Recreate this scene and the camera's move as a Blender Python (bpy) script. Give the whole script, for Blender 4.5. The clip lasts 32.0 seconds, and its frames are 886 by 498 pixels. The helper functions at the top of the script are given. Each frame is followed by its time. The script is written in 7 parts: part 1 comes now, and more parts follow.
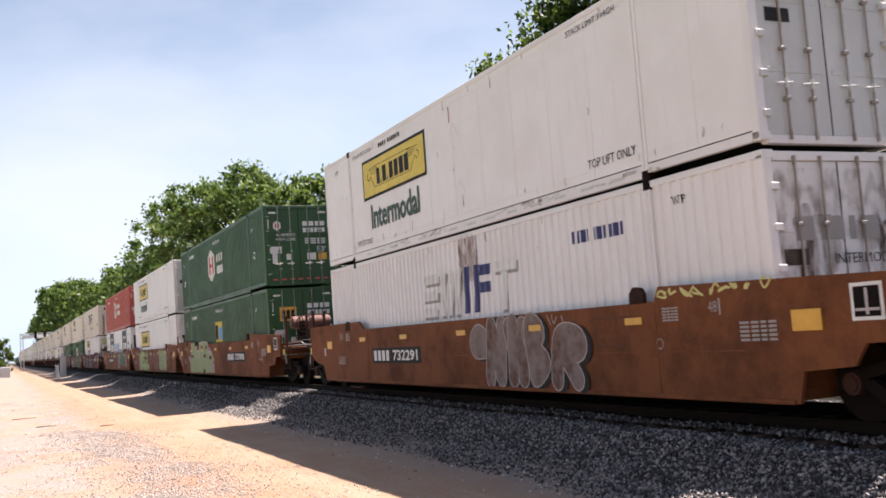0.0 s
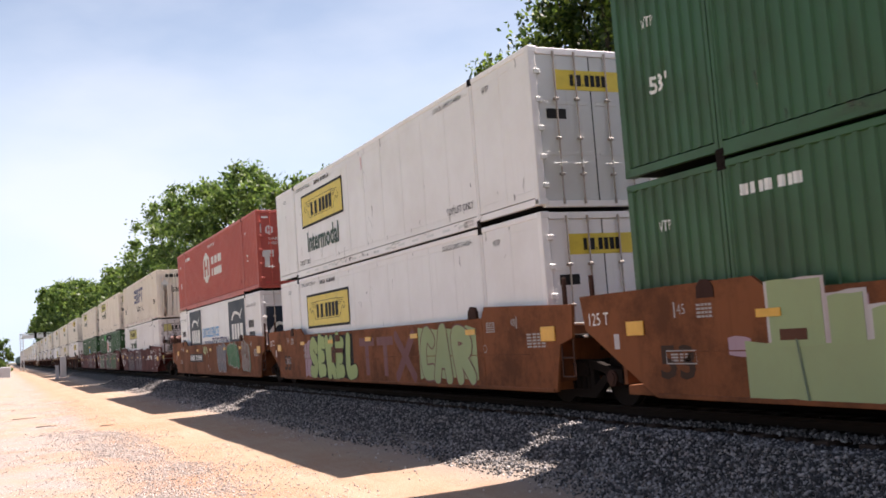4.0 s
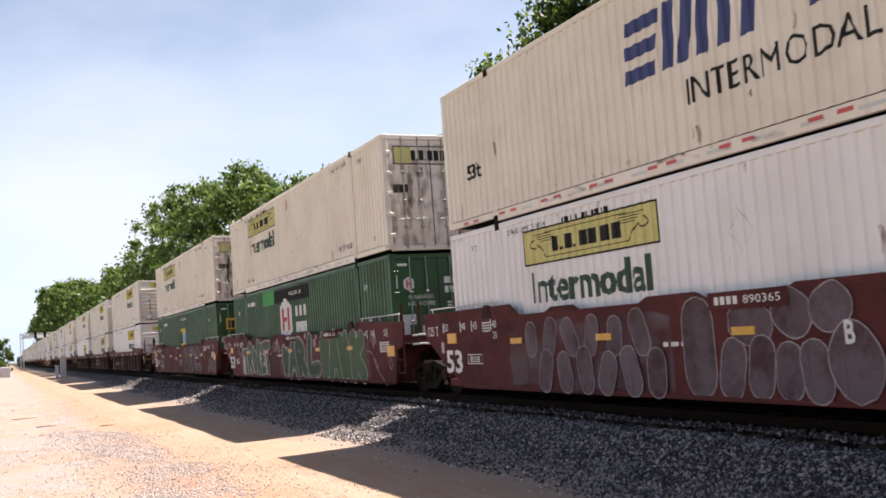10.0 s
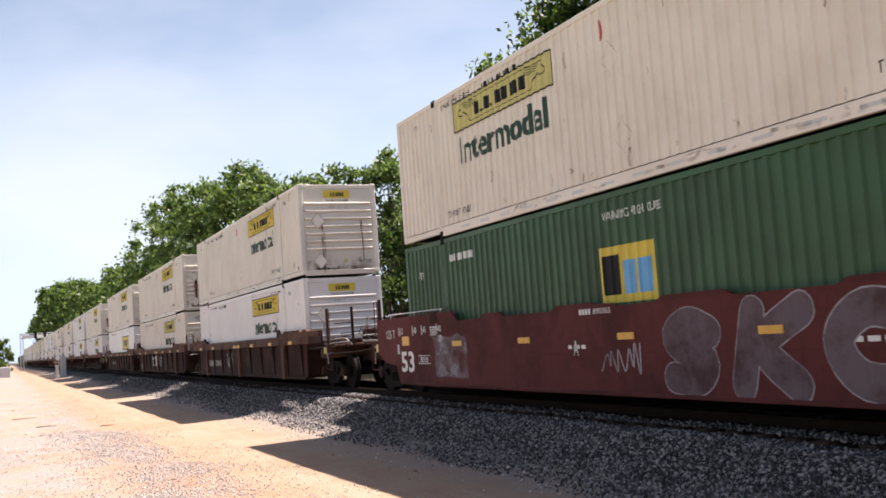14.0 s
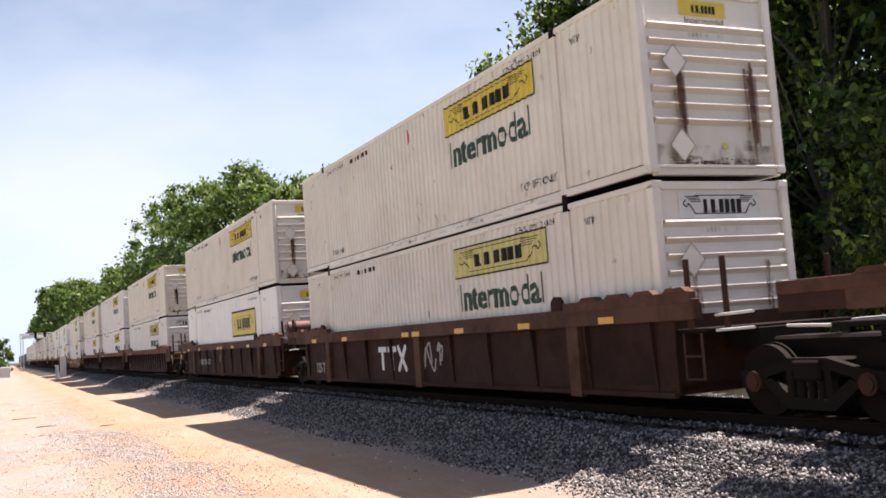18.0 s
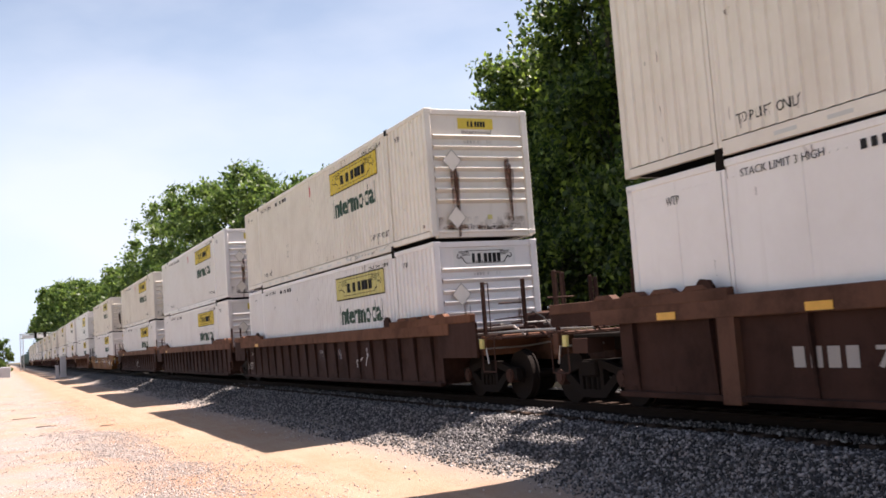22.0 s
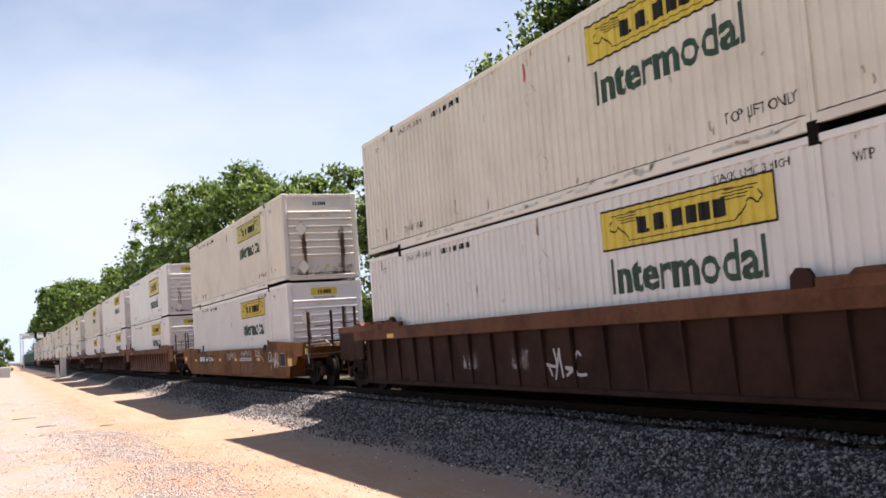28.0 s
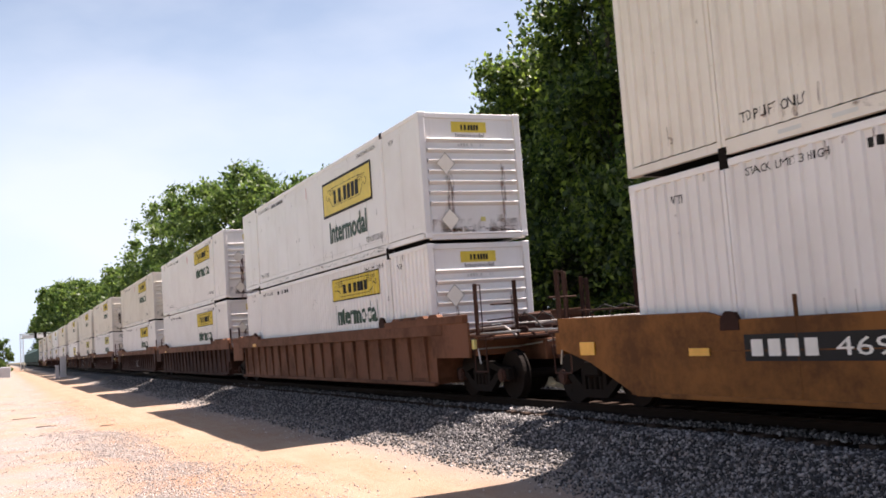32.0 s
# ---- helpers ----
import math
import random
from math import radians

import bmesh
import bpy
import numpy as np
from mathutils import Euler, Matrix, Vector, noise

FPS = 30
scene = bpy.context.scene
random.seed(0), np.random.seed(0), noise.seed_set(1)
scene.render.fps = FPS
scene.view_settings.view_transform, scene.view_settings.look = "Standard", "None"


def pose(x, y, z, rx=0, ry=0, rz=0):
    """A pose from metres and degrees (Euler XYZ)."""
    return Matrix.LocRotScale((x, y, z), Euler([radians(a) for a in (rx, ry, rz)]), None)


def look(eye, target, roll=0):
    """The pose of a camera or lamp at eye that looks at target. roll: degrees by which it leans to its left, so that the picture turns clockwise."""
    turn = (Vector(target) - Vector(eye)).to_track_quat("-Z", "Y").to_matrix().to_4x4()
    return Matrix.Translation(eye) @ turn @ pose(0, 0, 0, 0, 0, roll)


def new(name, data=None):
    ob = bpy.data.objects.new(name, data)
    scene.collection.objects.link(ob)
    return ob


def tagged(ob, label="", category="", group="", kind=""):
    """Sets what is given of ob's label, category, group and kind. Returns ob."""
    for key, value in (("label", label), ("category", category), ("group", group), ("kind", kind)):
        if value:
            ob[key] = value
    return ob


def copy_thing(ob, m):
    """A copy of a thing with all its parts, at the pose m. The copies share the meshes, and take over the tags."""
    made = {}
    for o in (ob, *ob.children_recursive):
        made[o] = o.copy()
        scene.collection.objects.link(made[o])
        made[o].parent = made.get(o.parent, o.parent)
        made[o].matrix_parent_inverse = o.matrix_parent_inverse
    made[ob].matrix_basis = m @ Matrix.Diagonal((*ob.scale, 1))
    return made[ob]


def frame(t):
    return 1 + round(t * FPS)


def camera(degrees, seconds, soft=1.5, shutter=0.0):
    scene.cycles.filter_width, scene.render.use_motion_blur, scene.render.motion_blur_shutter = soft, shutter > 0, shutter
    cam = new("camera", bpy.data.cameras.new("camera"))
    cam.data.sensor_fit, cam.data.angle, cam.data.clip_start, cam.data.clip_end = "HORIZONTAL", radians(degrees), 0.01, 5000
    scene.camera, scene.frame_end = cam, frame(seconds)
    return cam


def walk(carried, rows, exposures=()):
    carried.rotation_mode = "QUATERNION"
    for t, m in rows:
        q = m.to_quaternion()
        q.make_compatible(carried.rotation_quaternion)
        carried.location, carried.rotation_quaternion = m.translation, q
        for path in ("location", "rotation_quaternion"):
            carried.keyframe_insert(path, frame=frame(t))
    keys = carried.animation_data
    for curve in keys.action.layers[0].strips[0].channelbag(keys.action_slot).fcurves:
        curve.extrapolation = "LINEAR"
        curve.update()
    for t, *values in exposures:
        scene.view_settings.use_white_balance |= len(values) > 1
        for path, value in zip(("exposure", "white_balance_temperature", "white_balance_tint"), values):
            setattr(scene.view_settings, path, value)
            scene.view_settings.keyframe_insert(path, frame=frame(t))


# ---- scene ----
# Track along +y; z = 0 is the top of the rail. The camera stands on the dirt road beside the track.
cam = camera(49.3, 32.0, soft=1.7, shutter=0.08)
walk(cam, [(0.0, pose(0, 0, 1.36, 94.89, 4.13, -24.50)), (32.0, pose(0, 0, 1.36, 94.89, 4.13, -24.50))],
     exposures=[(0.0, 1.52, 6700, 20), (32.0, 1.52, 6700, 20)])

# ---- light ----
SUN_EL, SUN_AZ = 61.0, 91.5   # the azimuth is counted from +y towards +x
world = bpy.data.worlds.new("sky")
scene.world = world
world.use_nodes = True
wn, wl = world.node_tree.nodes, world.node_tree.links
wn.clear()
sky = wn.new("ShaderNodeTexSky")
sky.sky_type = "NISHITA"
sky.sun_disc = False
sky.sun_elevation, sky.sun_rotation = radians(SUN_EL), radians(SUN_AZ)
sky.air_density, sky.dust_density, sky.ozone_density = 1.0, 1.2, 1.0
tc = wn.new("ShaderNodeTexCoord")
stretch = wn.new("ShaderNodeMapping")
stretch.inputs["Scale"].default_value = (1.0, 0.9, 2.4)
stretch.inputs["Rotation"].default_value = (0.2, 0.35, 0.6)
wisps = wn.new("ShaderNodeTexNoise")
wisps.inputs["Scale"].default_value, wisps.inputs["Detail"].default_value = 2.2, 6
veil = wn.new("ShaderNodeMapRange")
veil.inputs["From Min"].default_value, veil.inputs["From Max"].default_value = 0.45, 0.68
veil.inputs["To Max"].default_value = 0.45
# thin haze that thickens towards the horizon
up = wn.new("ShaderNodeSeparateXYZ")
haze = wn.new("ShaderNodeMapRange")
haze.interpolation_type = "SMOOTHSTEP"
haze.inputs["From Min"].default_value, haze.inputs["From Max"].default_value = 0.0, 0.54
haze.inputs["To Min"].default_value, haze.inputs["To Max"].default_value = 0.92, 0.0
white = wn.new("ShaderNodeMixRGB")
white.inputs[2].default_value = (7.0, 7.6, 8.2, 1)
cloud = wn.new("ShaderNodeMixRGB")
cloud.inputs[2].default_value = (5.6, 7.0, 8.3, 1)
bg = wn.new("ShaderNodeBackground")
bg.inputs["Strength"].default_value = 0.0515
wo = wn.new("ShaderNodeOutputWorld")
wl.new(tc.outputs["Generated"], stretch.inputs["Vector"])
wl.new(stretch.outputs[0], wisps.inputs["Vector"])
wl.new(wisps.outputs["Fac"], veil.inputs["Value"])
wl.new(tc.outputs["Generated"], up.inputs[0])
wl.new(up.outputs[2], haze.inputs["Value"])
wl.new(veil.outputs[0], white.inputs[0])
wl.new(haze.outputs[0], cloud.inputs[0])
wl.new(sky.outputs[0], cloud.inputs[1])
wl.new(cloud.outputs[0], white.inputs[1])
wl.new(white.outputs[0], bg.inputs["Color"])
wl.new(bg.outputs[0], wo.inputs[0])

sun = new("sun", bpy.data.lights.new("sun", "SUN"))
sun.data.energy, sun.data.angle, sun.data.color = 5.0, radians(0.53), (1.0, 0.95, 0.87)
_a, _e = radians(SUN_AZ), radians(SUN_EL)
SUN_TO = Vector((math.sin(_a) * math.cos(_e), math.cos(_a) * math.cos(_e), math.sin(_e)))
sun.matrix_world = look(SUN_TO * 60, (0, 0, 0))

# ---- the train's run: metres covered since the start, by seconds ----
SPEEDS = [(0, 9.61), (3, 9.44), (6, 9.46), (9, 9.78), (12, 9.49), (15, 9.66), (18, 9.61), (21, 8.94), (24, 9.04), (27, 8.99), (30, 8.81), (32, 9.0)]


def run(t):
    s = 0.0
    for (t0, v0), (t1, v1) in zip(SPEEDS, SPEEDS[1:]):
        if t <= t0:
            break
        d = min(t, t1) - t0
        s += v0 * d + (v1 - v0) * d * d / (2 * (t1 - t0))
    return s


TRACK_X = 9.65
BOX_L, BOX_W, BOX_H = 16.85, 2.52, 2.87
DECK = 0.40            # underside of the lower container
UPPER = 3.30           # underside of the upper container
moving = []            # (object, distance along the train)


# ---- materials ----
def shader(name):
    m = bpy.data.materials.new(name)
    m.use_nodes = True
    return m, m.node_tree.nodes, m.node_tree.links, m.node_tree.nodes["Principled BSDF"]


def paint(name, base, dirt=(0.16, 0.12, 0.09), amount=0.35, rough=0.5, metal=0.0, scale=1.0, bump=0.15, vary=0.06, streaks=0.3, spots=0.0, hard=0.0, gloss=0.5):
    """Weathered paint: blotches, downward streaks and fine grain in the thing's own space."""
    m, n, l, b = shader(name)
    co = n.new("ShaderNodeTexCoord")
    inf = n.new("ShaderNodeObjectInfo")
    add = n.new("ShaderNodeVectorMath")
    add.operation = "ADD"
    mul = n.new("ShaderNodeVectorMath")
    mul.operation = "SCALE"
    mul.inputs["Scale"].default_value = 37.0
    comb = n.new("ShaderNodeCombineXYZ")
    l.new(inf.outputs["Random"], comb.inputs[0])
    l.new(inf.outputs["Random"], comb.inputs[1])
    l.new(comb.outputs[0], mul.inputs[0])
    l.new(co.outputs["Object"], add.inputs[0])
    l.new(mul.outputs[0], add.inputs[1])
    blot = n.new("ShaderNodeTexNoise")
    blot.inputs["Scale"].default_value, blot.inputs["Detail"].default_value, blot.inputs["Roughness"].default_value = 0.7 * scale, 8, 0.65 + hard * 0.1
    l.new(add.outputs[0], blot.inputs["Vector"])
    mp = n.new("ShaderNodeMapping")
    mp.inputs["Scale"].default_value = (9 * scale, 9 * scale, 0.55 * scale)
    l.new(add.outputs[0], mp.inputs["Vector"])
    strk = n.new("ShaderNodeTexNoise")
    strk.inputs["Scale"].default_value, strk.inputs["Detail"].default_value = 1.0, 5
    l.new(mp.outputs[0], strk.inputs["Vector"])
    r1 = n.new("ShaderNodeMapRange")
    r1.inputs["From Min"].default_value, r1.inputs["From Max"].default_value = 0.42 + hard * 0.02, 0.78 - hard * 0.16
    r1.inputs["To Max"].default_value = amount
    l.new(blot.outputs["Fac"], r1.inputs["Value"])
    r2 = n.new("ShaderNodeMapRange")
    r2.inputs["From Min"].default_value, r2.inputs["From Max"].default_value = 0.55, 0.8
    r2.inputs["To Max"].default_value = streaks
    l.new(strk.outputs["Fac"], r2.inputs["Value"])
    mx = n.new("ShaderNodeMath")
    mx.operation = "MAXIMUM"
    l.new(r1.outputs[0], mx.inputs[0])
    l.new(r2.outputs[0], mx.inputs[1])
    hue = n.new("ShaderNodeHueSaturation")
    hue.inputs["Color"].default_value = (*base, 1)
    val = n.new("ShaderNodeMapRange")
    val.inputs["To Min"].default_value, val.inputs["To Max"].default_value = 1 - vary, 1 + vary
    l.new(inf.outputs["Random"], val.inputs["Value"])
    l.new(val.outputs[0], hue.inputs["Value"])
    mix = n.new("ShaderNodeMixRGB")
    mix.inputs[2].default_value = (*dirt, 1)
    l.new(mx.outputs[0], mix.inputs[0])
    l.new(hue.outputs[0], mix.inputs[1])
    last = mix
    if spots:
        # small rust-brown chips and scabs
        chip = n.new("ShaderNodeTexNoise")
        chip.inputs["Scale"].default_value, chip.inputs["Detail"].default_value, chip.inputs["Roughness"].default_value = 3.4 * scale, 9, 0.72
        l.new(add.outputs[0], chip.inputs["Vector"])
        r3 = n.new("ShaderNodeMapRange")
        r3.inputs["From Min"].default_value, r3.inputs["From Max"].default_value = 0.69, 0.735
        r3.inputs["To Max"].default_value = spots
        l.new(chip.outputs["Fac"], r3.inputs["Value"])
        last = n.new("ShaderNodeMixRGB")
        last.inputs[2].default_value = (0.12, 0.055, 0.03, 1)
        l.new(r3.outputs[0], last.inputs[0])
        l.new(mix.outputs[0], last.inputs[1])
    l.new(last.outputs[0], b.inputs["Base Color"])
    rr = n.new("ShaderNodeMapRange")
    rr.inputs["To Min"].default_value, rr.inputs["To Max"].default_value = rough, min(1, rough + 0.35)
    l.new(mx.outputs[0], rr.inputs["Value"])
    l.new(rr.outputs[0], b.inputs["Roughness"])
    b.inputs["Metallic"].default_value = metal
    b.inputs["Specular IOR Level"].default_value = gloss
    if bump:
        fine = n.new("ShaderNodeTexNoise")
        fine.inputs["Scale"].default_value, fine.inputs["Detail"].default_value = 6 * scale, 4
        l.new(add.outputs[0], fine.inputs["Vector"])
        bp = n.new("ShaderNodeBump")
        bp.inputs["Strength"].default_value, bp.inputs["Distance"].default_value = bump, 0.02
        l.new(fine.outputs["Fac"], bp.inputs["Height"])
        l.new(bp.outputs[0], b.inputs["Normal"])
    return m


def plain(name, base, rough=0.6, metal=0.0, grain=0.12, gloss=0.5):
    m, n, l, b = shader(name)
    co = n.new("ShaderNodeTexCoord")
    t = n.new("ShaderNodeTexNoise")
    t.inputs["Scale"].default_value, t.inputs["Detail"].default_value = 5, 6
    l.new(co.outputs["Object"], t.inputs["Vector"])
    r = n.new("ShaderNodeMapRange")
    r.inputs["To Min"].default_value, r.inputs["To Max"].default_value = 1 - grain * 2, 1 + grain * 2
    l.new(t.outputs["Fac"], r.inputs["Value"])
    h = n.new("ShaderNodeHueSaturation")
    h.inputs["Color"].default_value = (*base, 1)
    l.new(r.outputs[0], h.inputs["Value"])
    l.new(h.outputs[0], b.inputs["Base Color"])
    b.inputs["Roughness"].default_value, b.inputs["Metallic"].default_value = rough, metal
    b.inputs["Specular IOR Level"].default_value = gloss
    return m


WHITE = paint("white_paint", (0.74, 0.695, 0.675), (0.38, 0.31, 0.26), 0.24, 0.42, streaks=0.2, spots=0.5)
CREAM = paint("cream_paint", (0.745, 0.655, 0.56), (0.36, 0.25, 0.16), 0.34, 0.5, streaks=0.32, spots=0.8)
OFFWHITE = paint("offwhite_paint", (0.71, 0.645, 0.57), (0.36, 0.27, 0.20), 0.34, 0.48, streaks=0.32, spots=0.8)
GREEN = paint("green_paint", (0.015, 0.070, 0.014), (0.030, 0.040, 0.024), 0.5, 0.45, streaks=0.35, hard=0.8)
RED = paint("red_paint", (0.44, 0.075, 0.05), (0.22, 0.06, 0.05), 0.4, 0.5, streaks=0.3)
GREY = paint("grey_rail_paint", (0.55, 0.54, 0.52), (0.3, 0.26, 0.22), 0.3, 0.5)
CAR_BROWN = paint("car_brown_paint", (0.185, 0.061, 0.021), (0.060, 0.026, 0.014), 0.7, 0.75, streaks=0.45, hard=1.0, gloss=0.2)
CAR_MAROON = paint("car_maroon_paint", (0.100, 0.0225, 0.0200), (0.038, 0.017, 0.014), 0.65, 0.75, streaks=0.4, hard=1.0, gloss=0.2)
CAR_OCHRE = paint("car_ochre_paint", (0.205, 0.083, 0.020), (0.06, 0.028, 0.014), 0.75, 0.75, streaks=0.45, hard=1.0, gloss=0.2)
# rusty brown of the ribbed cars, deepened with the shade below their top chord
CAR_SHADED_RUST = paint("car_shaded_rust_paint", (0.043, 0.0185, 0.0130), (0.019, 0.0095, 0.007), 0.75, 0.8, streaks=0.45, hard=1.0, gloss=0.15)
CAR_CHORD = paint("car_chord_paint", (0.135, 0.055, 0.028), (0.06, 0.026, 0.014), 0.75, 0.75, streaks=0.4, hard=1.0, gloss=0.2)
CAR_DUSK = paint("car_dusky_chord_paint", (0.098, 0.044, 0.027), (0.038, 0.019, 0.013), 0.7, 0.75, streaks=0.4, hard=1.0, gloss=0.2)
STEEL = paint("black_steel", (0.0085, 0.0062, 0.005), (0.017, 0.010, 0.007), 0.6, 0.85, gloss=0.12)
RUSTY = paint("rusty_steel", (0.052, 0.024, 0.017), (0.026, 0.014, 0.011), 0.7, 0.85, gloss=0.2)
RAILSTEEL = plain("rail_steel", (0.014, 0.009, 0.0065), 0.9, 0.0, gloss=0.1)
YELLOW = plain("yellow_paint", (0.62, 0.45, 0.04), 0.5)
FADED = plain("faded_yellow_paint", (0.55, 0.48, 0.17), 0.6)
AMBER = plain("amber_reflector", (0.65, 0.33, 0.03), 0.4)
INK = plain("black_ink", (0.017, 0.016, 0.016), 0.7, gloss=0.2)
DARKGREEN = plain("dark_green_ink", (0.016, 0.048, 0.028), 0.6)
NAVY = plain("navy_ink", (0.03, 0.035, 0.13), 0.55)
BLUE = plain("light_blue_ink", (0.12, 0.36, 0.62), 0.55)
PALE = plain("white_ink", (0.66, 0.64, 0.60), 0.55)
REDINK = plain("red_ink", (0.5, 0.05, 0.05), 0.5)
WOOD = paint("tie_wood", (0.052, 0.034, 0.025), (0.02, 0.015, 0.012), 0.6, 0.95, scale=4, gloss=0.1)
BARK = paint("bark", (0.06, 0.05, 0.04), (0.05, 0.045, 0.04), 0.6, 0.95, scale=6, bump=0.6)
BRIGHTGREEN = plain("bright_green_patch", (0.04, 0.30, 0.06), 0.6)


def leaf_material(name, a, c, power=1.6):
    """Leaves that differ one by one, in patches of darker and lighter growth."""
    m, n, l, b = shader(name)
    geo = n.new("ShaderNodeNewGeometry")
    co = n.new("ShaderNodeTexCoord")
    t = n.new("ShaderNodeTexNoise")
    t.inputs["Scale"].default_value, t.inputs["Detail"].default_value = 0.45, 3
    l.new(co.outputs["Object"], t.inputs["Vector"])
    r = n.new("ShaderNodeMapRange")
    r.inputs["From Min"].default_value, r.inputs["From Max"].default_value = 0.35, 0.68
    r.inputs["To Min"].default_value = 0.35
    l.new(t.outputs["Fac"], r.inputs["Value"])
    pw = n.new("ShaderNodeMath")
    pw.operation = "POWER"
    pw.inputs[1].default_value = power
    l.new(geo.outputs["Random Per Island"], pw.inputs[0])
    mu = n.new("ShaderNodeMath")
    mu.operation = "MULTIPLY"
    l.new(pw.outputs[0], mu.inputs[0])
    l.new(r.outputs[0], mu.inputs[1])
    ramp = n.new("ShaderNodeMixRGB")
    ramp.inputs[1].default_value, ramp.inputs[2].default_value = (*a, 1), (*c, 1)
    l.new(mu.outputs[0], ramp.inputs[0])
    l.new(ramp.outputs[0], b.inputs["Base Color"])
    b.inputs["Roughness"].default_value = 0.5
    tr = n.new("ShaderNodeBsdfTranslucent")
    l.new(ramp.outputs[0], tr.inputs["Color"])
    mix = n.new("ShaderNodeMixShader")
    mix.inputs[0].default_value = 0.55
    out = n["Material Output"]
    l.new(b.outputs[0], mix.inputs[1])
    l.new(tr.outputs[0], mix.inputs[2])
    l.new(mix.outputs[0], out.inputs[0])
    return m


LEAF = leaf_material("leaves", (0.018, 0.042, 0.009), (0.33, 0.45, 0.064), 2.05)
LEAF_FAR = leaf_material("far_leaves", (0.036, 0.075, 0.016), (0.22, 0.31, 0.062), 1.2)


def ground_material():
    """Sandy dirt road with pinkish grit, grey crushed stone on the track's shoulder, by distance from the track."""
    m, n, l, b = shader("ground_soil")
    co = n.new("ShaderNodeTexCoord")
    sep = n.new("ShaderNodeSeparateXYZ")
    l.new(co.outputs["Object"], sep.inputs[0])

    def tex(scale, detail=6, rough=0.6, vec=None):
        t = n.new("ShaderNodeTexNoise")
        t.inputs["Scale"].default_value, t.inputs["Detail"].default_value, t.inputs["Roughness"].default_value = scale, detail, rough
        l.new(vec or co.outputs["Object"], t.inputs["Vector"])
        return t.outputs["Fac"]

    def ramp(fac, lo, hi, a=0.0, z=1.0):
        r = n.new("ShaderNodeMapRange")
        for k, v in (("From Min", lo), ("From Max", hi), ("To Min", a), ("To Max", z)):
            r.inputs[k].default_value = v
        l.new(fac, r.inputs["Value"])
        return r.outputs[0]

    def mix(fac, a, c, kind="MIX"):
        x = n.new("ShaderNodeMixRGB")
        x.blend_type = kind
        if isinstance(fac, float):
            x.inputs[0].default_value = fac
        else:
            l.new(fac, x.inputs[0])
        for i, k in ((1, a), (2, c)):
            if isinstance(k, tuple):
                x.inputs[i].default_value = (*k, 1)
            else:
                l.new(k, x.inputs[i])
        return x.outputs[0]

    def math_(op, a, c):
        x = n.new("ShaderNodeMath")
        x.operation = op
        for i, k in ((0, a), (1, c)):
            if isinstance(k, (int, float)):
                x.inputs[i].default_value = k
            else:
                l.new(k, x.inputs[i])
        return x.outputs[0]

    along = n.new("ShaderNodeMapping")
    along.inputs["Scale"].default_value = (1.6, 0.16, 1)
    l.new(co.outputs["Object"], along.inputs["Vector"])
    soil = mix(ramp(tex(0.9), 0.35, 0.68), (0.275, 0.190, 0.122), (0.255, 0.140, 0.076))
    soil = mix(ramp(tex(1.4, 5, 0.6, along.outputs[0]), 0.5, 0.72, 0, 0.7), soil, (0.31, 0.24, 0.172))
    soil = mix(ramp(tex(30, 4), 0.45, 0.75, 0, 0.35), soil, (0.34, 0.28, 0.22))
    drift = math_("ADD", sep.outputs[0], math_("MULTIPLY", math_("SUBTRACT", tex(0.22, 4), 0.5), 3.0))
    band = math_("MULTIPLY", ramp(drift, 0.9, 1.9), ramp(drift, 4.2, 2.6))
    soil = mix(math_("MULTIPLY", band, ramp(tex(0.55, 6, 0.65), 0.34, 0.62, 0.15, 0.9)), soil, (0.262, 0.132, 0.070))
    soil = mix(ramp(tex(2.6, 7, 0.7, along.outputs[0]), 0.56, 0.74, 0, 0.55), soil, (0.20, 0.115, 0.068))
    soil = mix(ramp(tex(16, 6, 0.75), 0.53, 0.68, 0, 0.55), soil, (0.165, 0.105, 0.070))
    soil = mix(ramp(tex(41, 4, 0.7), 0.54, 0.66, 0, 0.6), soil, (0.42, 0.35, 0.285))
    vor = n.new("ShaderNodeTexVoronoi")
    vor.inputs["Scale"].default_value = 34
    l.new(co.outputs["Object"], vor.inputs["Vector"])
    grit = mix(ramp(vor.outputs["Distance"], 0.1, 0.6), (0.37, 0.315, 0.285), (0.19, 0.16, 0.143))
    wob = math_("ADD", sep.outputs[0], math_("MULTIPLY", math_("SUBTRACT", tex(0.35), 0.5), 2.2))
    left = ramp(wob, 2.9, 1.9)
    patch = ramp(tex(0.8, 7), 0.42, 0.58, 0.25, 0.95)
    soil = mix(math_("MULTIPLY", left, patch), soil, grit)
    vor2 = n.new("ShaderNodeTexVoronoi")
    vor2.inputs["Scale"].default_value = 17
    l.new(co.outputs["Object"], vor2.inputs["Vector"])
    # bed below the loose stones: the shade of their gaps is in its colour
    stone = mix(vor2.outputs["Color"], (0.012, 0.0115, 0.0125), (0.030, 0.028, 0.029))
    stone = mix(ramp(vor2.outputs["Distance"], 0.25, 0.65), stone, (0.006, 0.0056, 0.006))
    wob2 = math_("ADD", sep.outputs[0], math_("MULTIPLY", math_("SUBTRACT", tex(1.3), 0.5), 1.1))
    # grey stone fines, greyed further to carry the cool shade beside the train
    fines = mix(ramp(tex(45, 3), 0.35, 0.7), (0.15, 0.134, 0.122), (0.25, 0.22, 0.196))
    soil = mix(ramp(wob2, 5.4, 6.6, 0, 0.75), soil, fines)
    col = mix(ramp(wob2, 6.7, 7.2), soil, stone)
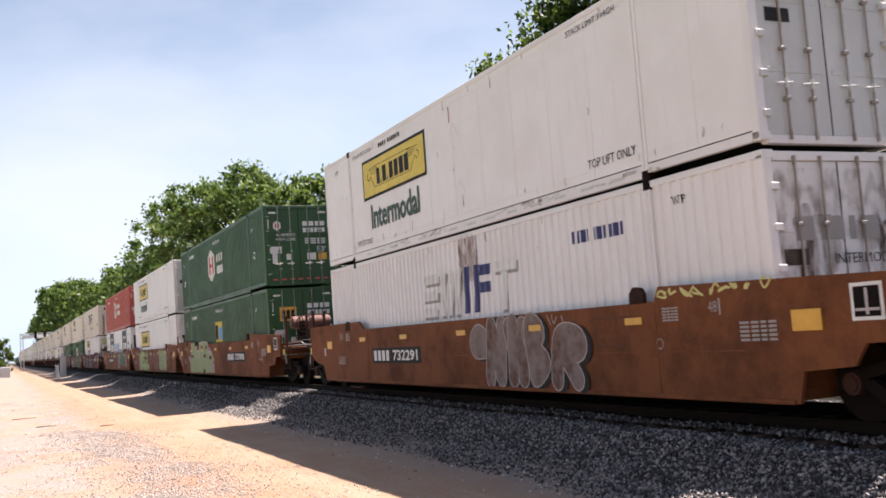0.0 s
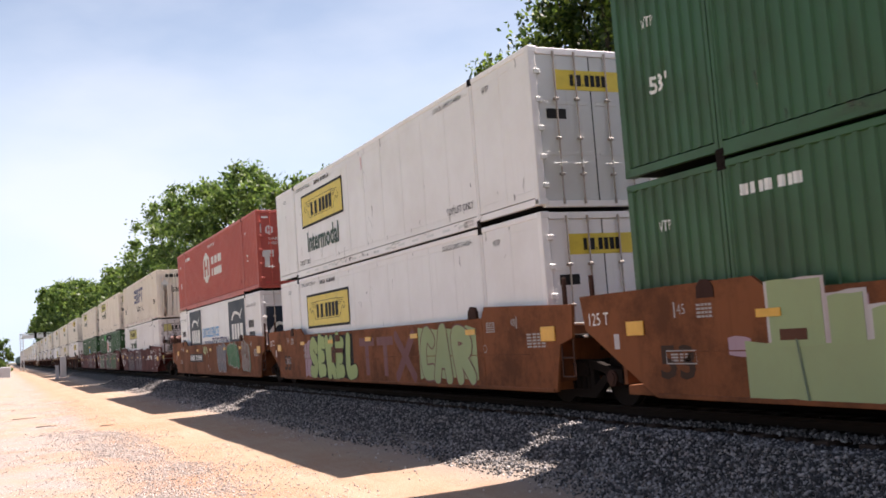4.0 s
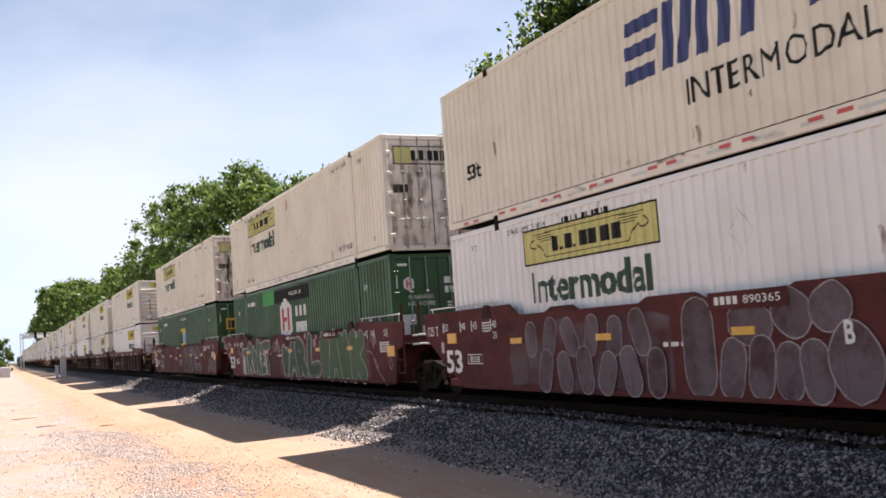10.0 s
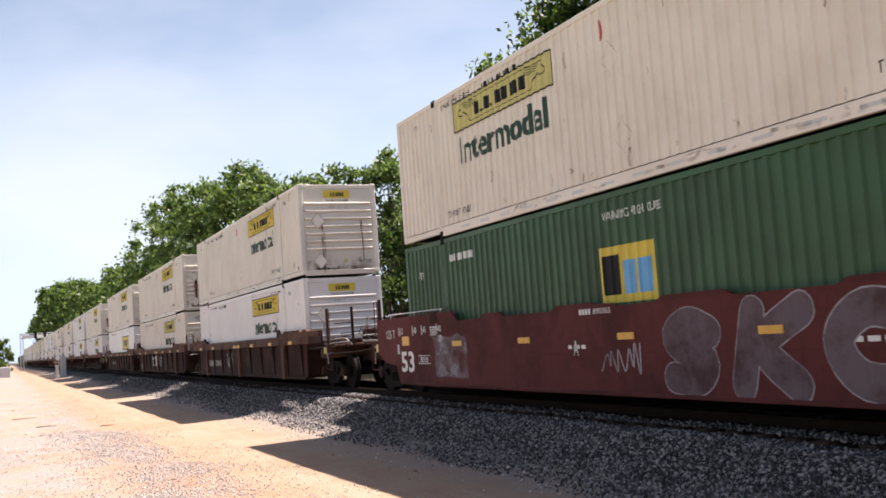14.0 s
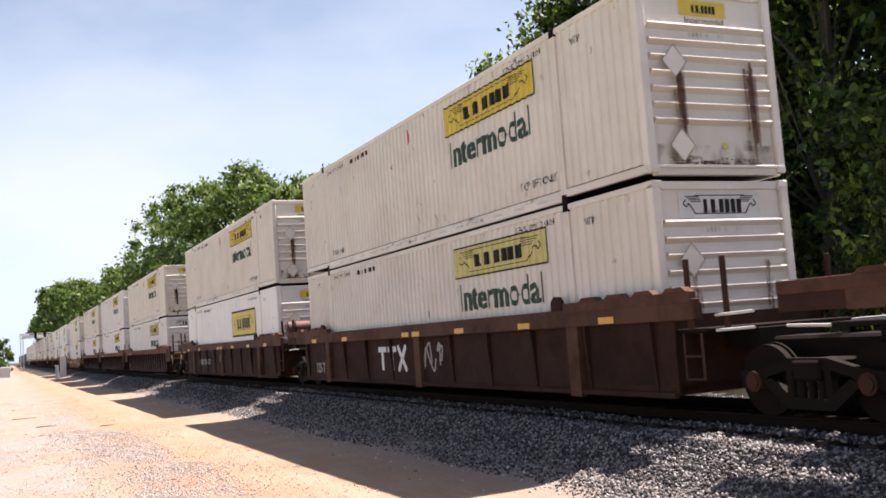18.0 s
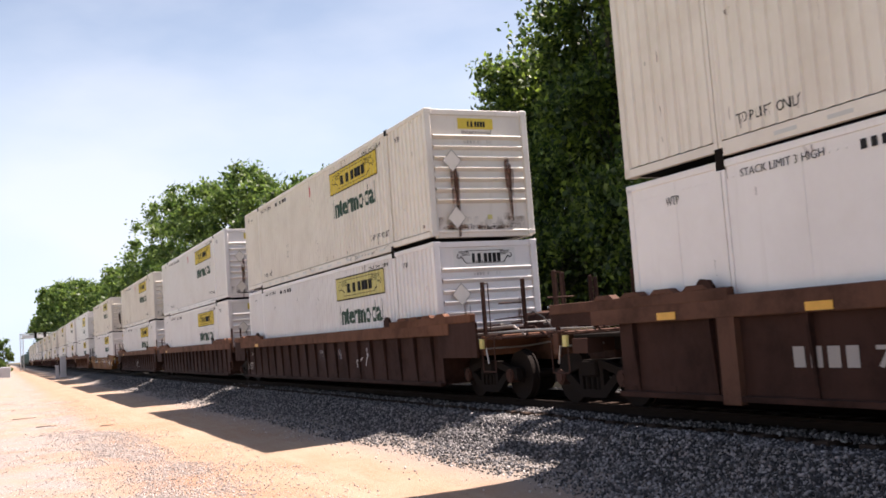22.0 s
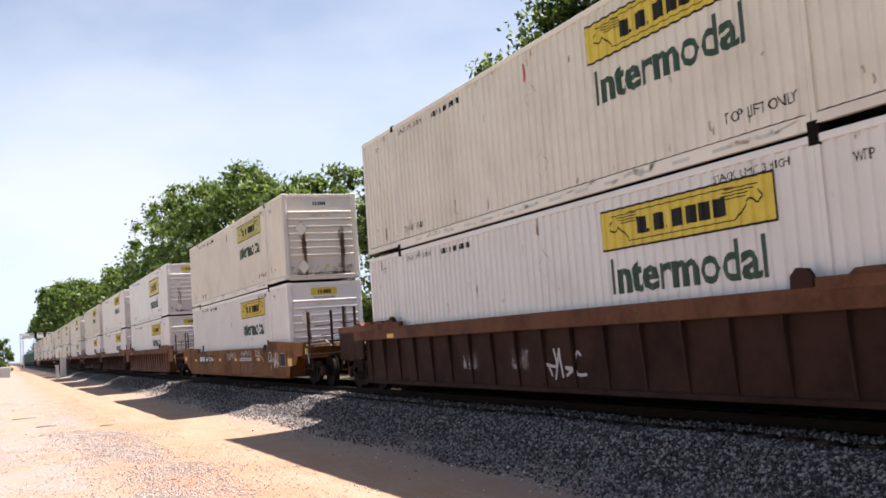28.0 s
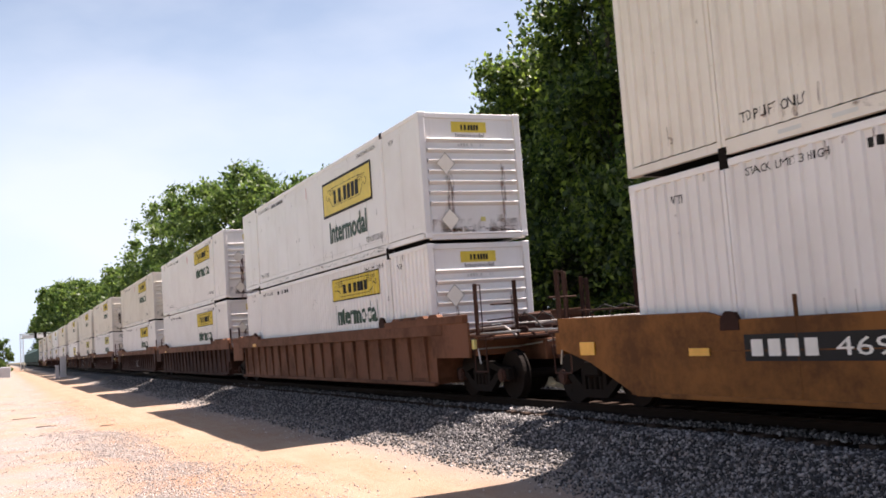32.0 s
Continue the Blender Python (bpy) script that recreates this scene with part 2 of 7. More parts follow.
    # shade under the cars painted into the bed, near black around the rails
    shady = ramp(math_("ABSOLUTE", math_("SUBTRACT", sep.outputs[0], TRACK_X), 0.0), 1.75, 1.35, 0, 0.85)
    col = mix(shady, col, (0.010, 0.0075, 0.006))
    grass = math_("MULTIPLY", ramp(sep.outputs[0], -7.0, -9.0), ramp(tex(0.6), 0.35, 0.5))
    col = mix(grass, col, (0.12, 0.17, 0.05))
    woods = ramp(sep.outputs[0], 13.2, 14.2)
    col = mix(woods, col, (0.09, 0.075, 0.04))
    l.new(col, b.inputs["Base Color"])
    b.inputs["Roughness"].default_value = 0.95
    bp = n.new("ShaderNodeBump")
    bp.inputs["Strength"].default_value, bp.inputs["Distance"].default_value = 0.8, 0.03
    h = math_("ADD", tex(22, 5), math_("MULTIPLY", vor2.outputs["Distance"], math_("MULTIPLY", ramp(wob2, 6.7, 7.2), -1.5)))
    l.new(h, bp.inputs["Height"])
    l.new(bp.outputs[0], b.inputs["Normal"])
    return m


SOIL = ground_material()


# ---- mesh helpers ----
def part(name, bm, material, parent=None, label="", loc=None):
    """Links a bmesh (or a ready mesh) as one object under a thing or a part."""
    if isinstance(bm, bpy.types.Mesh):
        me = bm
    else:
        me = bpy.data.meshes.new(name)
        bm.to_mesh(me)
        bm.free()
        me.materials.append(material)
    ob = new(name, me)
    if parent is not None:
        ob.parent = parent
    if loc is not None:
        ob.location = loc
    if label:
        ob["label"] = label
    return ob


def box(bm, x0, y0, z0, x1, y1, z1, bevel=0.0):
    r = bmesh.ops.create_cube(bm, size=1.0)
    for v in r["verts"]:
        v.co = Vector(((x0 + x1) / 2 + v.co.x * (x1 - x0), (y0 + y1) / 2 + v.co.y * (y1 - y0), (z0 + z1) / 2 + v.co.z * (z1 - z0)))
    if bevel:
        es = list({e for v in r["verts"] for e in v.link_edges})
        bmesh.ops.bevel(bm, geom=es, offset=bevel, segments=1, affect="EDGES")
    return bm


def boxes(*dims, bevel=0.0):
    bm = bmesh.new()
    for d in dims:
        box(bm, *d, bevel=bevel)
    return bm


def rod(bm, a, c, r, n=8):
    a, c = Vector(a), Vector(c)
    d = c - a
    m = Matrix.Translation((a + c) / 2) @ d.to_track_quat("Z", "Y").to_matrix().to_4x4()
    bmesh.ops.create_cone(bm, cap_ends=True, segments=n, radius1=r, radius2=r, depth=d.length, matrix=m)
    return bm


def rods(*items, n=8):
    bm = bmesh.new()
    for a, c, r in items:
        rod(bm, a, c, r, n)
    return bm


def prism(bm, outline, x0, x1):
    """A plate: an outline of (y, z) points, thick from x0 to x1."""
    f = [bm.verts.new((x0, y, z)) for y, z in outline]
    g = [bm.verts.new((x1, y, z)) for y, z in outline]
    bm.faces.new(f)
    bm.faces.new(g[::-1])
    k = len(f)
    for i in range(k):
        bm.faces.new((f[i], g[i], g[(i + 1) % k], f[(i + 1) % k]))
    bmesh.ops.recalc_face_normals(bm, faces=bm.faces)
    return bm


# ---- the ground: one sheet, ballast shoulder and dirt road ----
def ground_z(x, y):
    pts = ((-4000, 1.0), (-60, 0.2), (-12, -0.35), (-4, -0.58), (1.5, -0.67), (4.0, -0.73), (6.2, -0.71), (6.8, -0.64), (7.8, -0.22), (8.4, -0.235), (11.0, -0.235), (11.3, -0.2),
           (12.0, -0.17), (13.2, -0.60), (16, -0.55), (22, 0.1), (60, 0.6), (4000, 2.0))
    for (a, za), (c, zc) in zip(pts, pts[1:]):
        if x <= c:
            z = za + (zc - za) * (x - a) / (c - a)
            break
    if -30 < x < 40:
        z += 0.035 * noise.noise((x * 0.5, y * 0.35, 3.0)) + 0.012 * noise.noise((x * 2.1, y * 1.7, 9.0))
    if -6 < x < 3.2 and 5 < y < 90:
        z += 0.028 * noise.noise((x * 1.5, y * 0.9, 6.0)) * min(1, (3.2 - x) / 1.5)
    return z


def make_ground():
    xs = [-4000, -1200, -400, -120, -60, -30, -16, -12, -8, -6, -4, -3, -2] + [-1.5 + 0.25 * i for i in range(62)] + [14.5, 15.5, 17, 19, 22, 28, 40, 60, 200, 800, 4000]
    ys = [-3000, -600, -120, -40, -20, -10, -5, 0, 3] + [5 + 0.3 * i for i in range(90)] + [32 + 1.0 * i for i in range(40)] + [76, 82, 90, 100, 115, 135, 160, 200, 260, 340, 450, 600, 1000, 2000, 5000]
    verts = [(x, y, ground_z(x, y)) for y in ys for x in xs]
    k = len(xs)
    faces = [(j * k + i, j * k + i + 1, (j + 1) * k + i + 1, (j + 1) * k + i) for j in range(len(ys) - 1) for i in range(k - 1)]
    me = bpy.data.meshes.new("ground")
    me.from_pydata(verts, [], faces)
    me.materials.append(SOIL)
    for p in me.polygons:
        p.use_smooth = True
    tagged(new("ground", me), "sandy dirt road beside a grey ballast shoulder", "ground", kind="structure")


make_ground()


# ---- flat signs, lettering and paint marks ----
# A flat mark is drawn in (h, v): h to the reader's right, v up. side() puts it on a flank that faces -x, end() on an end that faces -y.
CACHE = {}
PITCH, GROOVE = 0.226, 0.031
FOLDS = (0.0, 0.30, 0.41, 0.89)


def groove(y):
    """Depth of the corrugated flank at y."""
    p = (y % PITCH) / PITCH
    if p < FOLDS[1]:
        return 0.0
    if p < FOLDS[2]:
        return GROOVE * (p - FOLDS[1]) / (FOLDS[2] - FOLDS[1])
    if p < FOLDS[3]:
        return GROOVE
    return GROOVE * (1.0 - p) / (1.0 - FOLDS[3])


def poly(bm, pts):
    vs = [bm.verts.new((h, v, 0)) for h, v in pts]
    return bm.faces.new(vs)


def rect(bm, h0, v0, h1, v1):
    return poly(bm, ((h0, v0), (h1, v0), (h1, v1), (h0, v1)))


def curve_points(pts, n=6):
    out = []
    k = len(pts)
    for i in range(k - 1):
        p0, p1, p2, p3 = pts[max(i - 1, 0)], pts[i], pts[i + 1], pts[min(i + 2, k - 1)]
        for j in range(n):
            t = j / n
            out.append(tuple(0.5 * (2 * b + (c - a) * t + (2 * a - 5 * b + 4 * c - d) * t * t + (3 * b - a - 3 * c + d) * t ** 3)
                             for a, b, c, d in zip(p0, p1, p2, p3)))
    return out + [pts[-1]]


def ribbon(bm, pts, width, smooth=True, taper=0.0, up=0.0):
    """A painted stroke along the points, with blunt round ends."""
    ps = [Vector(p) for p in (curve_points(pts) if smooth else pts)]
    row = []
    k = len(ps)
    for i, p in enumerate(ps):
        d = (ps[min(i + 1, k - 1)] - ps[max(i - 1, 0)])
        d = d.normalized() if d.length > 1e-6 else Vector((1, 0))
        s = Vector((-d.y, d.x)) * width / 2 * (1 - taper * i / k)
        caps = ((0.48, 0.15), (0.40, 0.6), (0.24, 0.87))
        if i == 0:
            for f, g in caps:
                q = p - d * width * f
                row.append((bm.verts.new((q.x + s.x * g, q.y + s.y * g, 0)), bm.verts.new((q.x - s.x * g, q.y - s.y * g, 0))))
        row.append((bm.verts.new((p.x + s.x, p.y + s.y, 0)), bm.verts.new((p.x - s.x, p.y - s.y, 0))))
        if i == k - 1:
            for f, g in caps[::-1]:
                q = p + d * width * f * (1 - taper)
                row.append((bm.verts.new((q.x + s.x * g, q.y + s.y * g, 0)), bm.verts.new((q.x - s.x * g, q.y - s.y * g, 0))))
    for i, (a, b) in enumerate(row):
        a.co.z = b.co.z = up + i * 0.00001
    for (a, b), (c, d) in zip(row, row[1:]):
        bm.faces.new((a, b, d, c))


def words(text, h0, v0, h1, v1, bold=0.026):
    """Lettering that fills the rectangle."""
    cu = bpy.data.curves.new("lettering", "FONT")
    cu.body, cu.size, cu.offset, cu.resolution_u = text, 1.0, bold if v1 - v0 > 0.2 else 0.0, 2
    ob = bpy.data.objects.new("lettering", cu)
    me = bpy.data.meshes.new_from_object(ob)
    bm = bmesh.new()
    bm.from_mesh(me)
    bpy.data.objects.remove(ob)
    bpy.data.curves.remove(cu)
    bpy.data.meshes.remove(me)
    xs, ys = [v.co.x for v in bm.verts], [v.co.y for v in bm.verts]
    x0, y0, sx, sy = min(xs), min(ys), (h1 - h0) / (max(xs) - min(xs)), (v1 - v0) / (max(ys) - min(ys))
    for v in bm.verts:
        v.co = Vector((h0 + (v.co.x - x0) * sx, v0 + (v.co.y - y0) * sy, 0))
    return bm


def bars(h0, v0, h1, v1, widths, rows=1):
    """Writing that cannot be read, or a trade name: plain upright bars."""
    bm = bmesh.new()
    tot = sum(abs(w) for w in widths)
    for r in range(rows):
        hh = h0
        a = v0 + (v1 - v0) * r / rows
        b = v0 + (v1 - v0) * (r + (0.6 if rows > 1 else 1)) / rows
        for w in widths:
            d = abs(w) / tot * (h1 - h0)
            if w > 0:
                rect(bm, hh, a, hh + d, b)
            hh += d
    return bm


def side(name, bm, material, parent, y, x, label="", wrap=False, lift=0.004, z=0.0):
    """Lays a flat mark on the flank: h = 0 falls on y, the flank stands at x."""
    if wrap:
        lo, hi = min(v.co.x for v in bm.verts), max(v.co.x for v in bm.verts)
        k = math.floor((y - hi) / PITCH) - 1
        while k * PITCH < y - lo + PITCH:
            for f in FOLDS:
                h = y - (k + f) * PITCH
                if lo + 1e-4 < h < hi - 1e-4:
                    bmesh.ops.bisect_plane(bm, geom=bm.verts[:] + bm.edges[:] + bm.faces[:], plane_co=(h, 0, 0), plane_no=(1, 0, 0))
            k += 1
    for v in bm.verts:
        h, w = v.co.x, v.co.y
        v.co = Vector((x - lift - v.co.z + (groove(y - h) if wrap else 0.0), y - h, w + z))
    ob = part(name, bm, material, parent, label)
    if name in ("note_mark", "reflector_strip", "number_mark", "size_mark", "graffiti_tag", "owner_mark", "logo_mark"):
        ob["kind"] = "stuff"
    return ob


def end(name, bm, material, parent, y, label="", lift=0.004):
    for v in bm.verts:
        v.co = Vector((v.co.x, y - lift - v.co.z, v.co.y))
    ob = part(name, bm, material, parent, label)
    if name in ("note_mark", "reflector_strip", "number_mark", "size_mark", "graffiti_tag", "owner_mark", "logo_mark"):
        ob["kind"] = "stuff"
    return ob


def stain_material(name, colour, density, grain=(19, 19, 4.5), cover=0.85):
    m, n, l, b = shader(name)
    co = n.new("ShaderNodeTexCoord")
    mp = n.new("ShaderNodeMapping")
    mp.inputs["Scale"].default_value = grain
    t = n.new("ShaderNodeTexNoise")
    t.inputs["Scale"].default_value, t.inputs["Detail"].default_value = 1.0, 8
    r = n.new("ShaderNodeMapRange")
    r.inputs["From Min"].default_value, r.inputs["From Max"].default_value = 0.62 - density * 0.3, 0.72
    r.inputs["To Max"].default_value = cover
    tr = n.new("ShaderNodeBsdfTransparent")
    mx = n.new("ShaderNodeMixShader")
    l.new(co.outputs["Object"], mp.inputs["Vector"])
    l.new(mp.outputs[0], t.inputs["Vector"])
    l.new(t.outputs["Fac"], r.inputs["Value"])
    l.new(r.outputs[0], mx.inputs[0])
    l.new(tr.outputs[0], mx.inputs[1])
    l.new(b.outputs[0], mx.inputs[2])
    l.new(mx.outputs[0], n["Material Output"].inputs[0])
    b.inputs["Base Color"].default_value = (*colour, 1)
    b.inputs["Roughness"].default_value = 0.9
    return m


RUST = stain_material("rust_stain", (0.17, 0.065, 0.028), 0.95, cover=0.72)
HEAVY_RUST = stain_material("heavy_rust_stain", (0.115, 0.045, 0.022), 1.35, (11, 11, 2.2), 0.9)
SOOT = stain_material("soot_stain", (0.15, 0.10, 0.07), 0.85, (5, 5, 2.2), 0.55)
GRIME = stain_material("light_grime", (0.22, 0.145, 0.095), 0.6, (5, 5, 3), 0.6)
GHOST = stain_material("grey_overspray", (0.36, 0.33, 0.33), 0.75, (2.2, 2.2, 2.6))
SPRAY_GREY = paint("grey_spray_paint", (0.31, 0.28, 0.26), (0.25, 0.2, 0.17), 0.35, 0.6)
SPRAY_GREEN = paint("pale_green_spray_paint", (0.40, 0.46, 0.20), (0.3, 0.3, 0.16), 0.3, 0.6)
SPRAY_SAGE = paint("sage_spray_paint", (0.10, 0.14, 0.09), (0.06, 0.09, 0.05), 0.4, 0.6)
SPRAY_WHITE = paint("white_spray_paint", (0.44, 0.40, 0.39), (0.26, 0.19, 0.18), 0.5, 0.6)
SPRAY_PINK = paint("pink_spray_paint", (0.30, 0.14, 0.145), (0.18, 0.08, 0.075), 0.4, 0.6)
SPRAY_MAROON = paint("maroon_spray_paint", (0.12, 0.026, 0.026), (0.08, 0.03, 0.025), 0.3, 0.6)
DIAMOND = plain("placard_grey", (0.62, 0.60, 0.57), 0.5)
SOOT_LINE = plain("dull_frame_line", (0.25, 0.23, 0.21), 0.7)
DULLRED = plain("red_reflector", (0.5, 0.06, 0.05), 0.4)


# ---- containers ----
POST_A, POST_B = 2.30, BOX_L - 2.05


def cached(key, make, material):
    k = (key, material.name)
    if k not in CACHE:
        bm = make()
        me = bpy.data.meshes.new(key)
        bm.to_mesh(me)
        bm.free()
        me.materials.append(material)
        CACHE[k] = me
    return CACHE[k]


def flank(smooth):
    """The corrugated or plain flank sheet with its own thickness."""
    bm = bmesh.new()
    x, z0, z1 = -BOX_W / 2, 0.226, BOX_H - 0.09
    if smooth:
        edges = [0.13, POST_A - 0.07, POST_A + 0.07, POST_B - 0.07, POST_B + 0.07, BOX_L - 0.13]
        for a, b in zip(edges[::2], edges[1::2]):
            box(bm, x + 0.008, a, z0, x + 0.06, b, z1)
            n = max(1, round((b - a) / 1.22))
            for i in range(1, n):
                yy = a + (b - a) * i / n
                box(bm, x + 0.004, yy - 0.05, z0, x + 0.009, yy + 0.05, z1)
            i = 0
            while a + 0.1 + i * 0.12 < b:          # rivet rows
                for zz in (z1 - 0.16, z0 + 0.13):
                    box(bm, x + 0.002, a + 0.1 + i * 0.12, zz, x + 0.009, a + 0.13 + i * 0.12, zz + 0.02)
                i += 1
        return bm
    ys = sorted({round(y, 4) for k in range(-1, 80) for f in FOLDS for y in [(k + f) * PITCH] if 0.13 < y < BOX_L - 0.13} | {0.13, BOX_L - 0.13})
    front = [(bm.verts.new((x + groove(y), y, z0)), bm.verts.new((x + groove(y), y, z1))) for y in ys]
    back = [(bm.verts.new((x + 0.06, y, z0)), bm.verts.new((x + 0.06, y, z1))) for y in (ys[0], ys[-1])]
    for (a, b), (c, d) in zip(front, front[1:]):
        bm.faces.new((a, b, d, c))
    bm.faces.new((back[0][0], back[1][0], back[1][1], back[0][1]))
    bm.faces.new([f[1] for f in front] + [back[1][1], back[0][1]])
    bm.faces.new([f[0] for f in front] + [back[1][0], back[0][0]])
    bm.faces.new((front[0][0], front[0][1], back[0][1], back[0][0]))
    bm.faces.new((front[-1][0], front[-1][1], back[1][1], back[1][0]))
    bmesh.ops.recalc_face_normals(bm, faces=bm.faces)
    return bm


def low_rail(k):
    """Bottom side rail; it steps up outside the lifting posts, and has a lip at its foot; k picks the stretch."""
    x = -BOX_W / 2
    spans = ((POST_A + 0.07, 0.02, POST_B - 0.07), (0.13, 0.085, POST_A - 0.07), (POST_B + 0.07, 0.085, BOX_L - 0.13))
    a, z, b = spans[k]
    return boxes((x - 0.004, a, z, x + 0.07, b, 0.205), (x - 0.012, a, z, x, b, z + 0.02), bevel=0.004)


def slots():
    x = -BOX_W / 2
    bm = bmesh.new()
    y = POST_A + 0.5
    while y < POST_B - 0.6:
        box(bm, x - 0.007, y, 0.085, x + 0.03, y + 0.36, 0.135)
        y += 0.82
    return bm


def end_rib(vertical):
    """One pressed rib of a blind end."""
    bm = bmesh.new()
    w = BOX_W / 2 - 0.18
    if vertical:
        prof, lo, hi = ((-0.085, 0.06), (-0.045, 0.008), (0.045, 0.008), (0.085, 0.06)), 0.17, BOX_H - 0.17
        a = [bm.verts.new((p, q, lo)) for p, q in prof]
        b = [bm.verts.new((p, q, hi)) for p, q in prof]
    else:
        prof = ((0.06, -0.07), (0.004, -0.020), (-0.014, 0.004), (-0.004, 0.026), (0.06, 0.045))
        a = [bm.verts.new((-w, p, q)) for p, q in prof]
        b = [bm.verts.new((w, p, q)) for p, q in prof]
    for k in range(len(prof) - 1):
        bm.faces.new((a[k], a[k + 1], b[k + 1], b[k]))
    bm.faces.new(a[::-1])
    bm.faces.new(b)
    bmesh.ops.recalc_face_normals(bm, faces=bm.faces)
    return bm


def container(body, ends, smooth=False, rods_mat=None, end_mat=None):
    """A 53-foot container. Origin: middle of the near end's foot; ends: 'doors', 'ribs' or 'uprights'."""
    ob = new("shipping_container")
    e = end_mat or body
    x = BOX_W / 2
    k = "smooth" if smooth else "corrugated"
    part("side_panel", cached("flank_" + k, lambda: flank(smooth), body), None, ob)
    part("side_panel", cached("far_flank", lambda: boxes((x - 0.05, 0.13, 0.2, x - 0.01, BOX_L - 0.13, BOX_H - 0.09)), body), None, ob)
    part("roof", cached("roof", lambda: boxes((-x + 0.04, 0.1, BOX_H - 0.06, x - 0.04, BOX_L - 0.1, BOX_H - 0.02)), body), None, ob)
    part("floor", cached("cfloor", lambda: boxes((-x + 0.06, 0.1, 0.1, x - 0.06, BOX_L - 0.1, 0.2)), STEEL), None, ob)
    for i in range(3):
        part("bottom_rail", cached("low_rail%d" % i, lambda: low_rail(i), body), None, ob)
    part("bottom_rail", cached("far_rail", lambda: boxes((x - 0.07, 0.13, 0.06, x, BOX_L - 0.13, 0.205)), body), None, ob)
    part("slot_strip", cached("slots", slots, body if body in (GREEN, RED) else GREY), None, ob)["kind"] = "stuff"
    top = cached("top_rail", lambda: boxes((-x - 0.004, 0.1, BOX_H - 0.10, -x + 0.07, BOX_L - 0.1, BOX_H, ), bevel=0.012), body)
    part("top_rail", top, None, ob)
    r2 = part("top_rail", top, None, ob)
    r2.rotation_euler, r2.location = (0, 0, math.pi), (0, BOX_L, 0)
    post = cached("corner_post", lambda: boxes((-0.075, -0.07, 0.1, 0.075, 0.07, BOX_H - 0.05), bevel=0.015), body)
    for px_, py_ in ((-x + 0.073, 0.07), (x - 0.073, 0.07), (-x + 0.073, BOX_L - 0.07), (x - 0.073, BOX_L - 0.07)):
        part("corner_post", post, None, ob, loc=(px_, py_, 0))
    lift = cached("lift_post", lambda: boxes((-0.006, -0.075, 0.05, 0.06, -0.01, BOX_H - 0.05), (-0.006, 0.01, 0.05, 0.06, 0.075, BOX_H - 0.05), (0.012, -0.02, 0.05, 0.05, 0.02, BOX_H - 0.05)), body)
    cast = cached("casting", lambda: boxes((-0.09, -0.085, 0, 0.09, 0.085, 0.115), bevel=0.012), body)
    dark = cached("lock_casting", lambda: boxes((-0.09, -0.085, -0.02, 0.09, 0.085, 0.13), (-0.095, -0.05, 0.03, -0.085, 0.05, 0.09), bevel=0.01), STEEL)
    for py_ in (POST_A, POST_B):
        part("lifting_post", lift, None, ob, loc=(-x, py_, 0))
        for px_ in (-x + 0.08, x - 0.08):
            part("lock_casting", dark, None, ob, loc=(px_, py_, 0.0))
            part("lock_casting", dark, None, ob, loc=(px_, py_, BOX_H - 0.11))
    for px_ in (-x + 0.088, x - 0.088):
        for py_ in (0.08, BOX_L - 0.08):
            part("corner_casting", cast, None, ob, loc=(px_, py_, 0.085))
            part("corner_casting", cast, None, ob, loc=(px_, py_, BOX_H - 0.112))
    part("end_panel", cached("far_end", lambda: boxes((-x + 0.14, BOX_L - 0.1, 0.1, x - 0.14, BOX_L - 0.04, BOX_H - 0.05)), body), None, ob)
    part("end_sill", cached("sill", lambda: boxes((-x + 0.14, 0.02, 0.05, x - 0.14, 0.14, 0.16), bevel=0.008), body), None, ob)
    part("end_header", cached("header", lambda: boxes((-x + 0.14, 0.03, BOX_H - 0.13, x - 0.14, 0.14, BOX_H - 0.01), bevel=0.008), body), None, ob)
    if ends != "doors":
        w = x - 0.15
        part("end_panel", cached("blind_end", lambda: boxes((-w, 0.06, 0.06, w, 0.12, BOX_H - 0.06)), e), None, ob)
        if ends == "uprights":
            for i in range(11):
                part("end_rib", cached("upright_rib", lambda: end_rib(True), e), None, ob, loc=(-w + (i + 0.5) * 2 * w / 11, 0, 0))
        else:
            for i in range(7):
                part("end_rib", cached("level_rib", lambda: end_rib(False), e), None, ob, loc=(0, 0, 0.86 + i * 0.235))
            part("end_rib", cached("foot_rib", lambda: boxes((-w, -0.004, 0.15, w, 0.06, 0.20), bevel=0.01), e), None, ob)
    else:
        w = x - 0.15
        for s in (-1, 1):
            a, b = (-w, -0.012) if s < 0 else (0.012, w)
            d = part("door", cached("door%d" % s, lambda: boxes((a, 0.05, 0.165, b, 0.10, BOX_H - 0.135), (a + 0.07, 0.044, 0.95, b - 0.07, 0.052, 1.02), (a + 0.07, 0.044, 1.85, b - 0.07, 0.052, 1.92), bevel=0.006), e), None, ob)
            for f in (0.33, 0.72):
                rx = a + (b - a) * (f if s < 0 else 1 - f)
                part("lock_rod", cached("rod", lambda: rods(((0, 0.012, 0.10), (0, 0.012, BOX_H - 0.07), 0.016), ((0, 0.012, 0.10), (0, 0.012, 0.20), 0.024), ((0, 0.012, BOX_H - 0.19), (0, 0.012, BOX_H - 0.07), 0.024)), rods_mat or e), None, d, loc=(rx, 0, 0))
                part("handle", cached("handle", lambda: rods(((-0.16, -0.01, 0.80), (0.10, -0.01, 0.82), 0.011), ((0.0, 0.0, 0.75), (0.0, 0.0, 0.87), 0.022)), GREY), None, d, loc=(rx, 0, 0))
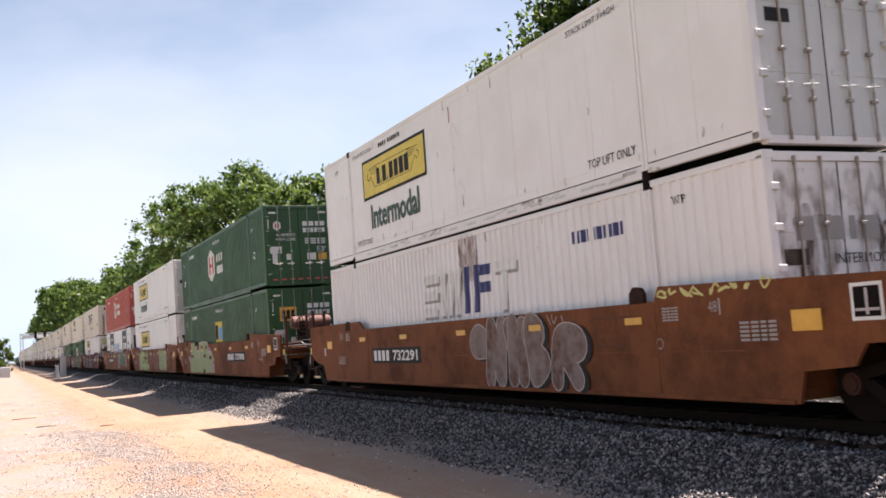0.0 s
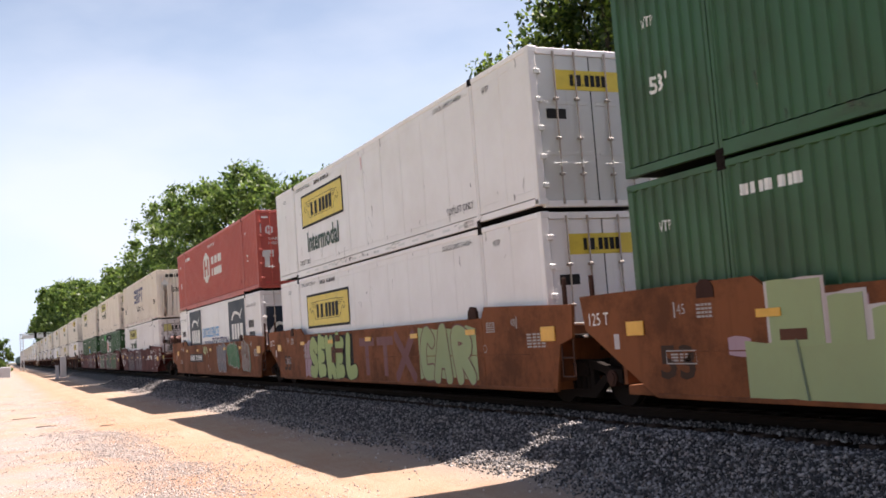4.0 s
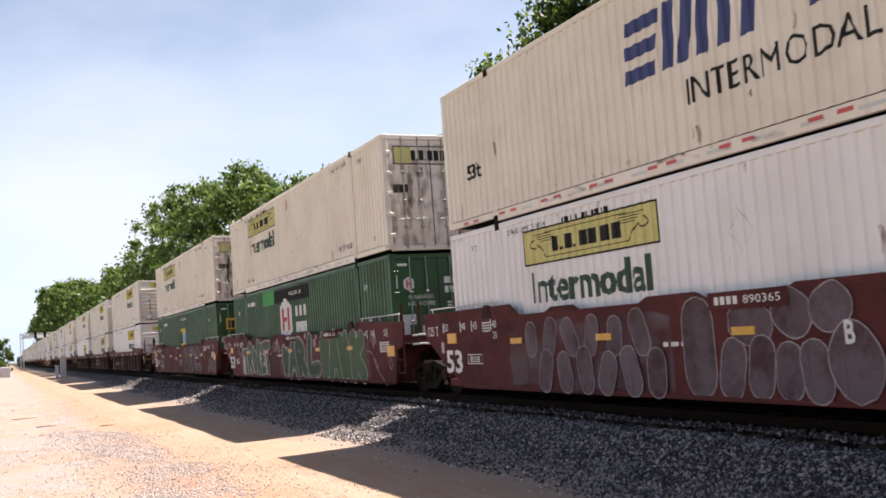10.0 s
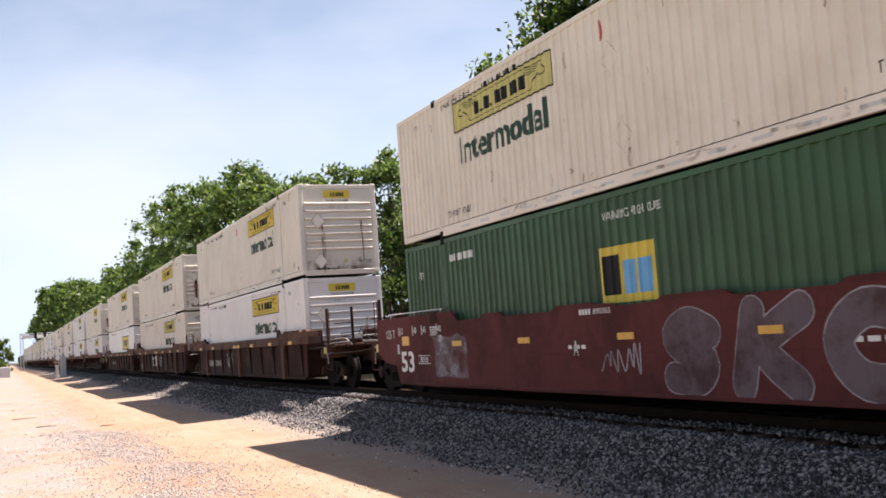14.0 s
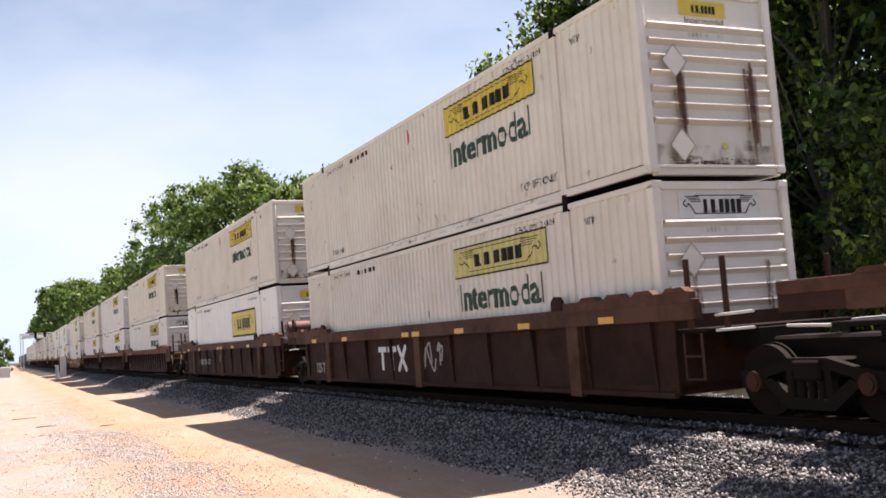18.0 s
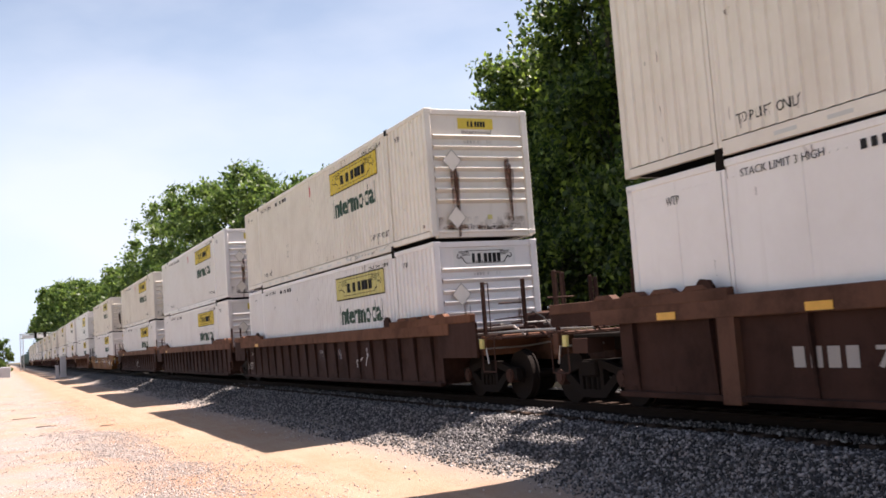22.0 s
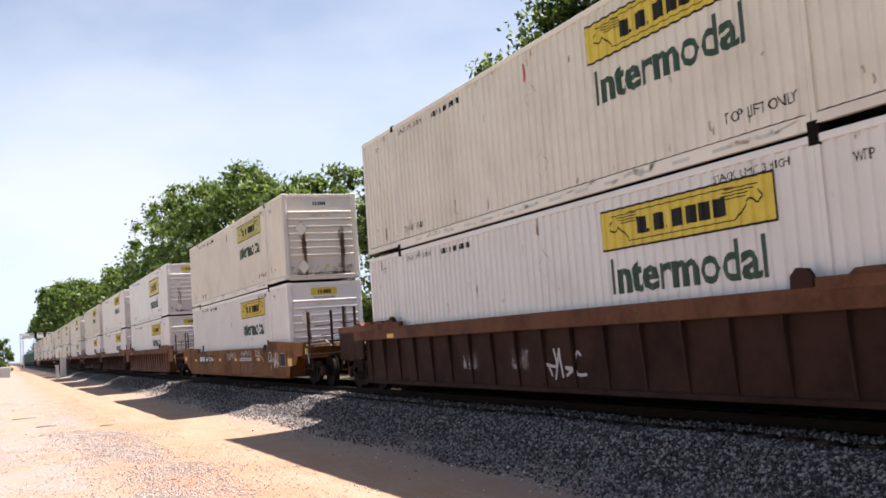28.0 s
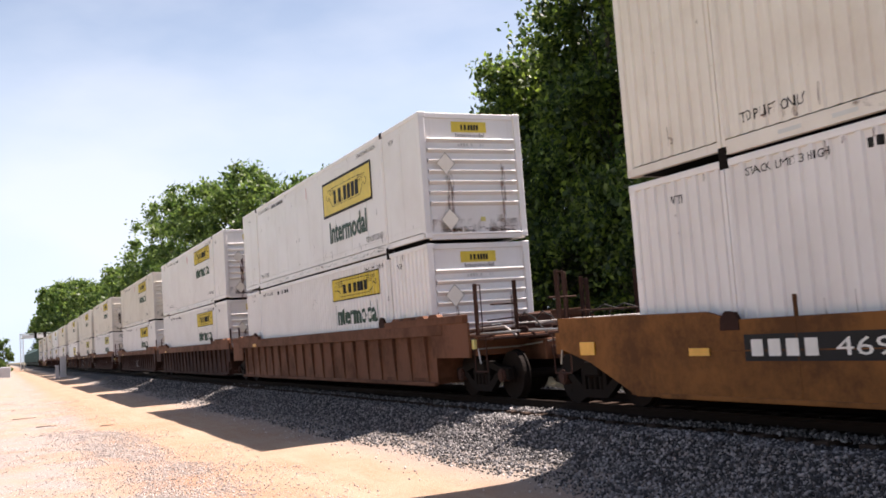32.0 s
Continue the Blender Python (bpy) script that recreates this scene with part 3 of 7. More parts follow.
                for zz in (0.62, 1.25, 1.95):
                    part("rod_bracket", cached("bracket", lambda: boxes((-0.045, -0.012, -0.025, 0.045, 0.05, 0.025), bevel=0.006), rods_mat or e), None, d, loc=(rx, 0, zz))
            for i in range(5):
                part("hinge", cached("hinge", lambda: boxes((-0.07, -0.022, -0.045, 0.05, 0.05, 0.045), bevel=0.008), e), None, d, loc=(a + 0.01 if s < 0 else b - 0.01, 0.0, 0.42 + i * 0.50))
        part("door_seal", cached("seal", lambda: boxes((-0.012, 0.055, 0.165, 0.012, 0.09, BOX_H - 0.135)), INK), None, ob)
    return ob


def name_blocks(h0, v0, h1, v1):
    """A trade name as plain blocks, with two low stops."""
    bm = bmesh.new()
    w, v = h1 - h0, v1 - v0
    for a, b, top in ((0.0, 0.10, 1), (0.125, 0.155, 0.2), (0.19, 0.31, 1), (0.335, 0.365, 0.2), (0.41, 0.53, 1), (0.565, 0.685, 1), (0.72, 0.845, 1), (0.875, 1.0, 1)):
        rect(bm, h0 + a * w, v0, h0 + b * w, v0 + v * top)
    return bm


def scroll(h0, v0, h1, v1):
    """Rolled-scroll emblem, in plain lines."""
    bm = bmesh.new()
    w, c = h1 - h0, (v0 + v1) / 2
    d = (v1 - v0)
    t = 0.014
    for k in range(4):
        v = v1 - d * (0.16 + 0.07 * k)
        rect(bm, h0 + w * (0.08 + 0.02 * k), v - t / 2, h0 + w * (0.24 + 0.01 * k), v + t / 2)
        rect(bm, h1 - w * (0.24 + 0.01 * k), v - t / 2, h1 - w * (0.08 + 0.02 * k), v + t / 2)
    for s, e0 in ((1, h0 + w * 0.08), (-1, h1 - w * 0.08)):
        ribbon(bm, [(e0, c + d * 0.2), (e0 - s * w * 0.025, c + d * 0.05), (e0 + s * w * 0.01, c - d * 0.06), (e0 + s * w * 0.035, c + d * 0.05), (e0 + s * w * 0.06, c - d * 0.05), (e0 + s * w * 0.11, v0 + d * 0.16)], t * 1.6)
    rect(bm, h0 + w * 0.19, v0 + d * 0.14, h1 - w * 0.19, v0 + d * 0.14 + t)
    rect(bm, h0 + w * 0.19, v1 - d * 0.14, h1 - w * 0.19, v1 - d * 0.14 + t)
    return bm


def logo_side(ob, y_left, y_right, z0, z1, material, border, wrap, word=None, word_mat=None):
    """The yellow panel with a trade name in bars, and the word below it."""
    x, w = -BOX_W / 2, y_left - y_right
    h = z1 - z0
    if border:
        bm = bmesh.new()
        rect(bm, 0, 0, w, h)
        side("logo_border", bm, INK, ob, y_left, x, wrap=wrap, z=z0, lift=0.004)
        bm = bmesh.new()
        rect(bm, 0.07, 0.07, w - 0.07, h - 0.07)
        side("logo_panel", bm, material, ob, y_left, x, "yellow logo panel with a black border", wrap=wrap, z=z0, lift=0.007)
    else:
        bm = bmesh.new()
        rect(bm, 0, 0, w, h)
        side("logo_panel", bm, material, ob, y_left, x, "yellow logo panel", wrap=wrap, z=z0, lift=0.006)
        bm = bmesh.new()
        for a, b, c, d in ((0, 0, w, 0.03), (0, h - 0.03, w, h), (0, 0.03, 0.03, h - 0.03), (w - 0.03, 0.03, w, h - 0.03)):
            rect(bm, a, b, c, d)
        side("logo_border", bm, INK, ob, y_left, x, wrap=wrap, z=z0, lift=0.009)
    m = 0.14 if border else 0.02
    side("logo_emblem", scroll(m, m, w - m, h - m), INK, ob, y_left, x, wrap=wrap, z=z0, lift=0.010)
    side("logo_mark", name_blocks(w * 0.25, h * 0.29, w * 0.76, h * 0.68), INK, ob, y_left, x, "row of black bars", wrap=wrap, z=z0, lift=0.010)
    if word:
        a, c, d, e = word
        side("lettering", words("Intermodal", 0, 0, a - c, e - d), word_mat or DARKGREEN, ob, a, x, "dark green lettering", wrap=wrap, z=d, lift=0.005)


def weather(ob, rng, wrap, mat=None):
    """Rust scabs and runs: under the top rail, along the foot, and scattered scrapes."""
    x = -BOX_W / 2
    bm = bmesh.new()
    for k in range(38):
        hh = rng.uniform(0.03, 0.10) if k % 3 else rng.uniform(0.08, 0.26)
        h = -rng.uniform(0.4, BOX_L - 0.4)
        zz = rng.choice((rng.uniform(0.26, 0.5), rng.uniform(0.26, 0.36), rng.uniform(0.5, BOX_H - 0.5), BOX_H - 0.12 - hh))
        ribbon(bm, [(h, zz), (h + rng.uniform(-0.03, 0.03), zz + hh * 0.5), (h + rng.uniform(-0.02, 0.02), zz + hh)], rng.uniform(0.02, 0.055), up=k * 0.00002)
    side("rust_mark", bm, mat or RUST, ob, 0.0, x, wrap=wrap)["kind"] = "stuff"
    bm = bmesh.new()
    for k in range(16):
        h, d = -rng.uniform(2.6, BOX_L - 3.6), rng.uniform(0.25, 1.1)
        ribbon(bm, [(h, rng.uniform(0.07, 0.20)), (h + d * 0.5, rng.uniform(0.07, 0.20)), (h + d, rng.uniform(0.07, 0.20))], rng.uniform(0.02, 0.06))
    side("rail_stain", bm, GRIME, ob, 0.0, x, lift=0.014)["kind"] = "stuff"


def small_marks(ob, seed, ink, wrap, upper):
    """Stencilled notes of the flank."""
    x, rng = -BOX_W / 2, random.Random(seed)
    if upper:
        side("lettering", words("TOP LIFT ONLY", 0, 0, 1.25, 0.14), ink, ob, POST_A + 1.42, x, wrap=wrap, z=0.40)
        side("lettering", words("TOP LIFT ONLY", 0, 0, 1.1, 0.13), ink, ob, POST_B - 0.35, x, wrap=wrap, z=0.36)
    for y0 in (POST_A + 1.75, POST_B - 0.35):
        side("lettering", words("STACK LIMIT 3 HIGH", 0, 0, 1.35, 0.10), ink, ob, y0, x, wrap=wrap, z=BOX_H - 0.27)
    side("lettering", words("WTP", 0, 0, 0.28, 0.12), ink, ob, POST_A - 0.5, x, wrap=wrap, z=BOX_H - 0.42)
    side("lettering", words("WTP", 0, 0, 0.28, 0.12), ink, ob, BOX_L - 0.9, x, wrap=wrap, z=BOX_H - 0.42)
    side("number_mark", bars(0, 0, 1.35, 0.11, (2, -1.6, 2, -1.6, 2, -1.6, 1.4, -4, 2, -1.6, 1.2, -1.6, 2, -1.6, 2, -1.6, 1.2, -1.6, 2)), ink, ob, POST_B - 2.2, x, wrap=wrap, z=BOX_H - 0.30)
    weather(ob, rng, wrap)
    if seed % 2:
        bm = bmesh.new()
        ribbon(bm, [(0, 0), (0.012, 0.14), (0, 0.3)], 0.035)
        side("red_mark", bm, DULLRED, ob, BOX_L * 0.51, x, wrap=wrap, z=2.28)
    for yy, zz in ((BOX_L * 0.50, 1.95), (BOX_L * 0.49, 0.75)):  # placard outlines
        bm = bmesh.new()
        ribbon(bm, [(0, 0.28), (0.2, 0), (0, -0.28), (-0.2, 0), (0, 0.28)], 0.014, smooth=False)
        side("placard_outline", bm, SOOT, ob, yy, x, wrap=wrap, z=zz)


def end_marks(ob, seed, style):
    """Marks and stains of the blind or door end."""
    rng = random.Random(seed)
    w = BOX_W / 2
    if style in ("ribs_yellow", "ribs_pale", "ribs_wide"):
        y = 0.055
        if style == "ribs_wide":
            bm = bmesh.new()
            rect(bm, -0.78, 2.33, 0.72, 2.70)
            end("logo_panel", bm, DIAMOND, ob, y, "pale logo panel")
            end("logo_emblem", scroll(-0.78, 2.33, 0.72, 2.70), INK, ob, y, lift=0.007)
            end("logo_mark", name_blocks(-0.34, 2.40, 0.36, 2.60), INK, ob, y, lift=0.008)
        else:
            bm = bmesh.new()
            rect(bm, -0.45, 2.44, 0.42, 2.68)
            end("logo_panel", bm, YELLOW if style == "ribs_yellow" else DIAMOND, ob, y, "small logo panel")
            end("logo_mark", name_blocks(-0.22, 2.49, 0.22, 2.61), INK, ob, y, lift=0.007)
            if style == "ribs_yellow":
                end("lettering", words("Intermodal", -0.36, 2.33, 0.36, 2.42), INK, ob, y)
        end("number_mark", bars(-0.32, 2.12, 0.34, 2.19, (2, -1, 2, -1, 2, -1, 2, -3, 2, -1, 2, -1, 2, -1, 2, -1, 2)), SOOT, ob, 0.055)
        for px_, pz_ in ((-0.68, 1.72), (-0.66, 0.48)):
            bm = bmesh.new()
            poly(bm, ((px_, pz_ + 0.24), (px_ + 0.22, pz_), (px_, pz_ - 0.24), (px_ - 0.22, pz_)))
            end("placard_holder", bm, OFFWHITE, ob, -0.016, "diamond placard holder")
            bm = bmesh.new()
            ribbon(bm, [(px_, pz_ + 0.24), (px_ + 0.22, pz_), (px_, pz_ - 0.24), (px_ - 0.22, pz_), (px_, pz_ + 0.24)], 0.016, smooth=False)
            end("placard_frame", bm, SOOT_LINE, ob, -0.016, lift=0.008)
        bm = bmesh.new()
        rect(bm, 0.52, 0.42, 0.68, 0.58)
        end("data_plate", bm, SOOT, ob, y, lift=0.005)
        bm = bmesh.new()
        rect(bm, 0.12, 0.44, 0.24, 0.54)
        end("data_plate", bm, FADED, ob, y, lift=0.005)
        for cx in (-0.62 + rng.uniform(-0.05, 0.05), 0.70):
            bm = bmesh.new()
            for k in range(14 if seed in (19, 21, 23, 25, 27, 17) else 4):
                h, top = cx + rng.gauss(0, 0.035), rng.uniform(1.25, 1.75)
                ribbon(bm, [(h, top), (h + rng.uniform(-0.01, 0.01), top - 0.2), (h + rng.uniform(-0.02, 0.02), top - rng.uniform(0.35, 1.3))], rng.uniform(0.03, 0.12), taper=0.5, up=k * 0.00005)
            end("rust_streak", bm, HEAVY_RUST if seed in (17, 19, 21, 25, 27) else RUST, ob, -0.016, lift=0.003)["kind"] = "stuff"
        bm = bmesh.new()
        rect(bm, -w + 0.2, 0.21, w - 0.2, 0.50)
        end("grime", bm, GRIME, ob, 0.052)
        bm = bmesh.new()
        for k in range(40):
            cx, top, d = rng.uniform(-1.0, 0.75), 0.215 + abs(rng.gauss(0, 0.05)), rng.uniform(0.08, 0.3)
            ribbon(bm, [(cx, top), (cx + d * 0.5, top + rng.uniform(-0.01, 0.01)), (cx + d, top)], rng.uniform(0.012, 0.04), up=k * 0.00005)
        end("rust_streak", bm, RUST, ob, 0.05)["kind"] = "stuff"
    elif style == "doors":
        for px_, pz_, hw, hh, mt in ((-0.82, 1.55, 0.2, 0.1, INK), (0.78, 0.95, 0.13, 0.2, FADED), (0.38, 0.95, 0.09, 0.12, SOOT), (-0.35, 1.95, 0.15, 0.12, SOOT)):
            bm = bmesh.new()
            rect(bm, px_ - hw, pz_ - hh, px_ + hw, pz_ + hh)
            end("door_sticker", bm, mt, ob, 0.048)
        for cx in (-0.62, 0.62):
            bm = bmesh.new()
            for k in range(8):
                h, top = cx + rng.gauss(0, 0.10), rng.uniform(1.5, 2.15)
                ribbon(bm, [(h, top), (h + 0.02, top - 0.3), (h - 0.02, top - rng.uniform(0.5, 1.4))], rng.uniform(0.06, 0.2), taper=0.6, up=k * 0.00005)
            end("soot_streak", bm, SOOT, ob, 0.046)["kind"] = "stuff"
        bm = bmesh.new()
        rect(bm, -1.1, 0.17, 1.1, 2.65)
        end("grime", bm, GRIME, ob, 0.0475)


def end_logo(ob, z0, z1, h0, h1, material, frame_only=False):
    bm = bmesh.new()
    if frame_only:
        ribbon(bm, [(h0, z0), (h1, z0), (h1, z1), (h0, z1), (h0, z0)], 0.025, smooth=False)
        end("logo_frame", bm, INK, ob, 0.045)
        for a, b in ((h0 + 0.02, h0 + 0.45),):
            bm = bmesh.new()
            rect(bm, a, z0 + 0.02, b, z1 - 0.02)
            end("logo_panel", bm, material, ob, 0.045)
    else:
        rect(bm, h0, z0, h1, z1)
        end("logo_panel", bm, material, ob, 0.045, "logo panel")
    d = h1 - h0
    end("logo_mark", name_blocks(h0 + d * 0.24, z0 + (z1 - z0) * 0.2, h0 + d * 0.80, z0 + (z1 - z0) * 0.78), INK, ob, 0.045, lift=0.008)


def hexagon(bm, c, v, w, h):
    poly(bm, ((c, v + h / 2), (c + w / 2, v + h * 0.27), (c + w / 2, v - h * 0.27), (c, v - h / 2), (c - w / 2, v - h * 0.27), (c - w / 2, v + h * 0.27)))


def hex_bars(c, v, w, h):
    bm = bmesh.new()
    for s in (-1, 1):
        rect(bm, c + s * w * 0.19 - w * 0.08, v - h * 0.26, c + s * w * 0.19 + w * 0.08, v + h * 0.26)
    rect(bm, c - w * 0.1, v - h * 0.05, c + w * 0.1, v + h * 0.05)
    return bm


def green_notes(ob, wrap, door_text=True, hub=True, number="53'"):
    """White notes on the green and the red containers."""
    x = -BOX_W / 2
    for yy in (POST_A - 0.55, BOX_L - 0.75):
        side("lettering", words("53'", 0, 0, 0.36, 0.26), PALE, ob, yy, x, wrap=wrap, z=1.15 if hub else 0.42)
        side("lettering", words("WTP", 0, 0, 0.26, 0.15), PALE, ob, yy + 0.1, x, wrap=wrap, z=2.12)
    side("lettering", words("WARNING HIGH CUBE", 0, 0, 1.5, 0.13), PALE, ob, 9.0, x, wrap=wrap, z=BOX_H - 0.42)
    side("number_mark", bars(0, 0, 1.0, 0.14, (3, -1, 3, -1, 2, -1, 3, -3, 3, -1, 2, -1, 3)), PALE, ob, POST_B - 0.3, x, wrap=wrap, z=BOX_H - 0.5)
    if door_text:
        y = 0.045
        for a, b, c, d in ((-1.05, 2.58, -0.8, 2.64), (0.72, 2.58, 1.0, 2.64)):
            bm = bmesh.new()
            rect(bm, a, b, c, d)
            end("door_reflector", bm, PALE, ob, y)
        for s in (-1, 1):
            bm = bmesh.new()
            rect(bm, s * 1.09 - 0.025, 2.05, s * 1.09 + 0.025, 2.42)
            end("door_reflector", bm, PALE, ob, y)
        if hub:
            bm = bmesh.new()
            hexagon(bm, -0.78, 2.15, 0.27, 0.34)
            end("logo_hexagon", bm, PALE, ob, y)
            end("logo_mark", hex_bars(-0.78, 2.15, 0.27, 0.34), REDINK, ob, y, lift=0.008)
            end("lettering", words("WARNING", -0.82, 1.78, -0.15, 1.88), PALE, ob, y)
            end("lettering", words("HIGH CUBE", -0.82, 1.62, -0.12, 1.72), PALE, ob, y)
            end("lettering", words("53'", 0.62, 1.2, 0.95, 1.40), PALE, ob, y)
        end("number_mark", bars(0.15, 2.13, 0.95, 2.29, (3, -1, 3, -1, 2, -1, 3)), PALE, ob, y)
        end("number_mark", bars(0.15, 1.90, 0.95, 2.06, (3, -1, 3, -1, 3, -1, 3, -1, 3, -1, 3)), PALE, ob, y)
        end("note_mark", bars(0.2, 1.5, 0.95, 1.72, (3, -1, 4, -1, 2, -1, 3), 3), PALE, ob, y)
        for px_, pz_, hw, hh, mt in ((-0.86, 1.3, 0.21, 0.12, DIAMOND), (-0.9, 1.0, 0.09, 0.18, DIAMOND), (-0.4, 1.05, 0.09, 0.1, PALE), (0.42, 1.05, 0.16, 0.12, DIAMOND), (0.82, 1.04, 0.15, 0.12, AMBER)):
            bm = bmesh.new()
            rect(bm, px_ - hw, pz_ - hh, px_ + hw, pz_ + hh)
            end("door_sticker", bm, mt, ob, y)
        bm = bmesh.new()
        for i in range(7):
            rect(bm, -1.0 + i * 0.3, 0.24, -0.84 + i * 0.3, 0.29)
        end("reflector_strip", bm, DULLRED, ob, y)


# ---- the loads of each unit ----
TANK = paint("faded_pink_tank_paint", (0.14, 0.062, 0.05), (0.07, 0.03, 0.02), 0.6, 0.6, gloss=0.4)
# pale steel with the sun's gleam on pipes and levers put into its colour
SUNLIT_STEEL = plain("sunlit_bright_steel", (0.34, 0.32, 0.30), 0.42, 0.6)
GREENROD = paint("dull_green_rod_paint", (0.13, 0.16, 0.14), (0.06, 0.07, 0.06), 0.6, 0.5)
RODSTEEL = paint("dull_rod_steel", (0.30, 0.26, 0.23), (0.12, 0.07, 0.045), 0.6, 0.5, 0.2)


def freight(kind, body, ends, seed, upper):
    """One loaded container by kind: 'strip', 'framed', 'framed_word' (yellow panels), or one of the coloured ones."""
    smooth = kind.startswith("framed") or kind == "reefer"
    wrap = not smooth
    ob = container(body, "uprights" if kind == "slate" else ends, smooth, rods_mat=GREENROD if body is GREEN else RED if body is RED else RODSTEEL,
                   end_mat=GREY if kind == "framed_word" and ends == "doors" else None)
    x = -BOX_W / 2
    front = ends != "doors"
    a, b = (6.65, 2.95) if front else (13.85, 10.05)
    if kind in ("strip", "strip_faded"):
        pm = YELLOW if kind == "strip" else FADED
        logo_side(ob, a, b, 1.98, 2.60, pm, False, wrap, (a - 0.15, b + 0.25, 1.32, 1.86))
        small_marks(ob, seed, INK, wrap, upper)
    elif kind.startswith("framed"):
        a, b = (7.0, 3.08) if front else (13.8, 9.85) if kind == "framed_word" and seed == 1 else (14.0, 10.15)
        if kind == "framed_word":
            logo_side(ob, a, b, 1.43, 2.42, YELLOW, True, wrap, (a - 0.45, b + 0.5, 0.68, 1.28))
        else:
            logo_side(ob, a, b, 1.33, 2.33, YELLOW, True, wrap)
        small_marks(ob, seed, INK, wrap, upper)
    elif kind in ("hub", "hub_red"):
        bm = bmesh.new()
        hexagon(bm, 0, 0, 1.45, 1.42)
        c = 9.4
        z = 1.62 if upper else 1.72
        side("logo_hexagon", bm, PALE, ob, c, x, "white hexagon logo", wrap=wrap, z=z)
        side("logo_mark", hex_bars(0, 0, 1.45, 1.42), REDINK if kind == "hub" else RED, ob, c, x, wrap=wrap, z=z, lift=0.009)
        weather(ob, random.Random(seed), wrap, SOOT)
        for dz, n in ((0.05, (3, -1, 3, -1, 3)), (-0.45, (3, -1, 2, -1, 3, -1, 3, -1, 3))):
            side("logo_mark", bars(0, 0, 1.25 if kind == "hub" else 2.0, 0.32, n), PALE, ob, c - 1.1, x, "white bars", wrap=wrap, z=z + dz)
        green_notes(ob, wrap, ends == "doors")
        if not upper:
            bm = bmesh.new()
            rect(bm, 0, 0, 1.5, 0.5)
            side("paint_patch", bm, BRIGHTGREEN, ob, 12.25, x, "bright green paint patch", wrap=wrap, z=2.27)
            bm = bmesh.new()
            rect(bm, 0, 0, 4.0, 0.42)
            side("paint_patch", bm, INK, ob, 10.7, x, "dark overpainted band", wrap=wrap, z=2.28, lift=0.003)
    elif kind == "panel_green":
        bm = bmesh.new()
        rect(bm, 0, 0, 1.42, 0.85)
        side("logo_panel", bm, YELLOW, ob, 9.15, x, "yellow logo panel", wrap=wrap, z=1.2)
        side("logo_mark", bars(0.1, 0.12, 0.55, 0.72, (1,)), INK, ob, 9.15, x, wrap=wrap, z=1.2, lift=0.009)
        side("logo_mark", bars(0.6, 0.12, 1.3, 0.62, (3, -1, 3)), BLUE, ob, 9.15, x, wrap=wrap, z=1.2, lift=0.009)
        green_notes(ob, wrap, True, False)
        bm = bmesh.new()
        rect(bm, -0.85, 1.72, -0.25, 2.2)
        end("logo_panel", bm, AMBER, ob, 0.045, "amber logo panel")
        end("logo_mark", bars(-0.78, 1.78, -0.32, 2.1, (3, -1, 3, -1, 3)), INK, ob, 0.045, lift=0.008)
        bm = bmesh.new()
        poly(bm, ((0.8, 1.75), (1.02, 1.5), (0.8, 1.25), (0.58, 1.5)))
        end("placard", bm, DIAMOND, ob, 0.045)
    elif kind in ("slate", "slate_white"):
        weather(ob, random.Random(seed), wrap)
        # slanted block letters of a trade name, as plain shapes
        bm = bmesh.new()
        bm2 = bmesh.new()
        h0, z0, hh = (0, 1.42, 0.92) if kind == "slate" else (0, 1.28, 0.92)
        for i, ww in enumerate((0.75, 1.0, 0.3, 0.7, 0.85)):
            s = 0.16
            tgt = bm2 if kind == "slate_white" and i in (2, 3) else bm
            if i == 0:
                for v in (0.0, 0.38, 0.76):
                    poly(tgt, ((h0 + v * s, v * hh), (h0 + ww + v * s, v * hh), (h0 + ww + (v + 0.22) * s, (v + 0.22) * hh), (h0 + (v + 0.22) * s, (v + 0.22) * hh)))
            elif i == 3:
                poly(tgt, ((h0, 0), (h0 + 0.24, 0), (h0 + 0.24 + s, hh), (h0 + s, hh)))
                for v in (0.4, 0.76):
                    poly(tgt, ((h0 + 0.25 + v * s, v * hh), (h0 + ww + v * s, v * hh), (h0 + ww + (v + 0.22) * s, (v + 0.22) * hh), (h0 + 0.25 + (v + 0.22) * s, (v + 0.22) * hh)))
            elif i == 4:
                poly(tgt, ((h0 + 0.3, 0), (h0 + 0.52, 0), (h0 + 0.52 + s * 0.76, hh * 0.76), (h0 + 0.3 + s * 0.76, hh * 0.76)))
                poly(tgt, ((h0 + s * 0.77, hh * 0.77), (h0 + ww + s * 0.77, hh * 0.77), (h0 + ww + s, hh), (h0 + s, hh)))
            else:
                for q in ((0.0, 0.36, 0.72) if i == 1 else (0.0,)):
                    poly(tgt, ((h0 + q, 0), (h0 + q + 0.24, 0), (h0 + q + 0.24 + s, hh), (h0 + q + s, hh)))
            h0 += ww + 0.13
        yl = 10.55
        if kind == "slate":
            bm2.free()
            side("logo_block", bm, NAVY, ob, yl, x, "slanted navy block shapes", wrap=wrap, z=z0)
            side("lettering", words("INTERMODAL", 0, 0, 3.15, 0.36, 0.0), INK, ob, 9.2, x, wrap=wrap, z=0.82)
            for yy in (POST_A - 0.7, BOX_L - 1.0):
                side("lettering", words("53ft", 0, 0, 0.55, 0.3), INK, ob, yy, x, wrap=wrap, z=0.95)
            bm = bmesh.new()
            y = 0.5
            while y < BOX_L - 0.8:
                for q in (0, 0.42):
                    rect(bm, -y - q - 0.22, 0.06, -y - q, 0.11)
                y += 1.5
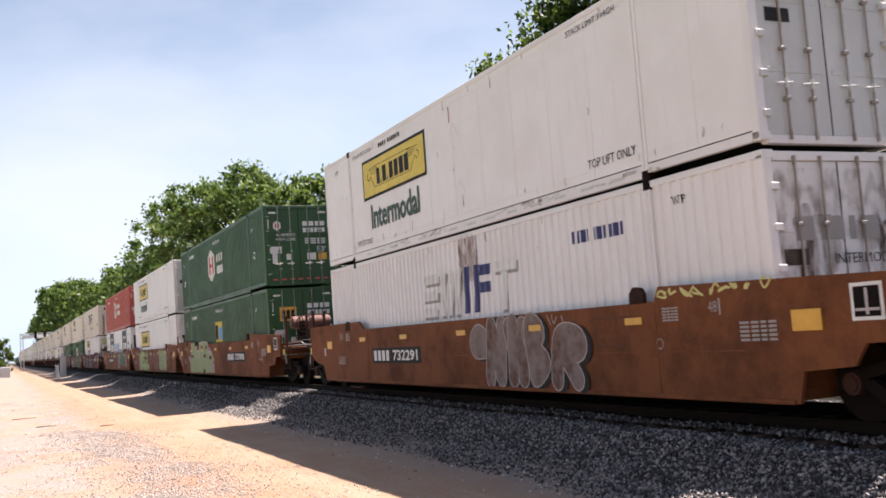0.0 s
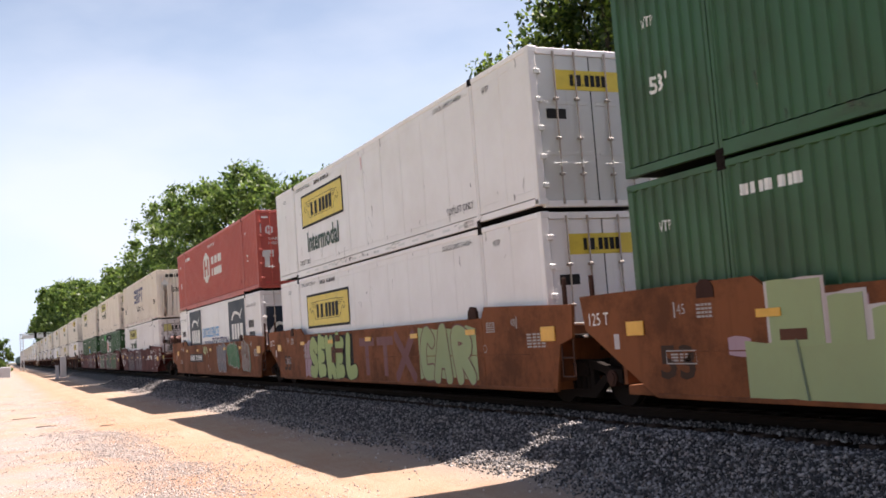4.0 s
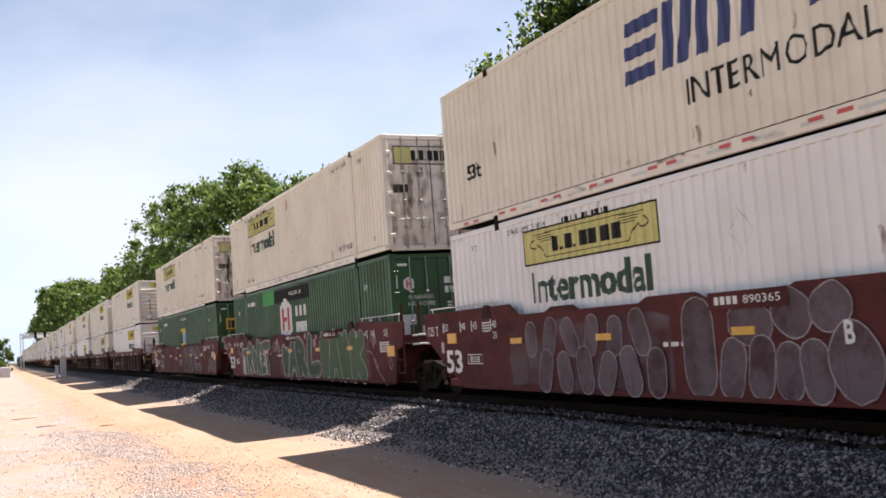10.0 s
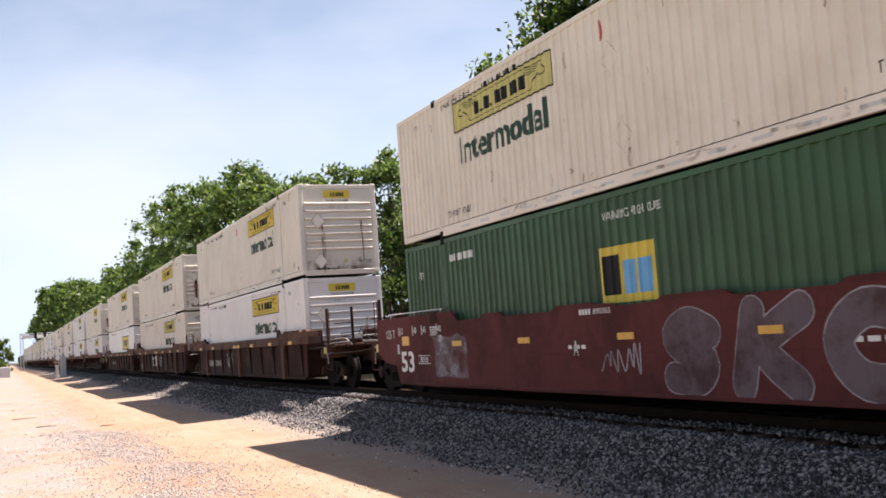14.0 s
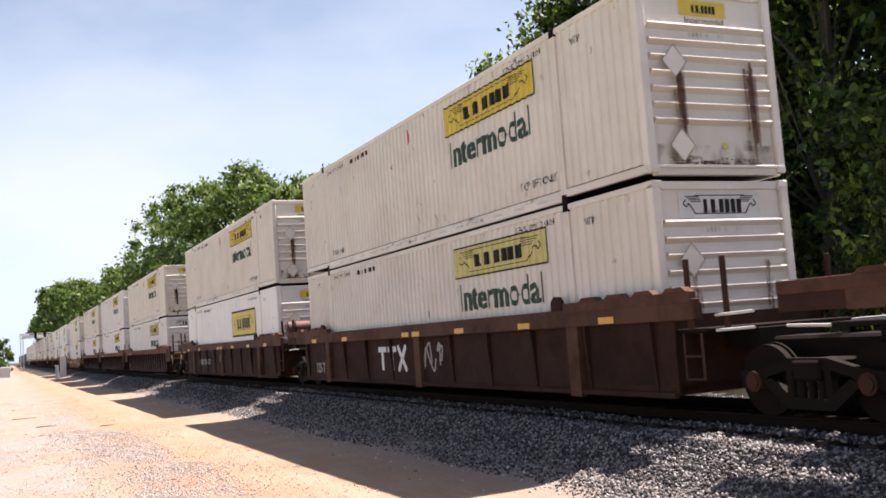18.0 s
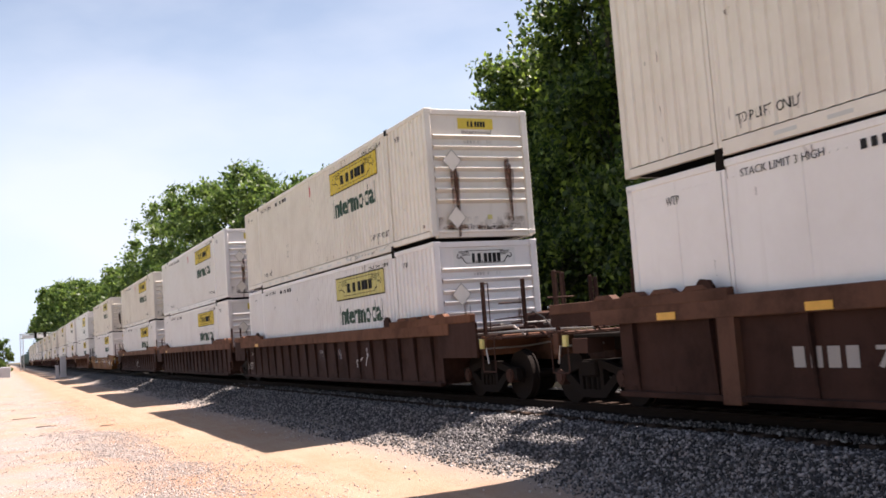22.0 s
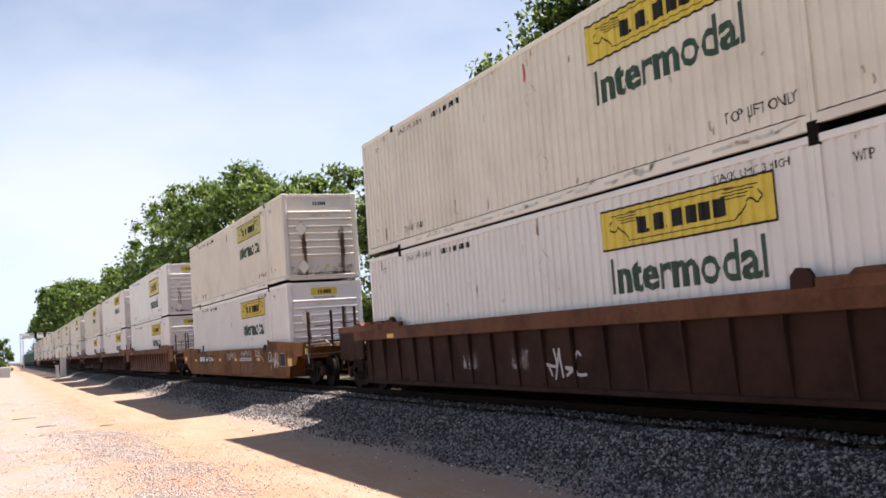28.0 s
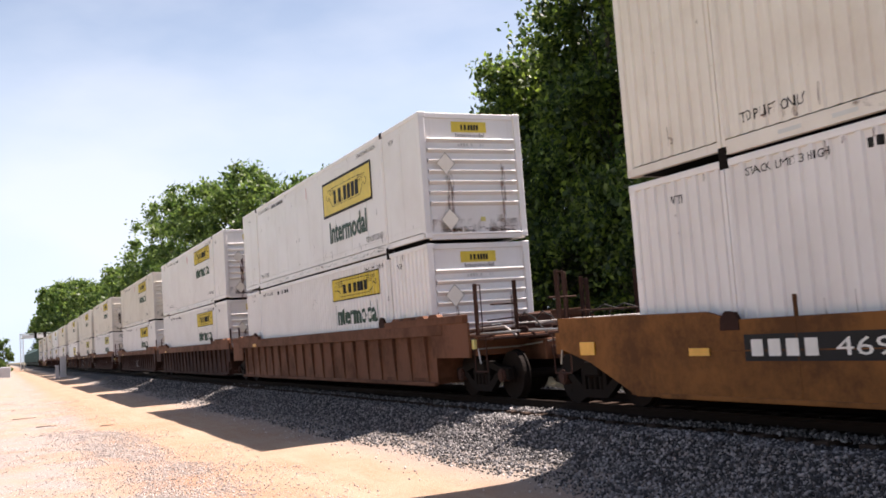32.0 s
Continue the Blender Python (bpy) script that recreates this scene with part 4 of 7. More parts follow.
            side("reflector_strip", bm, DULLRED, ob, 0, x, "red reflectors", z=0.05, lift=0.012)
            end("logo_mark", bars(-0.72, 2.42, 0.28, 2.62, (3, -1, 4, -1, 1, -1, 3, -1, 3)), INK, ob, 0.008)
            end("lettering", words("53ft", -0.35, 1.55, 0.12, 1.82), INK, ob, 0.008)
            bm = bmesh.new()
            poly(bm, ((-0.78, 2.3), (-0.55, 2.05), (-0.78, 1.8), (-1.0, 2.05)))
            end("placard_holder", bm, DIAMOND, ob, 0.008)
            for cx, ww in ((-0.78, 0.2), (0.85, 0.12), (-0.4, 0.08)):
                bm = bmesh.new()
                ribbon(bm, [(cx, 1.9), (cx + 0.03, 1.2), (cx - 0.03, 0.2)], ww)
                end("rust_streak", bm, HEAVY_RUST, ob, 0.006)
        else:
            side("logo_block", bm.copy(), SPRAY_GREY, ob, yl - 0.05, x, "grey shadow of the block shapes", wrap=wrap, z=z0 - 0.06)
            side("logo_block", bm, PALE, ob, yl, x, "slanted white block shapes", wrap=wrap, z=z0, lift=0.008)
            side("logo_block", bm2, NAVY, ob, yl, x, "slanted navy block shapes", wrap=wrap, z=z0, lift=0.010)
            bm = bmesh.new()
            rect(bm, 0, 0, 0.85, 0.95)
            side("grime_patch", bm, RUST, ob, 8.6, x, wrap=wrap, z=1.9)
            side("number_mark", bars(0, 0, 1.45, 0.2, (3, -1, 3, -1, 3, -1, 2, -3, 2, -1, 3, -1, 3, -1, 3, -1, 3, -1, 3)), NAVY, ob, 4.4, x, wrap=wrap, z=2.2)
            end("note_mark", bars(-0.8, 1.75, 0.6, 2.05, (3, -1, 4, -1, 1, -1, 3)), SPRAY_GREY, ob, 0.045)
            end("lettering", words("INTERMODAL", -0.2, 1.45, 0.95, 1.58), INK, ob, 0.045)
            end_marks(ob, seed, "doors")
        side("lettering", words("WTP", 0, 0, 0.28, 0.12), INK, ob, POST_A - 0.5, x, wrap=wrap, z=BOX_H - 0.42)
    elif kind == "reefer":
        navy = paint("navy_panel", (0.008, 0.014, 0.028), (0.012, 0.035, 0.055), 0.6, 0.6, streaks=0.1)
        for a, b in ((5.3, 2.45), (14.15, 11.25)):
            bm = bmesh.new()
            rect(bm, 0, 0, a - b, 2.36)
            side("logo_panel", bm, navy, ob, a, x, "dark navy blue panel", z=0.40)
            w = a - b
            side("logo_mark", bars(w * 0.18, 0.75, w * 0.86, 1.35, (3, -1, 3, -1, 3, -1, 4)), PALE, ob, a, x, z=0.5, lift=0.008)
            bm = bmesh.new()
            ribbon(bm, [(w * 0.22, 1.55), (w * 0.36, 1.78), (w * 0.6, 1.74), (w * 0.72, 1.66), (w * 0.84, 1.88)], 0.14, taper=0.5)
            ribbon(bm, [(w * 0.36, 1.74), (w * 0.26, 1.6), (w * 0.2, 1.66)], 0.06)
            ribbon(bm, [(w * 0.62, 1.72), (w * 0.74, 1.52)], 0.06)
            side("logo_emblem", bm, PALE, ob, a, x, z=0.5, lift=0.008)
        side("lettering", words("EXCELLENCE", 0, 0, 3.6, 0.42), BLUE, ob, 10.95, x, "light blue lettering", z=1.46)
        side("lettering", words("THROUGH", 0, 0, 1.55, 0.22), NAVY, ob, 10.55, x, "navy lettering", z=1.08)
        side("lettering", words("EXECUTION", 0, 0, 3.3, 0.42), NAVY, ob, 8.85, x, "navy lettering", z=1.0)
        for yy in (POST_A - 0.6, BOX_L - 0.8):
            side("number_mark", bars(0, 0, 0.74, 0.27, (3, -1.6, 3, -1.6, 3, -1.6, 3)), INK, ob, yy + 0.15, x, z=1.62)
            side("number_mark", bars(0, 0, 0.82, 0.25, (3, -1.6, 3, -1.6, 3, -1.6, 3, -1.6, 3)), INK, ob, yy + 0.12, x, z=1.22)
            side("lettering", words("STACK LIMIT 3 HIGH", 0, 0, 1.1, 0.1), INK, ob, yy + 0.4, x, z=2.38)
            side("lettering", words("WTP", 0, 0, 0.28, 0.14), INK, ob, yy - 0.75, x, z=2.36)
        for s in (-1, 1):
            bm = bmesh.new()
            rect(bm, s * 0.55 - 0.5, 0.4, s * 0.55 + 0.5, 2.3)
            end("logo_panel", bm, navy, ob, 0.043, "navy blue panel")
            end("logo_mark", bars(s * 0.55 - 0.4, 0.6, s * 0.55 + 0.4, 1.05, (3, -1, 3, -1, 3, -1, 4)), PALE, ob, 0.043, lift=0.008)
            bm = bmesh.new()
            ribbon(bm, [(s * 0.55 - 0.35, 1.4), (s * 0.55 - 0.1, 1.68), (s * 0.55 + 0.15, 1.62), (s * 0.55 + 0.38, 1.42)], 0.13, taper=0.4)
            end("logo_emblem", bm, PALE, ob, 0.043, lift=0.008)
    if front and kind in ("strip", "strip_faded", "framed", "framed_word"):
        end_marks(ob, seed, "ribs_pale" if seed == 27 else "ribs_wide" if seed in (16, 20) else "ribs_yellow")
    elif ends == "doors" and kind in ("strip", "strip_faded"):
        end_marks(ob, seed, "doors")
        end_logo(ob, 2.15, 2.58, -0.95, 0.95, FADED, True)
    elif ends == "doors" and kind.startswith("framed"):
        end_logo(ob, 2.12, 2.48, -0.75, 0.6, YELLOW)
        bm = bmesh.new()
        rect(bm, -0.95, 1.6, -0.55, 1.78)
        end("door_sticker", bm, INK, ob, 0.048)
        end_marks(ob, seed, "doors_clean")
    names = {"strip": "white corrugated container with yellow logo panel", "strip_faded": "weathered corrugated container with faded logo panel",
             "framed": "smooth white container with black-framed yellow panel", "framed_word": "smooth white container with framed yellow panel",
             "hub": "dark green corrugated container with white hexagon", "hub_red": "faded red corrugated container with white hexagon",
             "panel_green": "dark green corrugated container with yellow panel", "slate": "cream corrugated container with navy slanted blocks",
             "slate_white": "dirty white corrugated container with grey blocks", "reefer": "white refrigerated container with navy blue panels"}
    return tagged(ob, names[kind] + (" stacked on another" if upper else " in a well car"), "container", "containers on the train")


# ---- well cars ----
def truck(parent, y, r=0.45):
    """A three-piece bogie with two wheelsets."""
    t = new("truck")
    t.parent, t.location = parent, (0, y, 0)
    for s in (-1, 1):
        def frame_():
            bm = bmesh.new()
            xa, xb = s * 0.96 - 0.055, s * 0.96 + 0.055
            prism(bm, ((-1.13, 0.36), (-1.13, 0.58), (-0.78, 0.62), (-0.30, 0.74), (0.30, 0.74), (0.78, 0.62), (1.13, 0.58), (1.13, 0.36), (0.98, 0.40), (0.74, 0.42), (0.66, 0.52),
                       (0.34, 0.60), (-0.34, 0.60), (-0.66, 0.52), (-0.74, 0.42), (-0.98, 0.40)), xa, xb)
            prism(bm, ((-0.78, 0.44), (-0.62, 0.50), (-0.26, 0.26), (0.26, 0.26), (0.62, 0.50), (0.78, 0.44), (0.36, 0.13), (-0.36, 0.13)), xa, xb)
            for q in (-1, 1):
                box(bm, xa, q * 0.30 - 0.05, 0.2, xb, q * 0.30 + 0.05, 0.68)
            return bm
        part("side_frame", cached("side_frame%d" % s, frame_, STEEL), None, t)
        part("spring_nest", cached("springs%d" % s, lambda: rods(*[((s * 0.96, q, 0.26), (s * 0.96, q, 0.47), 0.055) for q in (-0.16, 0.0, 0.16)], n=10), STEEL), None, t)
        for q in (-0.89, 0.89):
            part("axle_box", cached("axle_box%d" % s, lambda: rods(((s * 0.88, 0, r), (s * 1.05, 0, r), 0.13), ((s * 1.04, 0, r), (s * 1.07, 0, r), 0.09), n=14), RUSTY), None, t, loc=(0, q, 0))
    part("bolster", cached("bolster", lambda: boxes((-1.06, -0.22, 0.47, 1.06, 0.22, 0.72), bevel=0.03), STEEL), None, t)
    for q in (-0.36, 0.36):
        part("brake_beam", cached("brake_beam", lambda: rods(((-0.7, 0, 0.35), (0.7, 0, 0.35), 0.045)), STEEL), None, t, loc=(0, q, 0))
    sets = []
    for q in (-0.89, 0.89):
        def wheels():
            bm = bmesh.new()
            rod(bm, (-0.85, 0, 0), (0.85, 0, 0), 0.08, 12)
            for s in (-1, 1):
                rod(bm, (s * 0.69, 0, 0), (s * 0.80, 0, 0), r, 32)
                rod(bm, (s * 0.66, 0, 0), (s * 0.69, 0, 0), r + 0.028, 32)
                rod(bm, (s * 0.80, 0, 0), (s * 0.83, 0, 0), 0.17, 16)
                for i in range(3):
                    a = i * 2.094
                    rod(bm, (s * 0.795, 0.3 * math.cos(a), 0.3 * math.sin(a)), (s * 0.806, 0.3 * math.cos(a), 0.3 * math.sin(a)), 0.04, 8)
            return bm
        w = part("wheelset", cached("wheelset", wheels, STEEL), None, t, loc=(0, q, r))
        sets.append((w, y + q))
    return t, sets


SIDE_X = -1.46


BUBBLES = {
    "S": ([(0.80, 0.80), (0.50, 0.96), (0.24, 0.76), (0.40, 0.54), (0.74, 0.36), (0.60, 0.08), (0.22, 0.10)],),
    "E": ([(0.30, 0.98), (0.26, 0.55), (0.34, 0.06)], [(0.34, 0.90), (0.80, 0.86)], [(0.34, 0.52), (0.68, 0.50)], [(0.36, 0.10), (0.86, 0.12)]),
    "K": ([(0.28, 1.0), (0.26, 0.0)], [(0.80, 0.98), (0.44, 0.52), (0.86, 0.0)]),
    "L": ([(0.36, 1.0), (0.30, 0.5), (0.36, 0.08), (0.90, 0.12)],),
    "C": ([(0.86, 0.82), (0.50, 0.98), (0.20, 0.60), (0.30, 0.12), (0.86, 0.10)],),
    "H": ([(0.22, 1.0), (0.24, 0.0)], [(0.26, 0.5), (0.74, 0.5)], [(0.74, 1.0), (0.78, 0.0)]),
    "R": ([(0.26, 0.0), (0.24, 0.90), (0.72, 0.92), (0.86, 0.66), (0.34, 0.50)], [(0.50, 0.44), (0.86, 0.02)]),
    "N": ([(0.20, 0.0), (0.24, 0.98)], [(0.30, 0.92), (0.70, 0.06)], [(0.78, 0.98), (0.76, 0.02)]),
    "A": ([(0.10, 0.0), (0.42, 0.98)], [(0.50, 0.98), (0.92, 0.0)], [(0.34, 0.36), (0.70, 0.36)]),
    "B": ([(0.26, 0.02), (0.26, 0.96), (0.70, 0.84), (0.40, 0.54), (0.78, 0.28), (0.36, 0.04)],),
    "O": ([(0.50, 0.94), (0.22, 0.52), (0.50, 0.06), (0.78, 0.50), (0.52, 0.92)],),
    "I": ([(0.5, 1.0), (0.5, 0.0)],),
    "W": ([(0.08, 0.98), (0.26, 0.04), (0.48, 0.70), (0.70, 0.04), (0.94, 0.98)],),
    "T": ([(0.05, 0.92), (0.95, 0.95)], [(0.52, 0.90), (0.48, 0.0)]),
}


def bubbles(ob, letters, fill, edge, width, rim=0.035, shade=None, lean=0.0, base=0.004, core=None, label="spray-painted bubble letter"):
    """Fat sprayed letters, each (form, y_left, y_right, foot, top); later ones overlap the earlier."""
    for i, (form, ya, yb, z0, z1) in enumerate(letters):
        w, h = ya - yb, z1 - z0
        f = min(width, w * 0.75, h * 0.6)
        bm = bmesh.new()

        def coat(pts, wide, up, slot):
            done = len(bm.faces)
            ribbon(bm, pts, wide, up=up)
            bm.faces.ensure_lookup_table()
            for face in bm.faces[done:]:
                face.material_index = slot

        for k, stroke in enumerate(BUBBLES[form]):
            pts = [(-ya + f * 0.3 + p * (w - f * 0.6) + (lean + 0.16 * w * math.sin(i * 2.3)) * (q - 0.5), z0 + f * 0.45 + q * (h - f * (0.9 + 0.12 * math.sin(i * 3.7 + k)))) for p, q in stroke]
            up = i * 0.0026 + k * 0.0002
            if shade is not None:
                coat([(a + 0.13, max(z0 * 0.5 + 0.12 + f * 0.5, b - 0.03)) for a, b in pts], f + rim * 2, up - 0.0012, 2)
            coat(pts, f + rim * 2, up, 0)
            coat(pts, f, up + 0.0012, 1)
            if core is not None:
                coat(pts, f * 0.55, up + 0.0019, 3)
        ob2 = side("graffiti_letter", bm, edge, ob, 0.0, SIDE_X, label, lift=base + 0.002)
        for m in (fill, shade or edge, core or fill):
            ob2.data.materials.append(m)


def thin_tag(ob, y_left, y_right, z0, z1, mat, seed, width=0.035, n=5, x=None, lift=0.005):
    rng = random.Random(seed)
    bm = bmesh.new()
    w, h = y_left - y_right, z1 - z0
    for i in range(n):
        c = w * (i + 0.5) / n
        pts = [(c + rng.uniform(-0.6, 0.6) * w / n, rng.uniform(0, 1) * h) for _ in range(5)]
        ribbon(bm, pts, width)
    side("graffiti_tag", bm, mat, ob, y_left, SIDE_X if x is None else x, "thin spray-painted scrawl", z=z0, lift=lift)


def patch(ob, y_left, y_right, z0, z1, mat, seed, label="", lift=0.003, name="paint_patch"):
    """A ragged field of paint."""
    rng = random.Random(seed)
    bm = bmesh.new()
    w, h = y_left - y_right, z1 - z0
    top = [(w * i / 12, h * (1 - rng.uniform(0, 0.16))) for i in range(13)]
    bot = [(w * i / 12, h * rng.uniform(0, 0.10)) for i in range(13)]
    vt, vb = [bm.verts.new((a, b, 0)) for a, b in top], [bm.verts.new((a, b, 0)) for a, b in bot]
    for i in range(12):
        bm.faces.new((vb[i], vb[i + 1], vt[i + 1], vt[i]))
    side(name, bm, mat, ob, y_left, SIDE_X, label, z=z0, lift=lift)


def car_number(ob, digits, y_left, z0, panel=None, ink=None, x=None, size=0.24, wide=1.0, lift=0.004):
    x = SIDE_X if x is None else x
    if panel:
        bm = bmesh.new()
        rect(bm, -0.12, -0.06, 3.0 * wide + 0.05, size + 0.06)
        side("number_panel", bm, panel, ob, y_left, x, "dark number panel", z=z0, lift=lift)
    side("owner_mark", bars(0, 0, 1.05 * wide, size, (3, -1.4, 3, -1.4, 3, -1.4, 3)), ink or PALE, ob, y_left, x, z=z0, lift=lift + 0.004)
    side("number", words(digits, 1.3 * wide, 0, 2.85 * wide, size), ink or PALE, ob, y_left, x, "white stencilled number", z=z0, lift=lift + 0.004)


def taper_rib(outer, inner):
    """A fin that is deepest under the chord and runs out towards the sill."""
    bm = bmesh.new()
    low = outer + (inner - outer) * 0.72
    q = [[bm.verts.new(p) for p in ((low, y, 0.31), (inner, y, 0.31), (inner, y, 1.28), (outer, y, 1.28), (outer, y, 1.16))] for y in (-0.022, 0.022)]
    bm.faces.new(q[0])
    bm.faces.new(q[1][::-1])
    for i in range(5):
        bm.faces.new((q[0][i], q[1][i], q[1][(i + 1) % 5], q[0][(i + 1) % 5]))
    bmesh.ops.recalc_face_normals(bm, faces=bm.faces)
    return bm


def well_car(kind, body, near, far, ribs=10, tank=False, top=1.56, bogie=2.0):
    """One well of a double-stack car. near, far: 'coupler' or 'joint'; kind: 'plate' or 'ribbed' flanks."""
    ob = new("well_car")
    L = BOX_L
    na, fa = (2.1 if near == "coupler" else 1.0), ((1.75 if kind == "plate" and top > 1.5 else 2.1) if far == "coupler" else 1.9 if kind == "ribbed" else 1.35)
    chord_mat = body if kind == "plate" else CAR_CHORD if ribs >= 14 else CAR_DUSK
    for s in (-1, 1):
        x0, x1 = (SIDE_X, SIDE_X + 0.05) if s < 0 else (-SIDE_X - 0.05, -SIDE_X)
        if kind == "plate":
            def sheet():
                bm = bmesh.new()
                prism(bm, ((-0.42, 0.25),) + (((-0.52, 0.62), (-1.25, 0.68), (-1.42, 0.92), (-na + 0.1, 0.94)) if near == "coupler" else ((-0.50, 0.60), (-0.62, 1.02), (-na, 1.12))) + ((-na - 0.05, top + 0.08), (2.0, top + 0.2), (2.12, top)) + (((L - 2.9, top), (L - 2.6, top + 0.2)) if top > 1.5 else ((L - 2.15, top), (L - 1.65, top + 0.12))) + (
                           (L + fa - 0.15, top + 0.18),) + (((L + fa - 0.18, 0.94), (L + 1.1, 0.73)) + (((L + 0.5, 0.67), (L + 0.28, 0.25)) if top > 1.5 else ((L - 0.05, 0.25),)) if far == "coupler" else ((L + fa - 0.25, 1.22), (L - 0.55, 0.25))), x0, x1)
                return bm
            part("side_sheet", cached("sheet%d%s%s%.2f" % (s, near, far, top), sheet, body), None, ob)
            part("side_sill", cached("sillrail%d" % s, lambda: boxes((x0 - 0.02 * (s < 0), -0.35, 0.24, x1 + 0.02 * (s > 0), L - 0.6, 0.30), bevel=0.006), body), None, ob)
            part("seam", cached("seam%d" % s, lambda: boxes((x0 - 0.005, 0.4, 0.86, x1 + 0.005, L - 1.2, 0.875), (x0 - 0.005, 2.1, 0.3, x1 + 0.005, 2.115, 1.5), (x0 - 0.005, L - 3.2, 0.3, x1 + 0.005, L - 3.185, 1.5)), body), None, ob)
        else:
            xi = x0 + 0.085 if s < 0 else x1 - 0.085
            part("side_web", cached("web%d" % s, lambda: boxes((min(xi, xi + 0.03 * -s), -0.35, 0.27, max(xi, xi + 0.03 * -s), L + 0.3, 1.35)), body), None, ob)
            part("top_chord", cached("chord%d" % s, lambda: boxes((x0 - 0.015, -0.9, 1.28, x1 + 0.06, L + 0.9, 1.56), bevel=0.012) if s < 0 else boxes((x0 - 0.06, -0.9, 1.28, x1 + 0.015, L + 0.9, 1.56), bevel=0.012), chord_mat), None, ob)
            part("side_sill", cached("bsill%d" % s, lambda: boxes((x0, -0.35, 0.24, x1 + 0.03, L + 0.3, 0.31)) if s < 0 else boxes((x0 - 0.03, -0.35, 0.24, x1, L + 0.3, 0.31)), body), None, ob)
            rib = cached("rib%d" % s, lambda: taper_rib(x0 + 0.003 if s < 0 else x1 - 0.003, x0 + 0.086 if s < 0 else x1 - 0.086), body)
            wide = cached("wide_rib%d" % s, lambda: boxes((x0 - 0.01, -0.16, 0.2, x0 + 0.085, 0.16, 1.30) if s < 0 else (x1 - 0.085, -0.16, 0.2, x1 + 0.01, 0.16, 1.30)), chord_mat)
            for i in range(ribs + 1):
                yy = 0.1 + (L - 0.2) * i / ribs
                if s < 0 or i % 2 == 0:
                    part("rib", rib, None, ob, loc=(0, yy, 0))
            if ribs < 14:
                for yy in (2.1, L / 2, L - 2.1):
                    part("wide_rib", wide, None, ob, loc=(0, yy, 0))
            xa, xb = (x0 - 0.02, x1 + 0.05) if s < 0 else (x0 - 0.05, x1 + 0.02)
            part("end_chord", cached("nchord%d%s" % (s, near), lambda: boxes((xa, -na + 0.15, 1.50, xb, 2.3, 1.66), bevel=0.01), chord_mat), None, ob)
            part("end_chord", cached("fchord%d%s" % (s, far), lambda: boxes((xa, L - 2.2, 1.50, xb, L + fa, 1.66), bevel=0.01), chord_mat), None, ob)
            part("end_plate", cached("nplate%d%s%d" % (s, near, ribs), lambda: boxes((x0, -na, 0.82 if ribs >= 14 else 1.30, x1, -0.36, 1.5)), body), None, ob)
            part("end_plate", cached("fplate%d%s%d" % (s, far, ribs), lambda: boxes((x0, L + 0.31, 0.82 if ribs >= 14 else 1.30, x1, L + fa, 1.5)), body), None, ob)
        if kind == "ribbed":
            for yy in ((-0.55, 0.15, 0.85, 1.55, L - 1.6, L - 0.9, L - 0.2, L + 0.5) if s < 0 else ()):
                part("guide_tab", cached("rib_tab", lambda: prism(bmesh.new(), ((-0.26, 1.655), (0.26, 1.655), (0.16, 1.72), (-0.16, 1.72)), x0 - 0.03, x0 + 0.10), chord_mat), None, ob, loc=(0, yy, 0))
        for yy in (POST_A - 0.05, POST_B + 0.05):
            part("corner_guide", cached("guide%d" % s, lambda: prism(bmesh.new(), ((-0.17, 1.55), (0.17, 1.55), (0.16, 1.70), (0.06, 1.79), (-0.1, 1.77), (-0.17, 1.68)), x0 - 0.014 if s < 0 else x0, x1 + 0.02 if s > 0 else x1), CAR_SHADED_RUST), None, ob, loc=(0.0, yy + (0.25 if top > 1.5 or yy < 5 else -0.1), top - 1.56 - 0.12 * (top < 1.5) if kind == "plate" else 0))
    for ya, yb in ((-0.2, 0.9), (POST_A - 0.3, POST_A + 0.3), (L / 2 - 0.4, L / 2 + 0.4), (POST_B - 0.3, POST_B + 0.3), (L - 0.9, L + 0.2)):
        part("floor_beam", cached("fbeam%.1f" % ya, lambda: boxes((-1.38, ya, 0.26, 1.38, yb, 0.395)), body), None, ob)
    for nm, a, b, c in (("near", -na, -0.15, near), ("far", L + 0.15, L + fa, far)):
        part("end_bulkhead", cached("bulk" + nm, lambda: boxes((-1.36, (-0.32 if nm == "near" else L + 0.24), 0.4, 1.36, (-0.24 if nm == "near" else L + 0.32), 1.35)), body), None, ob)
        part("end_deck", cached("deck%s%s" % (nm, c), lambda: boxes((-0.5, min(a, b), 0.86, 0.5, max(a, b), 1.12), (-1.3, min(a, b) + 0.05, 1.10, 1.3, max(a, b) - 0.05, 1.16), bevel=0.01), STEEL), None, ob)
        sgn = -1 if nm == "near" else 1
        e = a if nm == "near" else b
        if c == "coupler":
            part("end_sill", cached("esill" + nm, lambda: boxes((-1.35, min(e, e + sgn * 0.16), 0.85, 1.35, max(e, e + sgn * 0.16), 1.22), bevel=0.015), chord_mat), None, ob)
            part("coupler", cached("coup" + nm, lambda: boxes((-0.12, min(e, e + sgn * 1.35), 0.76, 0.12, max(e, e + sgn * 1.35), 0.96), (-0.2, min(e + sgn * 1.15, e + sgn * 1.55), 0.70, 0.2, max(e + sgn * 1.15, e + sgn * 1.55), 1.02), bevel=0.03), RUSTY), None, ob)
            part("draft_sill", cached("draft" + nm, lambda: boxes((-0.25, min(e, e + sgn * 0.85), 0.70, 0.25, max(e, e + sgn * 0.85), 1.10), bevel=0.02), chord_mat), None, ob)
            ya = e + sgn * 0.45
